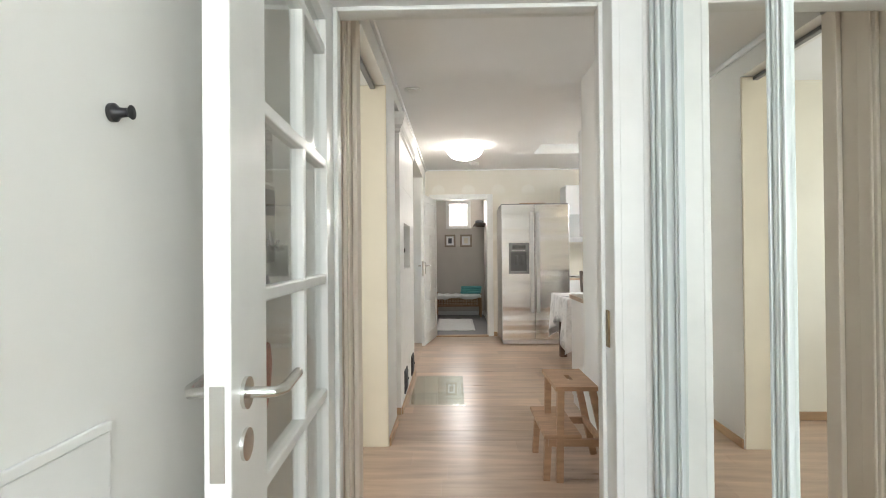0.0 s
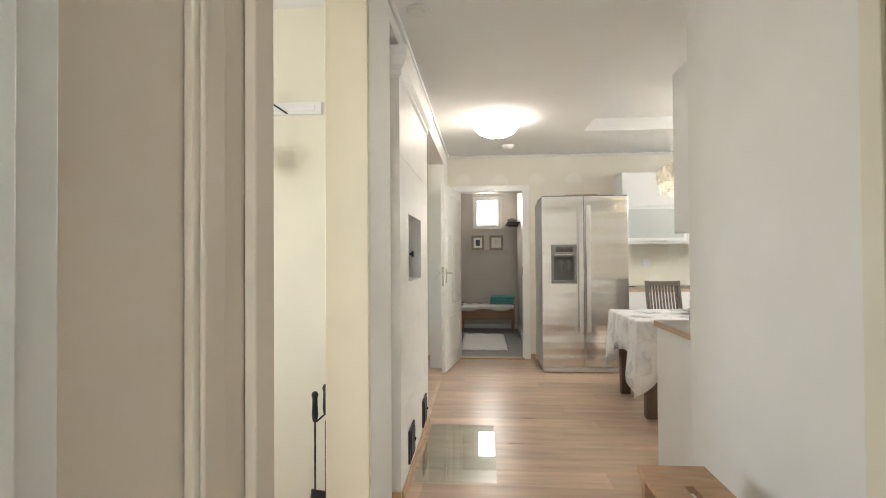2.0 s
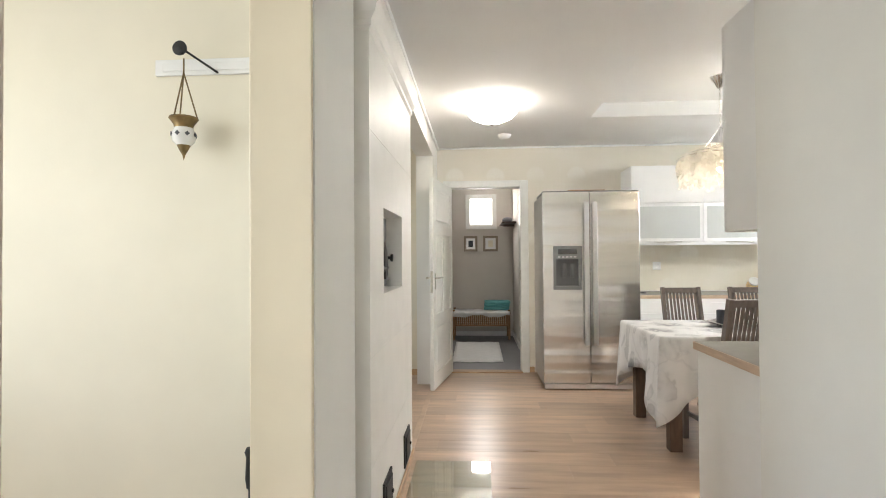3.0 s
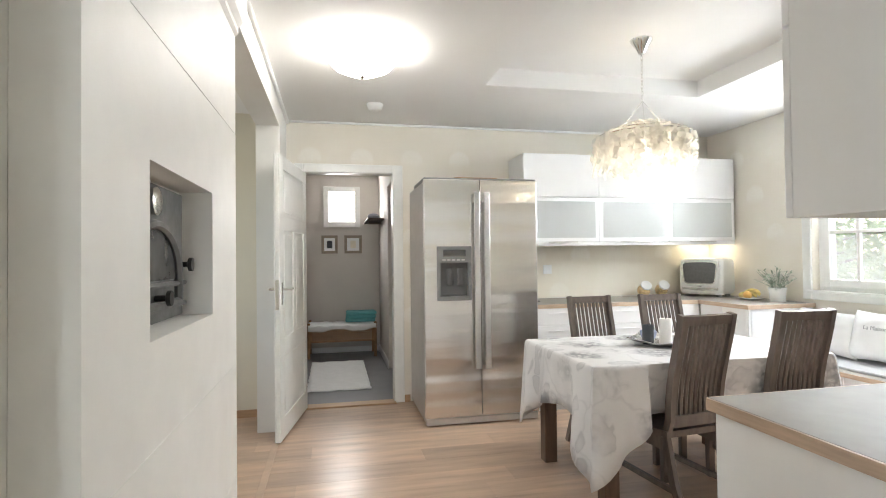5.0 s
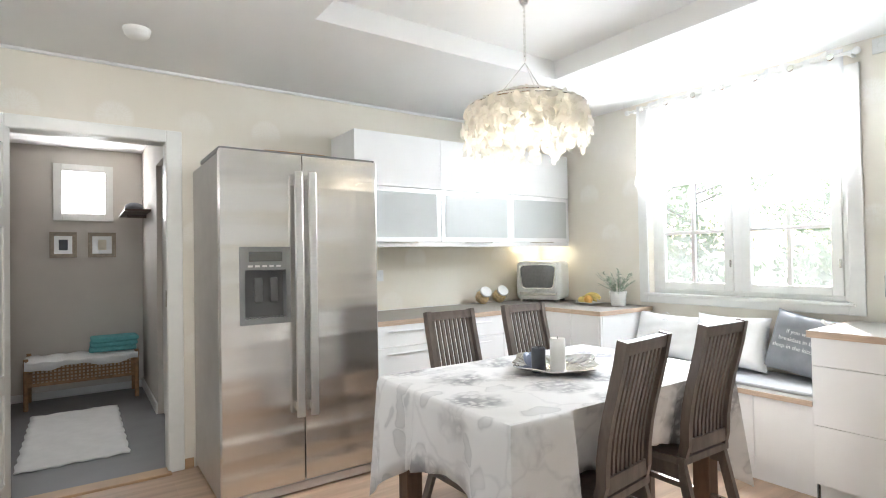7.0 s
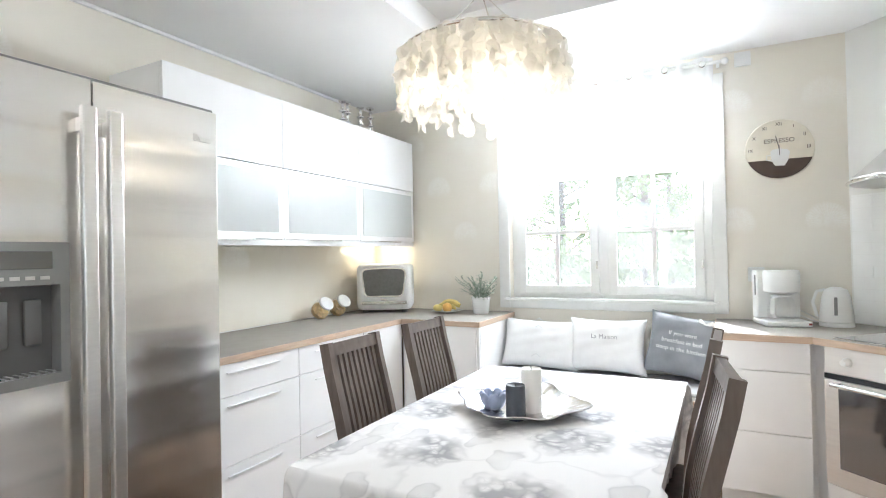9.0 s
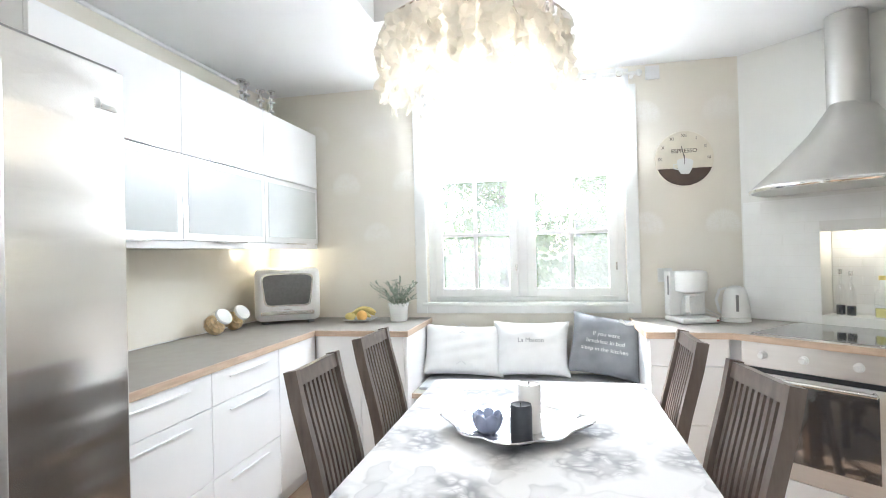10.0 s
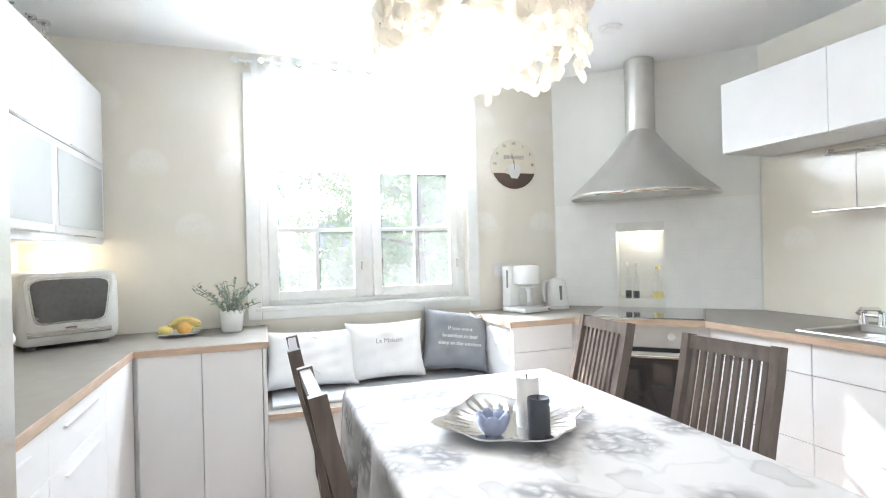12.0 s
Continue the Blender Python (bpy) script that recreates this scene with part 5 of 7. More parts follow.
for a in (0.3, 2.4, 4.5):
    tube(bm, [(0, 0, 0.02), (0, 0, -0.03), (0.043 * math.cos(a), 0.043 * math.sin(a), -0.185)], 0.0028, 5)
part("chains", bm, BRASS, lan)
part("rim", lathe(bmesh.new(), [(0.046, -0.185), (0.048, -0.190), (0.032, -0.212), (0.030, -0.222)], 24), BRASS, lan)
part("glass_cup", lathe(bmesh.new(), [(0.030, -0.222), (0.040, -0.245), (0.036, -0.268), (0.022, -0.282)], 24), CERAMIC, lan, "white glass cup with a dark pattern")
bm = bmesh.new()
for k in range(8):
    a = k * math.pi / 4
    box(bm, -0.006, 0.006, -0.006, 0.006, -0.001, 0.001, m=Matrix.Translation((0.0405 * math.cos(a), 0.0405 * math.sin(a), -0.246)) @ Matrix.Rotation(a, 4, "Z") @ Matrix.Rotation(math.pi / 2, 4, "Y") @ Matrix.Rotation(0.785, 4, "Z"))
part("pattern", bm, SLATE, lan, smooth=False)["kind"] = "stuff"
part("drop", lathe(bmesh.new(), [(0.023, -0.280), (0.016, -0.295), (0.005, -0.315), (0, -0.335)], 18), BRASS, lan)

# ---- step stool ----
st = thing("step_stool", (0.62, 2.96, 0), "worn wooden step stool with a hand hole", "stool")
hole = panel_with_hole(-0.215, 0.215, -0.11, 0.11, -0.055, 0.055, -0.014, 0.014, 0.478, 0.50)
part("top_step", turned(hole, Matrix(((0, 0, 1, 0.005), (1, 0, 0, 0), (0, 1, 0, 0), (0, 0, 0, 1)))), STOOLWOOD, st, smooth=False)
part("lower_step", boxes((-0.165, 0.03, -0.205, 0.32, 0.225, 0.247), bevel=0.005), STOOLWOOD, st, smooth=False)
for y in (-0.185, 0.185):
    part("leg", ribbon(bmesh.new(), [(-0.075, y, 0.478), (-0.085, y * 1.02, 0.0)], 0.016, 0.036, (0, 1, 0)), STOOLWOOD, st, smooth=False)
    part("leg", ribbon(bmesh.new(), [(0.09, y, 0.478), (0.19, y * 1.06, 0.0)], 0.016, 0.036, (0, 1, 0)), STOOLWOOD, st, smooth=False)
    part("leg", ribbon(bmesh.new(), [(-0.135, y * 1.0 + 0.03, 0.225), (-0.15, y * 1.05 + 0.03, 0.0)], 0.016, 0.034, (0, 1, 0)), STOOLWOOD, st, smooth=False)
    part("side_rail", boxes((-0.14, 0.15, y - 0.009, y + 0.009, 0.185, 0.222)), STOOLWOOD, st, smooth=False)
part("rear_rail", boxes((0.12, 0.138, -0.18, 0.18, 0.20, 0.235)), STOOLWOOD, st, smooth=False)

# ---- glazed door of the hall, standing open ----
door1 = tagged(new("door_1"), "open white glazed door with glazing bars and lever handles", "door", kind="structure")
door1.matrix_basis = pose(-0.377, 1.60, 0.0, 0, 0, -86.5)
# leaf along +x from the hinge, thickness in y from -0.04 to 0
L0, L1, T0, T1 = 0.005, 0.845, -0.04, 0.0
part("hinge_stile", boxes((L0, 0.062, T0, T1, 0.01, 1.99), bevel=0.003), PAINT, door1, smooth=False)
part("lock_stile", boxes((0.67, L1, T0, T1, 0.01, 1.99), bevel=0.003), PAINT, door1, smooth=False)
part("bottom_rail", boxes((0.062, 0.67, T0, T1, 0.01, 0.30), bevel=0.003), PAINT, door1, smooth=False)
part("top_rail", boxes((0.062, 0.67, T0, T1, 1.89, 1.99), bevel=0.003), PAINT, door1, smooth=False)
rails = [0.30, 0.46, 0.794, 1.128, 1.465, 1.80, 1.89]
for z in (0.794, 1.128, 1.465, 1.80, 0.46):
    part("glazing_bar", boxes((0.062, 0.67, T0 + 0.003, T1 - 0.003, z - 0.013, z + 0.013), bevel=0.004), PAINT, door1, smooth=False)
part("glazing_bar", boxes((0.325, 0.351, T0 + 0.004, T1 - 0.004, 0.30, 1.89), bevel=0.004), PAINT, door1, smooth=False)
for z0, z1 in zip(rails, rails[1:]):
    for x0, x1 in ((0.062, 0.325), (0.351, 0.67)):
        pn = part("pane", boxes((x0 - 0.003, x1 + 0.003, -0.022, -0.018, z0 + 0.008, z1 - 0.008)), DOORGLASS, door1, smooth=False)
        pn.visible_shadow = False
part("lock_plate", boxes((L1 - 0.001, L1 + 0.002, -0.031, -0.009, 0.87, 1.01), bevel=0.001), HANDLE, door1, "long satin lock plate", smooth=False)
for sgn, y in ((1, T1), (-1, T0)):
    R90 = Matrix.Rotation(radians(-90 * sgn), 3, "X")
    part("handle_rose", lathe(bmesh.new(), [(0.025, 0), (0.025, 0.006), (0, 0.007)], 24, (0.785, y, 0.985), R90), HANDLE, door1)
    part("lever_handle", tube(bmesh.new(), [(0.785, y, 0.985), (0.785, y + sgn * 0.045, 0.985), (0.76, y + sgn * 0.055, 0.985), (0.67, y + sgn * 0.055, 0.990)], 0.009, 10), HANDLE, door1)
    part("keyhole_rose", lathe(bmesh.new(), [(0.025, 0), (0.025, 0.005), (0, 0.006)], 24, (0.785, y, 0.905), R90), HANDLE, door1)
trim("strike_plate", [(0.476, 0.481, 1.655, 1.685, 0.90, 1.015)], BRASS, "aged strike plate in the door lining", 0.001)
trim("strike_plate_2", [(0.458, 0.4605, 7.60, 7.625, 0.98, 1.08)], BRASS, "small strike plate of the back doorway", 0.001)

# ---- hall fittings ----
ward = thing("mirror_wardrobe", (0.61, -0.1, 0), "sliding wardrobe with tall mirror doors in pale frames", "wardrobe")
FRAME = mat("pale_green_white_profile", (0.64, 0.69, 0.67), 0.3, vary=0.03)
for k, (y0, y1, off) in enumerate(((1.10, 1.58, 0.0), (0.09, 1.099, 0.0), (-1.85, 0.089, 0.0))):
    d = part("mirror_door", boxes((off, off + 0.012, y0 + 0.03, y1 - 0.03, 0.05, 2.31)), MIRROR, ward, "tall mirror panel", smooth=False, place=Matrix.Translation((0.002, y0, 0)) @ Matrix.Rotation(radians(-1.2 if k == 0 else 0), 4, "Z") @ Matrix.Translation((0, -y0, 0)))
    for yy in (y0, y1 - 0.028):
        for lip, a, b in ((0.010, 0, 0.009), (0.004, 0.009, 0.019), (0.010, 0.019, 0.028)):
            part("profile_rib", boxes((off - lip, off + 0.016, yy + a, yy + b, 0.02, 2.33), bevel=0.002), FRAME, d, "pale ribbed profile", smooth=False)
post = part("side_post", boxes((-0.012, 0.05, 1.60, 1.715, 0, 2.39), bevel=0.003), FRAME, ward, smooth=False)
for a in (1.625, 1.67):
    part("post_rib", boxes((-0.022, -0.0125, a, a + 0.02, 0, 2.39), bevel=0.003), FRAME, post, smooth=False)
part("top_track", boxes((-0.012, 0.06, -1.88, 1.60, 2.335, 2.395), bevel=0.002), FRAME, ward, smooth=False)
part("bottom_track", boxes((-0.008, 0.06, -1.88, 1.60, 0.001, 0.018), bevel=0.002), HANDLE, ward, smooth=False)
part("carcass", boxes((0.56, 0.60, -1.88, 1.68, 0, 2.39)), LACQUER, ward, smooth=False)

solo("coat_hook", turned(lathe(bmesh.new(), [(0.013, 0), (0.013, 0.006), (0.007, 0.012), (0.006, 0.024), (0.010, 0.029), (0, 0.031)], 18), Matrix.Rotation(radians(90), 4, "Y")), DARK, (-0.469, 0.71, 1.396), "black round coat hook on the wall", "hook")
wp = thing("hall_wall_panel", (-0.469, -0.6, 0), "low white wall panel with a top ledge", "wall panel")
part("panel", boxes((0, 0.004, -1.3, 1.30, 0.002, 0.965), bevel=0.001), PAINT, wp, smooth=False)
part("ledge", boxes((0, 0.007, -1.3, 1.30, 0.966, 0.980), bevel=0.002), PAINT, wp, smooth=False)
rk = thing("key_rack", (-0.468, 1.17, 1.18), "grey-washed wooden rack with photo squares and hooks", "rack")
RACKWOOD = mat("grey_washed_wood", (0.50, 0.47, 0.42), 0.7, vary=0.25, scale=9, stretch=(1, 1, 6))
part("board", boxes((0, 0.016, -0.145, 0.145, 0.0, 0.19), bevel=0.003), RACKWOOD, rk, smooth=False)
part("sign_board", boxes((0, 0.012, -0.145, 0.145, 0.20, 0.325), bevel=0.003), RACKWOOD, rk, smooth=False)
writing("lettering", "LIEGE", 0.055, mat("grey_lettering", (0.30, 0.29, 0.28), 0.7), rk, Matrix.Translation((0.0135, 0.05, 0.265)) @ Euler((radians(90), 0, radians(90))).to_matrix().to_4x4())
for k in range(4):
    y = -0.105 + 0.070 * k
    part("photo_square", boxes((0.016, 0.020, y - 0.029, y + 0.029, 0.115, 0.178), bevel=0.001), SLATE, rk, smooth=False)
    part("hook", tube(bmesh.new(), [(0.016, y, 0.075), (0.022, y, 0.045), (0.032, y, 0.038), (0.038, y, 0.056)], 0.0045, 6), CASTIRON, rk)
orn = thing("hanging_ornament", (-0.44, 1.15, 0.80), "faded red felt heart ornament hanging by a ribbon", "ornament")
part("felt_heart", tube(bmesh.new(), [(0, 0.012, 0.0), (0, -0.02, 0.07), (0, -0.058, 0.15), (0, -0.075, 0.215), (0, -0.066, 0.262), (0, -0.042, 0.275), (0, -0.018, 0.255), (0, 0.0, 0.215), (0, 0.018, 0.17), (0, 0.03, 0.195), (0, 0.048, 0.19), (0, 0.055, 0.15), (0, 0.045, 0.09), (0, 0.02, 0.02)], [0.010, 0.017, 0.020, 0.021, 0.020, 0.017, 0.014, 0.012, 0.012, 0.014, 0.016, 0.017, 0.016, 0.011], 9), RED, orn)
part("ribbon", boxes((-0.002, 0.002, -0.006, 0.002, 0.28, 0.445)), LINEN, orn, smooth=False)
part("bow", ribbon(bmesh.new(), [(0.01, -0.06, 0.36), (0.016, -0.02, 0.335), (0.018, 0.02, 0.34), (0.01, 0.07, 0.31)], 0.014, 0.003, (0, 0.3, 1)), GREYLINEN, orn)

# ---- back door leaf, standing open ----
door3 = tagged(new("door_3"), "open white four-panel door with a lever handle", "door", kind="structure")
door3.matrix_basis = pose(-0.30, 7.575, 0.0, 0, 0, -99.3)
LW = 0.84
part("leaf", boxes((0.004, LW, 0.012, 0.03, 0.012, 1.955), bevel=0.001), PAINT, door3, smooth=False)
for r in ((0.004, 0.10, 0.012, 1.955), (LW - 0.11, LW, 0.012, 1.955), (0.10, LW - 0.11, 0.012, 0.16), (0.10, LW - 0.11, 0.60, 0.70), (0.10, LW - 0.11, 1.44, 1.54), (0.10, LW - 0.11, 1.86, 1.955), (0.375, 0.455, 0.70, 1.44)):
    for y0, y1 in ((0.0301, 0.040), (0.002, 0.0119)):
        part("frame_member", boxes((r[0], r[1], y0, y1, r[2], r[3]), bevel=0.003), PAINT, door3, smooth=False)
for r in ((0.13, 0.345, 0.73, 1.41), (0.485, 0.70, 0.73, 1.41), (0.13, 0.70, 0.19, 0.57), (0.13, 0.70, 1.57, 1.83)):
    part("raised_panel", boxes((r[0], r[1], 0.0301, 0.036, r[2], r[3]), bevel=0.005), PAINT, door3, smooth=False)
for y, s in ((0.040, 1), (0.002, -1)):
    part("handle_plate", boxes((LW - 0.07, LW - 0.035, min(y, y + s * 0.004), max(y, y + s * 0.004), 0.93, 1.08), bevel=0.001), HANDLE, door3, smooth=False)
    part("lever_handle", tube(bmesh.new(), [(LW - 0.052, y, 1.035), (LW - 0.052, y + s * 0.045, 1.035), (LW - 0.16, y + s * 0.05, 1.035)], 0.008, 8), HANDLE, door3)
part("lock_plate", boxes((LW - 0.001, LW + 0.002, 0.010, 0.032, 0.90, 1.10)), HANDLE, door3, smooth=False)

# ---- back entrance ----
bb = thing("wicker_bench", (0.06, 9.98, 0), "low wicker bench with a white seat cloth", "bench")
for x in (-0.41, 0.41):
    for y in (-0.18, 0.18):
        part("leg", tube(bmesh.new(), [(x, y, 0), (x, y, 0.44)], 0.018, 8), WICKER, bb)
part("seat_frame", boxes((-0.43, 0.43, -0.20, 0.20, 0.385, 0.41), bevel=0.006), WICKER, bb, smooth=False)
part("lower_rail", boxes((-0.41, 0.41, -0.192, -0.175, 0.20, 0.225)), WICKER, bb, smooth=False)
for k in range(28):
    x = -0.40 + k * 0.0296
    part("cane", boxes((x - 0.007, x + 0.007, -0.190, -0.184, 0.215, 0.39)), WICKER, bb, smooth=False)
for k in range(5):
    z = 0.245 + k * 0.030
    part("cane_weave", boxes((-0.41, 0.41, -0.195, -0.189, z - 0.006, z + 0.006)), WICKER, bb, smooth=False)
bm = bmesh.new()
n = 24
rows_ = []
for j, (y, z) in enumerate(((0.19, 0.415), (0.0, 0.425), (-0.19, 0.42), (-0.212, 0.405), (-0.214, 0.35))):
    rows_.append([bm.verts.new((-0.42 + 0.84 * i / n, y, z + 0.006 * math.sin(i * 1.3 + j) - (0.018 * math.sin(i * 0.45) if j == 4 else 0))) for i in range(n + 1)])
for a, b in zip(rows_, rows_[1:]):
    for i in range(n):
        bm.faces.new((a[i], a[i + 1], b[i + 1], b[i]))
sc = solo("seat_cloth", bm, LINEN, (0.06, 9.98, 0), "rumpled white cloth over the wicker bench", "cloth")
sc.modifiers.new("thickness", "SOLIDIFY").thickness = 0.006
for k in range(3):
    solo("folded_towel", boxes((-0.19, 0.19, -0.13, 0.13, 0, 0.043), bevel=0.018), TEAL, (0.29 + 0.006 * k, 9.97, 0.434 + 0.044 * k), "folded teal terry towel in a stack on the bench", "towel", "stacked towels", turn=2.0 * k - 2)
bm = bmesh.new()
g = [[bm.verts.new((-0.30 + 0.60 * i / 14 + 0.006 * math.sin(j * 1.7), -0.71 + 1.42 * j / 30 + 0.010 * math.sin(i * 2.1) * (1 if j in (0, 30) else 0.2), 0.008 + 0.003 * math.sin(i * 1.1 + j * 0.7))) for i in range(15)] for j in range(31)]
for j in range(30):
    for i in range(14):
        bm.faces.new((g[j][i], g[j][i + 1], g[j + 1][i + 1], g[j + 1][i]))
rug = solo("rag_rug", bm, LINEN, (0.0, 8.83, 0.0), "pale woven rug on the grey floor", "rug")
rug.modifiers.new("thickness", "SOLIDIFY").thickness = 0.008
for x, w, col in ((-0.093, 0.105, "dark print"), (0.215, 0.115, "pale print")):
    pf = thing("picture_frame", (x, 10.198, 1.43), "small square frame with a " + col, "picture")
    part("frame", turned(panel_with_hole(-w, w, -0.12, 0.12, -w + 0.035, w - 0.035, -0.085, 0.085, -0.022, 0), Matrix.Identity(4)), PICTURE, pf, smooth=False)
    part("mount", boxes((-w + 0.03, w - 0.03, -0.008, -0.003, -0.09, 0.09)), CERAMIC, pf, smooth=False)
    part("print", boxes((-0.035, 0.035, -0.010, -0.0081, -0.05, 0.05)), SLATE if col == "dark print" else CLOCKFACE, pf, smooth=False)
ws = thing("wall_shelf", (0.555, 9.75, 1.70), "dark wall shelf holding woollen hats", "shelf")
part("board", boxes((-0.20, 0, -0.40, 0.40, 0, 0.02), bevel=0.003), BROWN, ws, smooth=False)
part("bracket", boxes((-0.16, 0, -0.012, 0.012, -0.03, -0.001)), BROWN, ws, smooth=False)
for x, y, r, m_ in ((-0.11, -0.15, 0.075, GREYLINEN), (-0.09, 0.05, 0.085, LINEN)):
    solo("woollen_hat", ball(bmesh.new(), (0, 0, 0.035), r, (1, 1.2, 0.55)), m_, (0.555 + x, 9.75 + y, 1.72), "soft woollen hat lying on the wall shelf", "hat")

# ---- window bench, cushions, curtain ----
wb = thing("window_bench", (3.3, 5.82, 0), "white built-in window bench with an oak edge", "bench")
part("front_panel", boxes((-0.20, -0.18, -0.61, 0.621, 0, 0.465)), LACQUER, wb, smooth=False)
for y in (-0.30, 0.0, 0.30):
    part("panel_strip", boxes((-0.206, -0.2005, y - 0.012, y + 0.012, 0.05, 0.46), bevel=0.001), LACQUER, wb, smooth=False)
part("seat_board", boxes((-0.24, 0.275, -0.615, 0.621, 0.468, 0.495), bevel=0.002), WORKTOP, wb, smooth=False)
part("edge_strip", boxes((-0.248, -0.2405, -0.615, 0.621, 0.466, 0.494), bevel=0.001), EDGE, wb, "oak edge strip", smooth=False)
solo("seat_pad", boxes((-0.19, 0.21, -0.60, 0.60, 0, 0.018), bevel=0.007), GREYPAD, (3.32, 5.82, 0.496), "thin grey seat pad on the window bench", "seat pad")


def cushion(at, w, h, material, label, turn, lean, plump=0.095, roll=0):
    bm = bmesh.new()
    n = 26
    grid = {}
    for side in (1, -1):
        for i in range(n + 1):
            for j in range(n + 1):
                u, v = 2 * i / n - 1, 2 * j / n - 1
                edge = i in (0, n) or j in (0, n)
                if side == -1 and edge:
                    grid[side, i, j] = grid[1, i, j]
                    continue
                t = plump * ((1 - u ** 4) * (1 - v ** 4)) ** 0.6 + (0.006 * math.sin(4 * u + 2.5 * v + w * 40) + 0.004 * math.sin(9 * u - 6 * v + w * 90 + 2 * math.sin(3 * v)) + 0.003 * math.sin(14 * v + 5 * u + w * 25)) * (1 - u * u) * (1 - v * v)
                pin = 1 - 0.09 * (1 - abs(v)) ** 0 * (1 - v * v) * abs(u) ** 3
                pin2 = 1 - 0.09 * (1 - u * u) * abs(v) ** 3
                grid[side, i, j] = bm.verts.new((side * t, u * w / 2 * pin, (v * pin2 + 1) * h / 2))
        for i in range(n):
            for j in range(n):
                bm.faces.new((grid[side, i, j], grid[side, i + 1, j], grid[side, i + 1, j + 1], grid[side, i, j + 1]))
    c = thing("cushion", at, label, "cushion", "cushions on the window bench")
    c.matrix_basis = pose(*at, roll, lean, turn)
    part("cover", bm, material, c)
    return c


c1 = cushion((3.36, 6.205, 0.525), 0.51, 0.32, LINEN, "plump white linen cushion with lacing", 4, 20, roll=2)
c2 = cushion((3.38, 5.785, 0.525), 0.46, 0.335, LINEN, "plump white linen cushion with small lettering", 0, 14)
c3 = cushion((3.37, 5.385, 0.535), 0.42, 0.365, GREYLINEN, "dark grey cushion with white lettering and a bow", -6, 16, roll=8)


def on_cushion(z, d):
    return Matrix.Translation((-d, 0, z)) @ Euler((radians(90), 0, radians(-90))).to_matrix().to_4x4()


PALETEXT = mat("white_print", (0.75, 0.75, 0.75), 0.8)
GREYTEXT = mat("grey_print", (0.35, 0.35, 0.36), 0.8)
writing("lettering", "La Maison", 0.038, GREYTEXT, c2, on_cushion(0.21, 0.110))
for k, line in enumerate(("If you want", "breakfast in bed", "sleep in the kitchen")):
    writing("lettering", line, 0.033, PALETEXT, c3, on_cushion(0.235 - 0.043 * k, 0.110))
part("bow", ribbon(bmesh.new(), [(-0.05, -0.16, 0.30), (-0.065, -0.13, 0.33), (-0.07, -0.10, 0.31), (-0.065, -0.07, 0.335), (-0.05, -0.04, 0.31)], 0.012, 0.004, (0, 0, 1)), LINEN, c3, "white ribbon bow")
bm = bmesh.new()
for k in range(6):
    z = 0.06 + 0.045 * k
    tube(bm, [(-0.09, -0.03, z), (-0.094, 0.0, z + 0.02), (-0.09, 0.03, z)], 0.003, 5)
part("lacing", bm, PALETEXT, c1)["kind"] = "stuff"

cur = thing("curtain", (3.50, 5.83, 2.33), "sheer white half curtain gathered with ties on a rod", "curtain")
part("rod", tube(bmesh.new(), [(0, -0.70, 0), (0, 0.72, 0)], 0.010, 10), WHITEPLASTIC, cur)
for y in (-0.715, 0.735):
    part("finial", ball(bmesh.new(), (0, y, 0), 0.020), WHITEPLASTIC, cur)
for y in (-0.68, 0.68):
    part("rod_bracket", boxes((0.0, 0.078, y - 0.008, y + 0.008, -0.012, 0.012)), WHITEPLASTIC, cur, smooth=False)
bm = bmesh.new()
N = 90
levels = (0.03, 0.0, -0.06, -0.15, -0.25, -0.33, -0.345, -0.36, -0.46, -0.53, -0.57)
vr = []
for j, z in enumerate(levels):
    amp = 0.014 if j < 3 else 0.008
    bulge = 0.012 if z in (-0.345,) else (0.03 if j >= 9 else 0.0)
    vr.append([bm.verts.new((amp * math.sin(i * 0.9 + 0.5 * math.sin(i * 0.23)) - bulge, -0.655 + 1.31 * i / N, z + (0.010 * math.sin(i * 0.35) if j in (0, len(levels) - 1) else 0))) for i in range(N + 1)])
for a, b in zip(vr, vr[1:]):
    for i in range(N):
        bm.faces.new((a[i], a[i + 1], b[i + 1], b[i]))
part("cloth", bm, CURTAIN, cur, "sheer white cloth")
for k in range(7):
    part("eyelet", lathe(bmesh.new(), [(0.016, -0.004), (0.020, 0), (0.016, 0.004), (0.012, 0)], 16, (-0.02, -0.60 + 0.2 * k, -0.005), Matrix.Rotation(radians(90), 3, "Y")), HANDLE, cur)

# ---- wall clock, sockets ----
ck = thing("wall_clock", (3.576, 4.86, 1.81), "round cream wall clock with a coffee-cup print", "clock", turn=-90)
# local: face towards -y, x to the viewer's right
R = 0.165
part("disc", lathe(bmesh.new(), [(R, 0), (R, 0.012), (R - 0.003, 0.016), (0, 0.016)], 48, (0, 0, 0), Matrix.Rotation(radians(90), 3, "X")), CLOCKFACE, ck)
bm = bmesh.new()
a0 = math.asin(0.36)
pts = [(R * 0.985 * math.cos(a), R * 0.985 * math.sin(a)) for a in [math.pi + a0 + (math.pi - 2 * a0) * k / 24 for k in range(25)]]
part("dark_base_print", turned(prism(bm, pts, 0.0162, 0.0168), Matrix.Rotation(radians(90), 4, "X")), BROWN, ck, smooth=False)
part("cup_print", turned(prism(bmesh.new(), [(-0.042, -0.012), (-0.038, -0.062), (-0.022, -0.092), (0.024, -0.094), (0.042, -0.062), (0.050, -0.018), (0.038, -0.006), (0.004, 0.002), (-0.030, -0.002)], 0.0169, 0.0175), Matrix.Rotation(radians(90), 4, "X")), CERAMIC, ck, smooth=False)
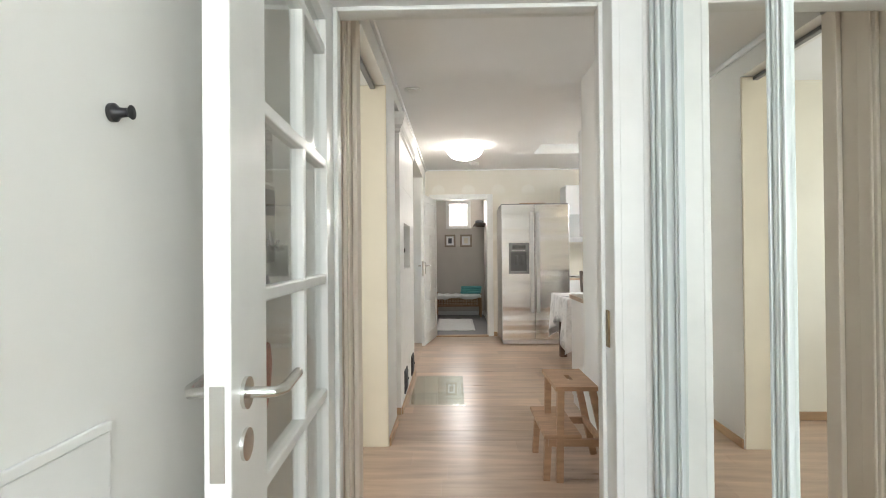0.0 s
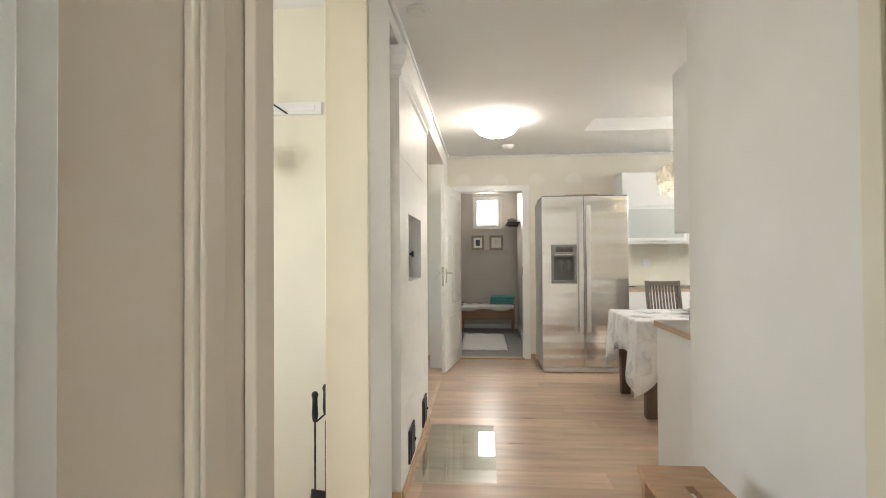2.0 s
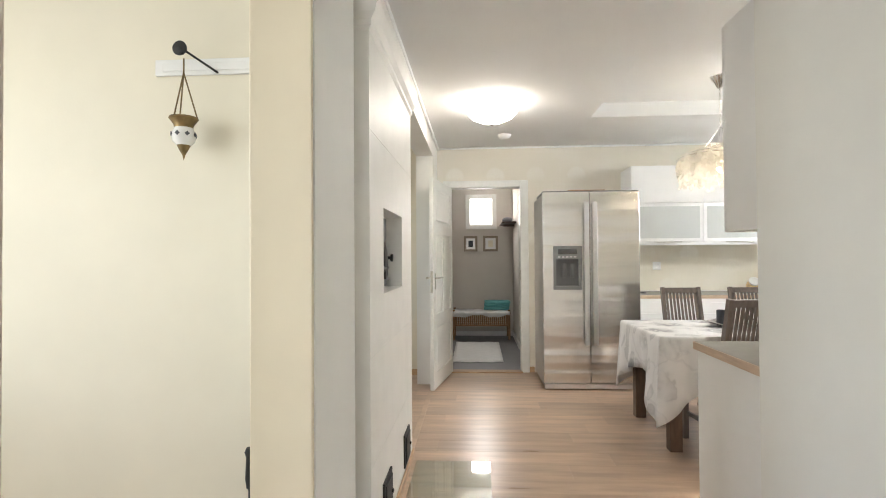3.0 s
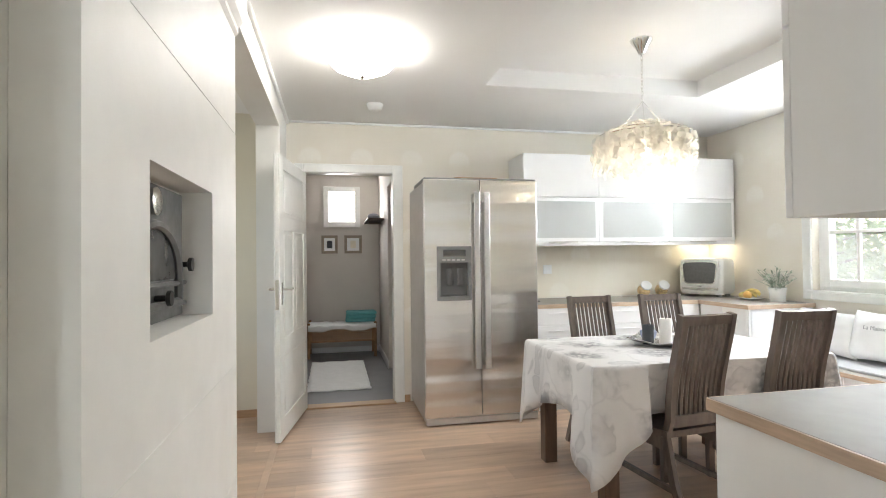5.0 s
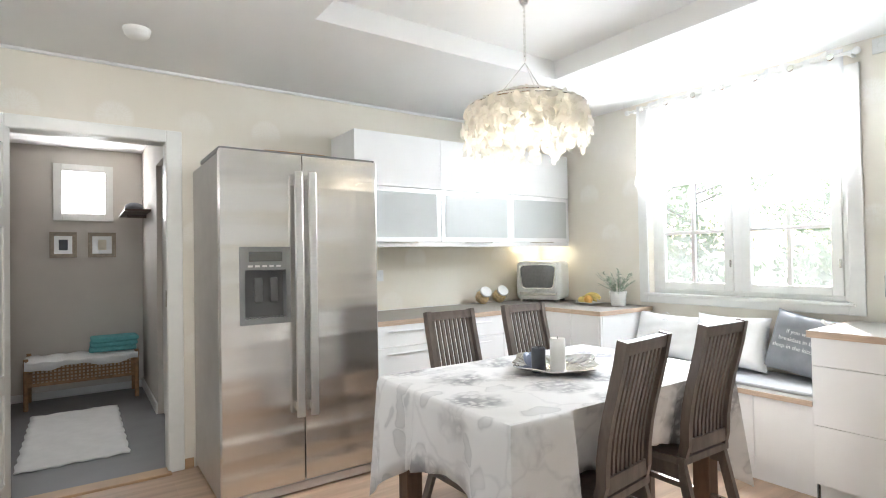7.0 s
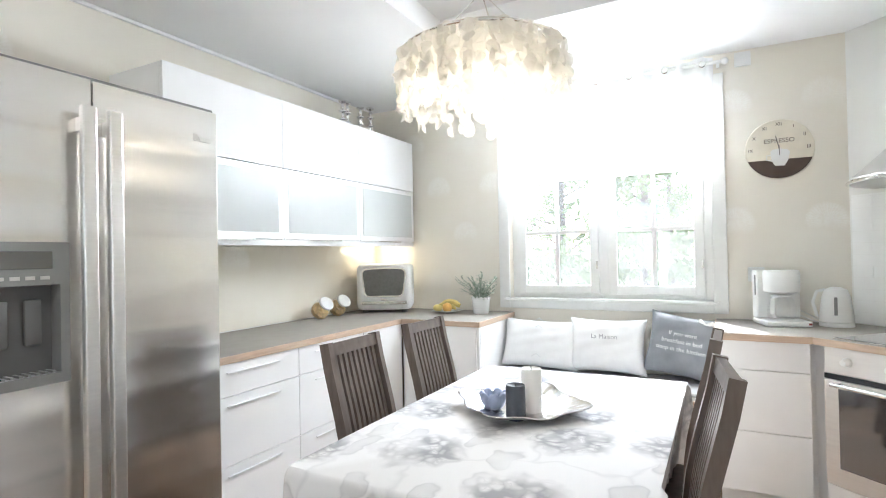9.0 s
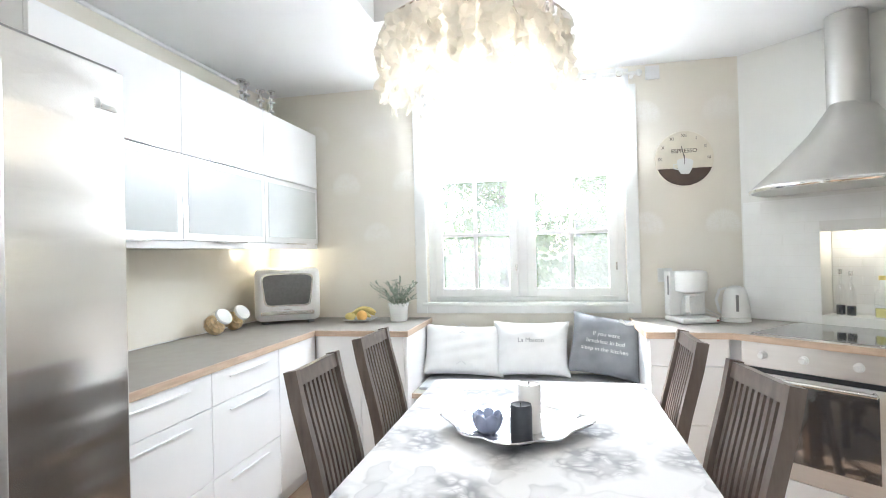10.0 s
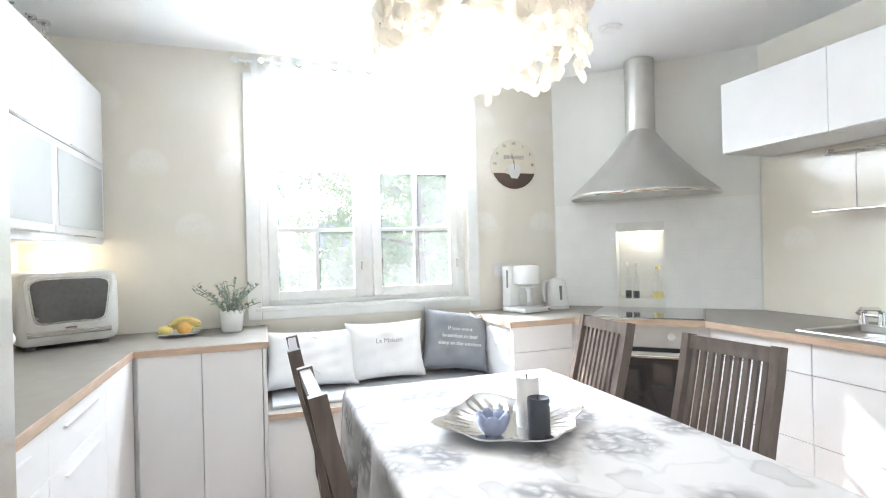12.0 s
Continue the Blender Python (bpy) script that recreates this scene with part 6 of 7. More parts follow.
part("cup_handle_print", tube(bmesh.new(), [(-0.038, -0.0172, -0.032), (-0.060, -0.0172, -0.034), (-0.060, -0.0172, -0.058), (-0.032, -0.0172, -0.066)], 0.004, 6), CERAMIC, ck)
face = Euler((radians(90), 0, 0)).to_matrix().to_4x4()
writing("lettering", "ESPRESSO", 0.034, BROWN, ck, Matrix.Translation((0, -0.0165, 0.045)) @ face)
for k, num in enumerate(("XII", "I", "II", "III", "IV", "V", "VI", "VII", "VIII", "IX", "X", "XI")):
    if 4 <= k <= 8:
        continue
    a = radians(90 - 30 * k)
    writing("numeral", num, 0.026, BROWN, ck, Matrix.Translation((0.137 * math.cos(a), -0.0165, 0.137 * math.sin(a))) @ face)
part("hour_hand", boxes((-0.002, 0.002, -0.020, -0.0185, 0.0, 0.075), bevel=0.0005), DARK, ck, smooth=False).matrix_basis = Matrix.Rotation(radians(-12), 4, "Y")
part("minute_hand", boxes((-0.0015, 0.0015, -0.022, -0.0205, -0.035, 0.02), bevel=0.0005), DARK, ck, smooth=False)


def socket(at, turn, label):
    s = thing("wall_socket", at, label, "socket", turn=turn)
    part("plate", boxes((-0.041, 0.041, -0.010, 0.0, -0.041, 0.041), bevel=0.003), WHITEPLASTIC, s, smooth=False)
    part("insert", lathe(bmesh.new(), [(0.020, 0.0095), (0.021, 0.013), (0.018, 0.013), (0.017, 0.0096)], 20, (0, 0, 0), Matrix.Rotation(radians(90), 3, "X")), WHITEPLASTIC, s)


socket((3.577, 4.985, 1.115), -90, "white wall socket behind the coffee maker")
socket((3.577, 5.025, 2.345), -90, "white wall thermostat near the ceiling")
socket((1.872, 7.589, 1.12), 0, "white socket on the glossy splashback")

# ---- worktop things ----
mw = thing("microwave_oven", (3.385, 7.365, TOP + 0.001), "white rounded retro microwave with a dark window", "microwave", turn=-62)
bm = bmesh.new()
sec = [(-0.165, 0.02), (-0.19, 0.05), (-0.195, 0.12), (-0.185, 0.30), (-0.165, 0.34), (-0.10, 0.352), (0.05, 0.345), (0.08, 0.30), (0.085, 0.05), (0.07, 0.02)]
prev = None
for x, k in ((-0.198, 0.78), (-0.195, 0.87), (-0.186, 0.94), (-0.17, 0.985), (-0.15, 1.0), (0.15, 1.0), (0.17, 0.985), (0.186, 0.94), (0.195, 0.87), (0.198, 0.78)):
    ring = [bm.verts.new((x, y * k, 0.185 + (z - 0.185) * k)) for y, z in sec]
    if prev:
        for i in range(len(sec)):
            bm.faces.new((prev[i], prev[(i + 1) % len(sec)], ring[(i + 1) % len(sec)], ring[i]))
    else:
        bm.faces.new(ring)
    prev = ring
bm.faces.new(prev)
part("body", bm, WHITEPLASTIC, mw)


def oven_window(grow, y0, y1):
    """A rounded window outline, wider at the top, as an upright slab."""
    pts = []
    for k in range(48):
        a = 2 * math.pi * k / 48
        cx, cz = math.copysign(abs(math.cos(a)) ** 0.27, math.cos(a)), math.copysign(abs(math.sin(a)) ** 0.27, math.sin(a))
        pts.append(((0.140 + grow + 0.012 * cz) * cx, 0.212 + (0.094 + grow) * cz + 0.006 * (1 - cx * cx)))
    return turned(prism(bmesh.new(), pts, y0, y1), Matrix(((1, 0, 0, 0), (0, 0, 1, 0), (0, 1, 0, 0), (0, 0, 0, 1))))


part("door_bezel", oven_window(0.022, -0.201, -0.175), WHITEPLASTIC, mw, "white rounded door bezel", smooth=False)
part("window_surround", oven_window(0.009, -0.2045, -0.190), HANDLE, mw, "silver window surround", smooth=False)
part("door_window", oven_window(0.0, -0.2065, -0.195), mat("grey_oven_window", (0.13, 0.128, 0.124), 0.14, vary=0.1, scale=60, coat=0.8), mw, "dark oven window", smooth=False)
part("badge", boxes((-0.022, 0.022, -0.203, -0.196, 0.090, 0.098), bevel=0.001), CHROME, mw, smooth=False)
part("control_strip", boxes((-0.16, 0.16, -0.200, -0.188, 0.06, 0.085), bevel=0.004), HANDLE, mw, smooth=False)
for x in (-0.14, 0.14):
    for y in (-0.13, 0.05):
        part("foot", lathe(bmesh.new(), [(0.022, 0), (0.020, 0.025)], 14, (x, y, 0)), GREYPLASTIC, mw)

pot = thing("plant_pot", (3.40, 6.61, TOP + 0.001), "white ceramic pot with a scalloped lace rim and olive plant", "plant")
part("pot", lathe(bmesh.new(), [(0.050, 0), (0.054, 0.005), (0.062, 0.105), (0.056, 0.107), (0.050, 0.07)], 28), CERAMIC, pot)
bm = bmesh.new()
for k in range(14):
    a = 2 * math.pi * k / 14
    lathe(bm, [(0.011, 0), (0.010, 0.004), (0, 0.005)], 10, (0.0605 * math.cos(a), 0.0605 * math.sin(a), 0.104), Matrix.Rotation(a, 3, "Z") @ Matrix.Rotation(radians(90), 3, "Y"))
part("lace_rim", bm, CERAMIC, pot)
part("soil", lathe(bmesh.new(), [(0.051, 0.08), (0, 0.084)], 20), BARK, pot)
rng = random.Random(11)
leaves, stems = bmesh.new(), bmesh.new()
for s in range(30):
    a, sp = rng.uniform(0, 6.28), rng.uniform(0.03, 0.185)
    h = rng.uniform(0.10, 0.215) - sp * 0.25
    pts = [Vector((0.012 * math.cos(a), 0.012 * math.sin(a), 0.07)), Vector((sp * 0.45 * math.cos(a), sp * 0.45 * math.sin(a), 0.07 + h * 0.6)), Vector((sp * math.cos(a), sp * math.sin(a), 0.07 + h))]
    tube(stems, pts, 0.0018, 4)
    for k in range(9):
        t = 0.3 + 0.7 * k / 8
        c = pts[0].lerp(pts[1], min(1, t * 2)) if t < 0.5 else pts[1].lerp(pts[2], t * 2 - 1)
        b, e = rng.uniform(0, 6.28), rng.uniform(-0.3, 0.9)
        d = Vector((math.cos(b) * math.cos(e), math.sin(b) * math.cos(e), math.sin(e)))
        sd = d.cross(Vector((0, 0, 1))).normalized() * 0.0075
        ln = rng.uniform(0.022, 0.040)
        nrm = sd.cross(d).normalized() * 0.003
        vs = [leaves.verts.new(v) for v in (c, c + d * ln * 0.35 + sd + nrm, c + d * ln, c + d * ln * 0.35 - sd + nrm)]
        leaves.faces.new((vs[0], vs[1], vs[2]))
        leaves.faces.new((vs[0], vs[2], vs[3]))
part("stems", stems, LEAF, pot)["kind"] = "stuff"
part("leaves", leaves, LEAF, pot, "narrow grey-green leaves", smooth=False)["kind"] = "stuff"

solo("fruit_plate", turned(lathe(bmesh.new(), [(0.055, 0), (0.06, 0.003), (0.125, 0.016), (0.122, 0.019), (0.055, 0.007), (0, 0.007)], 4, start=0.785), Matrix.Diagonal((0.85, 1, 1, 1))), CERAMIC, (3.36, 6.85, TOP + 0.001), "white square plate under the fruit", "plate")
for k, (dx, dy, tw) in enumerate(((0, 0.012, 0.1), (0.022, -0.012, -0.15), (-0.015, -0.02, 0.3))):
    pts = [(dx + 0.028 * math.sin(t * 3.0), dy - 0.075 + 0.15 * t, 0.028 + 0.014 * k + 0.022 * math.sin(t * 3.14)) for t in [i / 10 for i in range(11)]]
    solo("banana", turned(tube(bmesh.new(), pts, [0.006, 0.012, 0.016, 0.018, 0.018, 0.018, 0.018, 0.017, 0.013, 0.007, 0.005], 7), Matrix.Rotation(tw, 4, "Z")), BANANA, (3.36, 6.85, TOP + 0.001), "ripe yellow banana on the plate", "banana", "bananas")
solo("orange", ball(bmesh.new(), (0, 0, 0.034), 0.034), ORANGE, (3.315, 6.825, TOP + 0.008), "small orange beside the bananas", "orange")
solo("lemon", ball(bmesh.new(), (0, 0, 0.026), 0.026, (1, 1.35, 1)), BANANA, (3.345, 6.915, TOP + 0.008), "yellow lemon beside the bananas", "lemon")

for k, (x, y, fl) in enumerate(((2.78, 7.47, True), (2.97, 7.48, True))):
    j = thing("storage_jar", (x, y, TOP + 0.068), "tilted glass storage jar of dry food with a white lid", "jar", "tilted glass jars")
    j.matrix_basis = pose(x, y, TOP + 0.068, 55, 0, -12)
    part("glass_jar", lathe(bmesh.new(), [(0, -0.060), (0.036, -0.060), (0.052, -0.054), (0.060, -0.040), (0.063, 0.0), (0.060, 0.030), (0.048, 0.046), (0.042, 0.052), (0.042, 0.060)], 28), CLEAR, j)
    part("contents", lathe(bmesh.new(), [(0, -0.056), (0.034, -0.056), (0.048, -0.050), (0.056, -0.038), (0.058, -0.012), (0.040, 0.002 + 0.006 * k), (0.018, -0.004), (0, 0.004)], 11), PASTA, j, "dry pasta")
    part("lid", lathe(bmesh.new(), [(0.043, 0.056), (0.049, 0.058), (0.050, 0.066), (0.046, 0.072), (0.038, 0.072), (0.034, 0.069), (0, 0.069)], 28), CERAMIC, j, "round white lid")

cm = thing("coffee_maker", (3.40, 4.885, TOP + 0.001), "white drip coffee maker with a glass jug", "coffee maker", turn=-75)
part("base", boxes((-0.105, 0.105, -0.11, 0.10, 0, 0.028), bevel=0.008), WHITEPLASTIC, cm, smooth=False)
part("column", boxes((-0.105, 0.105, 0.03, 0.10, 0.029, 0.285), bevel=0.008), WHITEPLASTIC, cm, smooth=False)
part("filter_housing", lathe(bmesh.new(), [(0.06, 0.165), (0.083, 0.175), (0.085, 0.275), (0.078, 0.285), (0, 0.285)], 28, (0.0, -0.01, 0)), WHITEPLASTIC, cm)
jug = part("glass_jug", lathe(bmesh.new(), [(0.055, 0.031), (0.064, 0.04), (0.066, 0.10), (0.050, 0.145), (0.046, 0.15)], 24, (-0.01, -0.035, 0)), CLEAR, cm)
part("jug_lid", lathe(bmesh.new(), [(0.048, 0.15), (0.046, 0.158), (0, 0.161)], 20, (-0.01, -0.035, 0)), WHITEPLASTIC, cm)
part("jug_handle", ribbon(bmesh.new(), [(-0.05, -0.075, 0.145), (-0.075, -0.11, 0.14), (-0.078, -0.115, 0.07), (-0.058, -0.085, 0.05)], 0.010, 0.012, (0.7, -0.7, 0)), WHITEPLASTIC, cm)
part("water_gauge", boxes((-0.107, -0.1045, 0.04, 0.055, 0.15, 0.26)), GREYPLASTIC, cm, smooth=False)
part("switch", boxes((0.085, 0.10, -0.112, -0.107, 0.010, 0.02)), RED, cm, smooth=False)
kt = thing("electric_kettle", (3.42, 4.645, TOP + 0.001), "white electric kettle on its base", "kettle", turn=-100)
part("power_base", lathe(bmesh.new(), [(0.075, 0), (0.075, 0.018), (0.068, 0.022)], 28), WHITEPLASTIC, kt)
part("jug", lathe(bmesh.new(), [(0.072, 0.023), (0.074, 0.04), (0.060, 0.15), (0.048, 0.185), (0.02, 0.198), (0, 0.199)], 28), WHITEPLASTIC, kt)
part("handle", ribbon(bmesh.new(), [(-0.045, 0, 0.185), (-0.08, 0, 0.175), (-0.098, 0, 0.12), (-0.082, 0, 0.05), (-0.068, 0, 0.045)], 0.011, 0.014, (0, 1, 0)), WHITEPLASTIC, kt)
part("water_window", boxes((-0.007, 0.007, -0.0735, -0.056, 0.06, 0.15), bevel=0.002), GREYPLASTIC, kt, smooth=False)
solo("power_cord", tube(bmesh.new(), [(3.46, 4.80, 0.905), (3.45, 4.755, 0.885), (3.47, 4.72, 0.868), (3.51, 4.70, 0.875), (3.55, 4.80, 0.93), (3.568, 4.985, 1.10)], 0.003, 6), WHITEPLASTIC, (0, 0, 0), "white power cord behind the coffee maker", "cord")
solo("corkscrew", tube(bmesh.new(), [(0.035 * math.cos(a), 0.035 * math.sin(a), 0.008) for a in [6.28 * k / 16 for k in range(17)]], 0.005, 6), DARK, (1.60, 7.20, TOP + 0.001), "black ring-shaped tool lying on the worktop", "tool")

# ---- table things ----
tray = thing("silver_tray", (1.825, 5.77, 0.7265), "wavy-edged silver serving tray", "tray")
bm = bmesh.new()
prev = None
NS = 144
for k, (r, z) in enumerate(((0.02, 0.006), (0.12, 0.006), (0.155, 0.009), (0.20, 0.018), (0.228, 0.026), (0.236, 0.030), (0.240, 0.033), (0.236, 0.036), (0.228, 0.032), (0.215, 0.027), (0.20, 0.023), (0.175, 0.017), (0.15, 0.013), (0.12, 0.010), (0.02, 0.010))):
    ring = []
    for i in range(NS):
        a = 2 * math.pi * i / NS
        f = 1 + (0.10 * math.cos(4 * a) + 0.05 * math.cos(8 * a + 0.4)) * min(1, max(0, (r - 0.1) / 0.13))
        ripple = 0.0028 * math.cos(30 * a) * max(0, math.sin(math.pi * min(1, max(0, (r - 0.13) / 0.10)))) if k > 5 else 0
        ring.append(bm.verts.new((0.87 * r * f * math.cos(a), 0.87 * r * f * math.sin(a), z + ripple + 0.008 * math.cos(4 * a) * max(0, (r - 0.15) / 0.09))))
    if prev:
        for i in range(NS):
            bm.faces.new((prev[i], prev[(i + 1) % NS], ring[(i + 1) % NS], ring[i]))
    else:
        bm.faces.new(ring)
    prev = ring
bm.faces.new(prev)
part("dish", bm, SILVER, tray)


def candle(at, r, h, material, label):
    c = thing("pillar_candle", at, label, "candle")
    part("wax", lathe(bmesh.new(), [(r * 0.97, 0), (r, 0.004), (r, h - 0.006), (r * 0.94, h), (r * 0.8, h - 0.004), (0, h - 0.008)], 24), material, c)
    part("wick", tube(bmesh.new(), [(0, 0, h - 0.01), (0.001, 0.001, h + 0.006)], 0.0015, 5), DARK, c)


candle((1.695, 5.745, 0.737), 0.031, 0.108, SLATE, "dark slate-grey pillar candle on the tray")
candle((1.795, 5.725, 0.737), 0.034, 0.142, WAX, "white pillar candle on the tray")
tl = thing("flower_candle_holder", (1.765, 5.85, 0.737), "blue-grey flower-shaped candle holder", "candle holder")
for k in range(7):
    a = 2 * math.pi * k / 7
    part("petal", turned(ball(bmesh.new(), (0, 0, 0), 1, (0.012, 0.024, 0.032), 10), Matrix.Translation((0.032 * math.cos(a), 0.032 * math.sin(a), 0.032)) @ Matrix.Rotation(a, 4, "Z") @ Matrix.Rotation(0.35, 4, "Y")), BLUEWAX, tl)
part("cup", lathe(bmesh.new(), [(0.022, 0.0), (0.024, 0.03), (0, 0.032)], 18), BLUEWAX, tl)

# candlesticks on top of the wall cabinets
for x, y, h in ((2.92, 7.38, 0.20), (3.01, 7.41, 0.215), (3.09, 7.36, 0.19), (3.18, 7.34, 0.205)):
    c = thing("candlestick", (x, y, 2.108), "turned silver candlestick on the wall cabinet", "candlestick", "silver candlesticks")
    part("foot", lathe(bmesh.new(), [(0.034, 0), (0.034, 0.006), (0.012, 0.018)], 18), SILVER, c)
    part("stem", lathe(bmesh.new(), [(0.008, 0.018), (0.009, h * 0.34), (0.024, h * 0.36), (0.024, h * 0.39), (0.008, h * 0.42), (0.013, h * 0.50), (0.007, h * 0.60), (0.027, h * 0.63), (0.027, h * 0.66), (0.008, h * 0.70), (0.014, h * 0.78), (0.008, h * 0.90), (0.026, h * 0.95), (0.026, h), (0, h)], 16), SILVER, c)

# ---- sink, tap, rail ----
sink = thing("steel_sink", (1.83, 4.03, TOP), "inset steel sink with a rim", "sink")
bm = bmesh.new()
prev = None
for hx, hy, z in ((0.29, 0.20, 0.001), (0.288, 0.198, 0.005), (0.262, 0.172, 0.005), (0.257, 0.167, 0.001), (0.255, 0.165, -0.022), (0.245, 0.155, -0.0275)):
    ring = [bm.verts.new((hx * cx, hy * cy, z)) for cx, cy in ((-1, -1), (1, -1), (1, 1), (-1, 1))]
    if prev:
        for i in range(4):
            bm.faces.new((prev[i], prev[(i + 1) % 4], ring[(i + 1) % 4], ring[i]))
    prev = ring
bm.faces.new(prev)
part("basin", bm, mat("sink_steel", (0.50, 0.49, 0.47), 0.32, 1.0, vary=0.06, scale=20), sink, smooth=False)
tap = thing("kitchen_tap", (2.04, 3.785, TOP + 0.001), "chrome mixer tap behind the sink", "tap")
part("tap_body", lathe(bmesh.new(), [(0.024, 0), (0.022, 0.01), (0.017, 0.05), (0.016, 0.06)], 18), CHROME, tap)
part("spout", tube(bmesh.new(), [(0, 0, 0.05), (0, 0.03, 0.075), (0, 0.14, 0.085), (0, 0.165, 0.065)], 0.010, 10), CHROME, tap)
part("second_pillar", lathe(bmesh.new(), [(0.022, 0), (0.020, 0.01), (0.015, 0.05), (0.019, 0.055), (0.019, 0.068), (0, 0.07)], 18, (0.085, 0, 0)), CHROME, tap)
part("cross_bar", tube(bmesh.new(), [(0, 0, 0.04), (0.085, 0, 0.04)], 0.008, 8), CHROME, tap)
part("lever", tube(bmesh.new(), [(0.0, 0, 0.06), (0.05, 0.0, 0.075)], 0.006, 8), CHROME, tap)
rail = thing("utensil_rail", (2.02, 3.74, 1.685), "steel utensil rail with a hanging rack", "rail")
part("bar", tube(bmesh.new(), [(-0.55, 0, 0), (0.29, 0, 0)], 0.007, 8), HANDLE, rail)
for x in (-0.5, 0.28):
    part("bracket", tube(bmesh.new(), [(x, -0.042, 0.022), (x, 0, 0.022), (x, 0, 0)], 0.006, 8), HANDLE, rail)
for x in (-0.05, 0.14):
    part("rack_wire", tube(bmesh.new(), [(x, 0.005, 0.0), (x, 0.01, -0.10), (x, 0.01, -0.285)], 0.003, 6), HANDLE, rail)
part("rack_shelf", boxes((-0.25, 0.285, -0.02, 0.11, -0.292, -0.284), bevel=0.002), HANDLE, rail, smooth=False)
# ---- outdoors, seen through the kitchen window ----
gm = bmesh.new()
box(gm, 3.81, 400, -300, 320, -0.62, -0.5)
structure("ground", gm, GRASS, "sunlit lawn outside the window", category="ground")
structure("pavement", boxes((3.82, 13.5, -12, 24, -0.499, -0.485)), YARD, "pale gravel yard outside the window", category="yard")


def tree(at, h, spread, seed, label):
    rng = random.Random(seed)
    t = thing("garden_tree", at, label, "tree")
    trunk = tube(bmesh.new(), [(0, 0, -0.05), (0.05, 0.02, h * 0.35), (-0.04, 0.05, h * 0.7), (0, 0, h * 0.95)], [0.16, 0.12, 0.07, 0.02], 9)
    limbs = []
    for k in range(16):
        z = h * (0.18 + 0.72 * k / 16)
        a, ln = rng.uniform(0, 6.28), spread * (1.15 - 0.75 * k / 16) * rng.uniform(0.7, 1.1)
        e = Vector((math.cos(a) * ln, math.sin(a) * ln, z + ln * rng.uniform(0.05, 0.4)))
        tube(trunk, [(0, 0, z), (e.x * 0.5, e.y * 0.5, z + (e.z - z) * 0.6), e], [0.045, 0.03, 0.01], 5)
        limbs.append((Vector((0, 0, z)), e))
    part("trunk", trunk, BARK, t)
    verts, faces = [], []
    for b, e in limbs:
        for _ in range(260):
            c = b.lerp(e, rng.uniform(0.3, 1.08)) + Vector((rng.gauss(0, 0.28), rng.gauss(0, 0.28), rng.gauss(0, 0.22)))
            d = Vector((rng.gauss(0, 1), rng.gauss(0, 1), rng.gauss(0, 1))).normalized()
            s = d.orthogonal().normalized()
            ln, w = rng.uniform(0.10, 0.20), rng.uniform(0.04, 0.075)
            n = len(verts)
            verts += [c, c + d * ln * 0.5 + s * w, c + d * ln, c + d * ln * 0.5 - s * w]
            faces.append((n, n + 1, n + 2, n + 3))
    me = bpy.data.meshes.new("crown")
    me.from_pydata([tuple(v) for v in verts], [], faces)
    me.materials.append(FOLIAGE)
    cr = new("crown", me)
    cr.parent = t
    cr["kind"] = "stuff"


for k, (x, y, h, s) in enumerate(((10.2, 13.2, 6.5, 1.9), (14.5, 16.5, 7.5, 2.2), (11.5, 3.2, 6.0, 1.7), (17.5, 7.2, 8.0, 2.2), (16, 1.2, 7.5, 2.1), (14.0, -2.5, 7.0, 2.0), (8.6, 17.0, 7.0, 2.0), (22, 11, 9, 2.8), (21, 3, 9, 2.6), (9.2, 0.4, 4.2, 1.3), (20, 15.5, 9, 2.8), (24, 7, 9, 2.8), (17, 21, 9, 2.8), (23, 19, 9, 2.8), (12.5, 22, 8, 2.5))):
    tree((x, y, -0.5), h, s, 20 + k, "leafy garden tree in bright sun")
shed = thing("garden_shed", (18.5, 3.4, -0.5), "small white garden building with a dark roof", "shed")
part("wall", boxes((-1.0, 1.0, -1.3, 1.3, 0, 2.0)), PAINT, shed, smooth=False)
part("roof", turned(prism(bmesh.new(), [(-1.3, 1.95), (1.3, 1.95), (0, 2.8)], -1.5, 1.5), Matrix(((1, 0, 0, 0), (0, 0, 1, 0), (0, 1, 0, 0), (0, 0, 0, 1)))), GREYPLASTIC, shed, smooth=False)
part("window", boxes((-1.02, -1.0, -0.9, -0.2, 0.9, 1.6)), SCREEN, shed, smooth=False)
part("door", boxes((-1.02, -1.0, 0.2, 1.0, 0.05, 1.85)), GREYPLASTIC, shed, smooth=False)


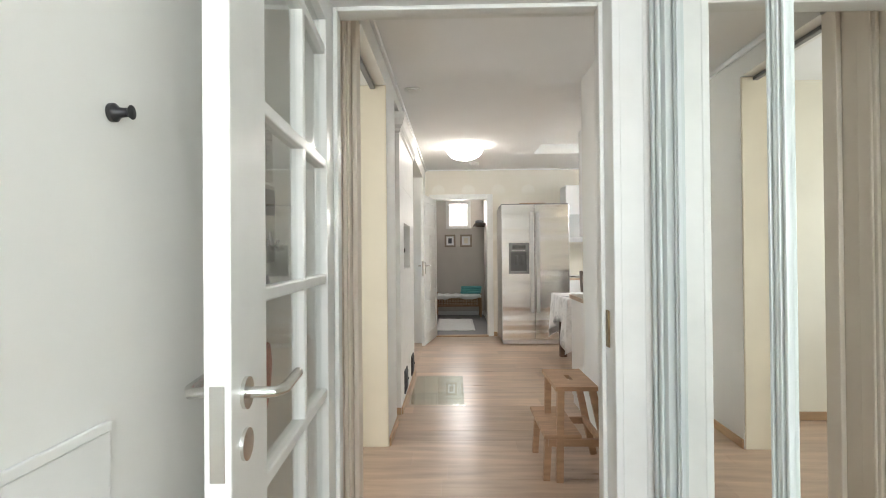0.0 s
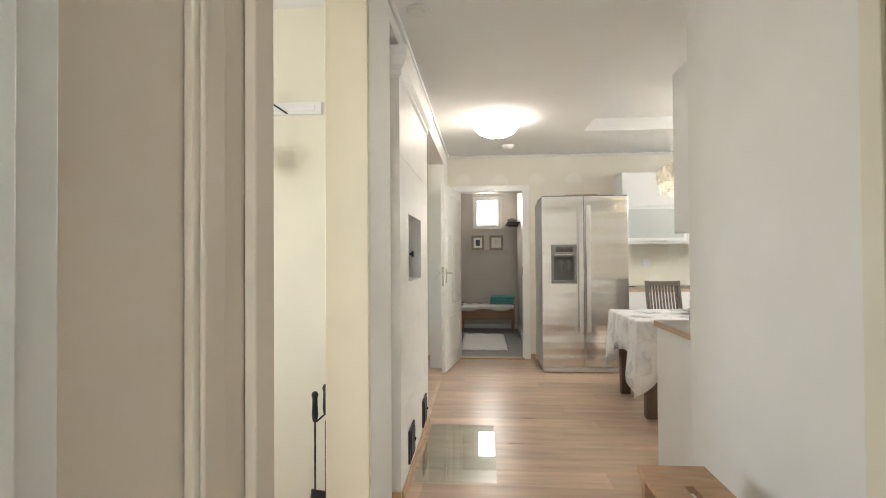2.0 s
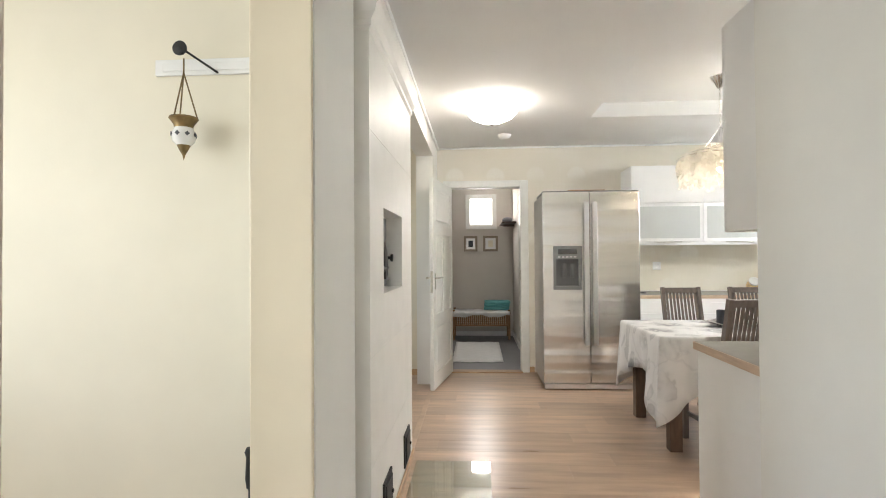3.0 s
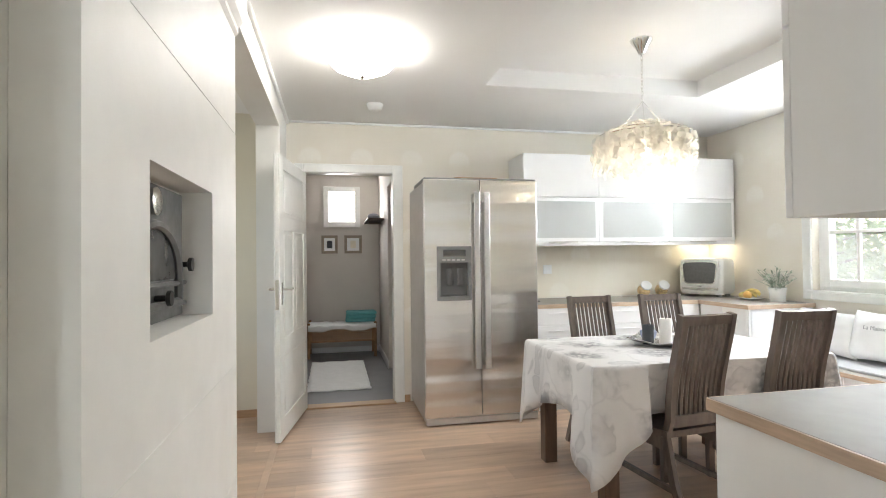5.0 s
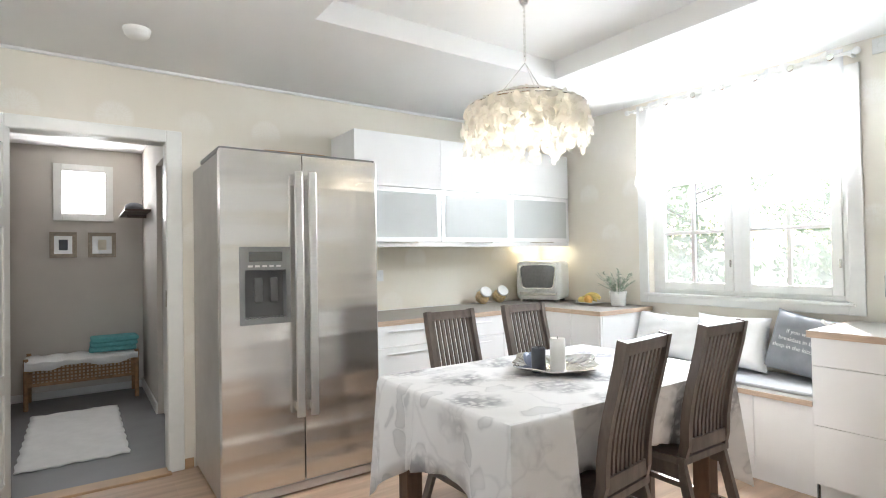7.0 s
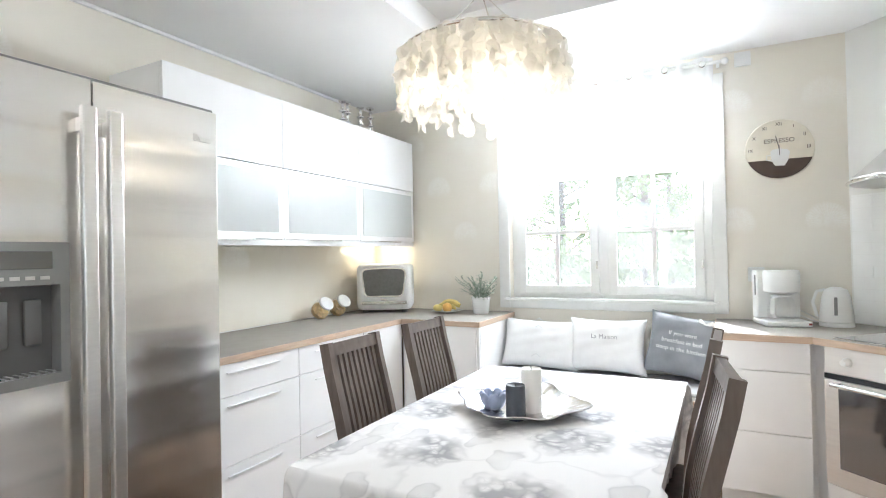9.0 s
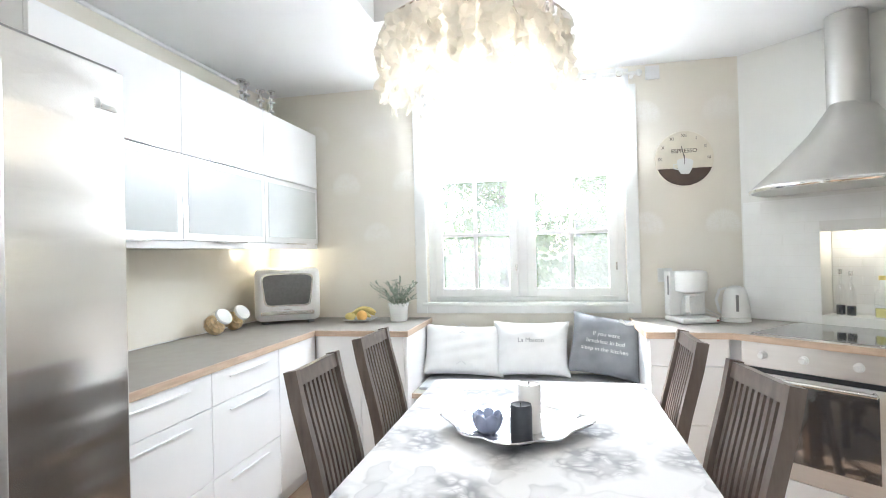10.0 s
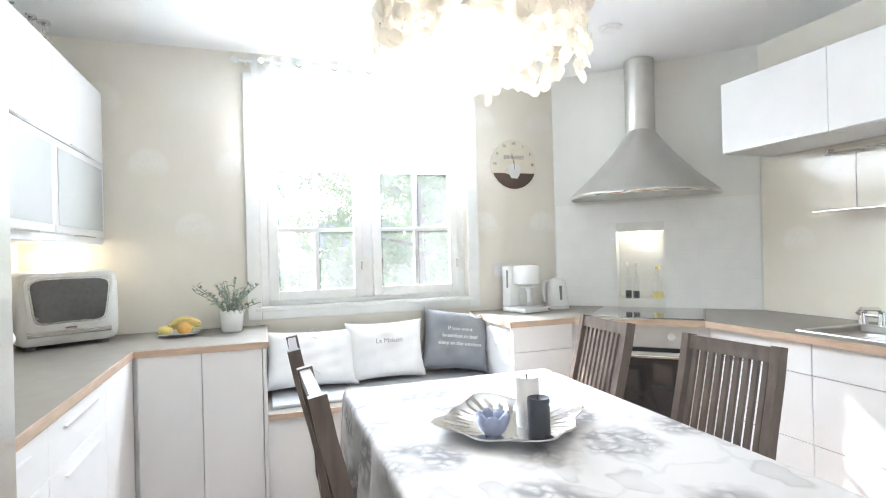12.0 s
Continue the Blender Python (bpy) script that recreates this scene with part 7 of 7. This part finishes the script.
def shrub(at, r, h, seed):
    rng = random.Random(seed)
    verts, faces = [], []
    for _ in range(900):
        a, e, q = rng.uniform(0, 6.28), rng.uniform(0, 1.45), rng.uniform(0.75, 1.05)
        lump = 1 + 0.22 * math.sin(3 * a + seed) + 0.15 * math.sin(5 * e + 2 * a)
        c = Vector((math.cos(a) * math.cos(e) * r * q * lump, math.sin(a) * math.cos(e) * r * q * lump, math.sin(e) * h * q * lump))
        d = Vector((rng.gauss(0, 1), rng.gauss(0, 1), rng.gauss(0, 1))).normalized()
        sd = d.orthogonal().normalized()
        ln, w, n = rng.uniform(0.14, 0.30), rng.uniform(0.05, 0.11), len(verts)
        verts += [c, c + d * ln * 0.5 + sd * w, c + d * ln, c + d * ln * 0.5 - sd * w]
        faces.append((n, n + 1, n + 2, n + 3))
    t = thing("garden_shrub", at, "leafy green garden shrub at the yard's edge", "shrub", "shrubs along the yard")
    me = bpy.data.meshes.new("foliage")
    me.from_pydata([tuple(v) for v in verts], [], faces)
    me.materials.append(FOLIAGE)
    fo = new("foliage", me)
    fo.parent = t
    fo["kind"] = "stuff"
    part("stem", tube(bmesh.new(), [(0, 0, -0.02), (0.05, 0, h * 0.6)], [0.05, 0.02], 6), BARK, t)


for k in range(13):
    shrub((14.0 + 1.6 * math.sin(k * 2.3), -5 + 2.4 * k, -0.5), 1.55 + 0.3 * math.sin(k * 1.7), 2.1 + 0.5 * math.sin(k * 2.9), 60 + k)
# ---- floor planks, laid across the corridor ----
rng = random.Random(7)
plank_floor = tagged(new("floor"), "oak laminate planks with a satin sheen", "floor", kind="structure")
row, w = 0, 0.192
y = -2.0
while y < 7.60:
    x = -2.3 - rng.random() * 1.1
    while x < 3.55:
        x0, x1 = max(x, -2.38), min(x + 1.19, 3.57)
        y1 = min(y + w, 7.62)
        visible = not (x0 > 1.0 and y1 < 3.6) and not (x1 < -0.9 and y1 < 1.7)
        if visible and x1 - x0 > 0.05:
            bm = bmesh.new()
            c = 0.0007
            lo = [bm.verts.new(v) for v in ((x0, y, -0.012), (x1, y, -0.012), (x1, y1, -0.012), (x0, y1, -0.012))]
            hi = [bm.verts.new(v) for v in ((x0, y, -c), (x1, y, -c), (x1, y1, -c), (x0, y1, -c))]
            top = [bm.verts.new(v) for v in ((x0 + c, y + c, 0), (x1 - c, y + c, 0), (x1 - c, y1 - c, 0), (x0 + c, y1 - c, 0))]
            for a, b in ((lo, hi), (hi, top)):
                for i in range(4):
                    bm.faces.new((a[i], a[(i + 1) % 4], b[(i + 1) % 4], b[i]))
            bm.faces.new(top)
            part("plank", bm, LAMINATE, plank_floor, smooth=False)
        x += 1.19
    y += w
    row += 1
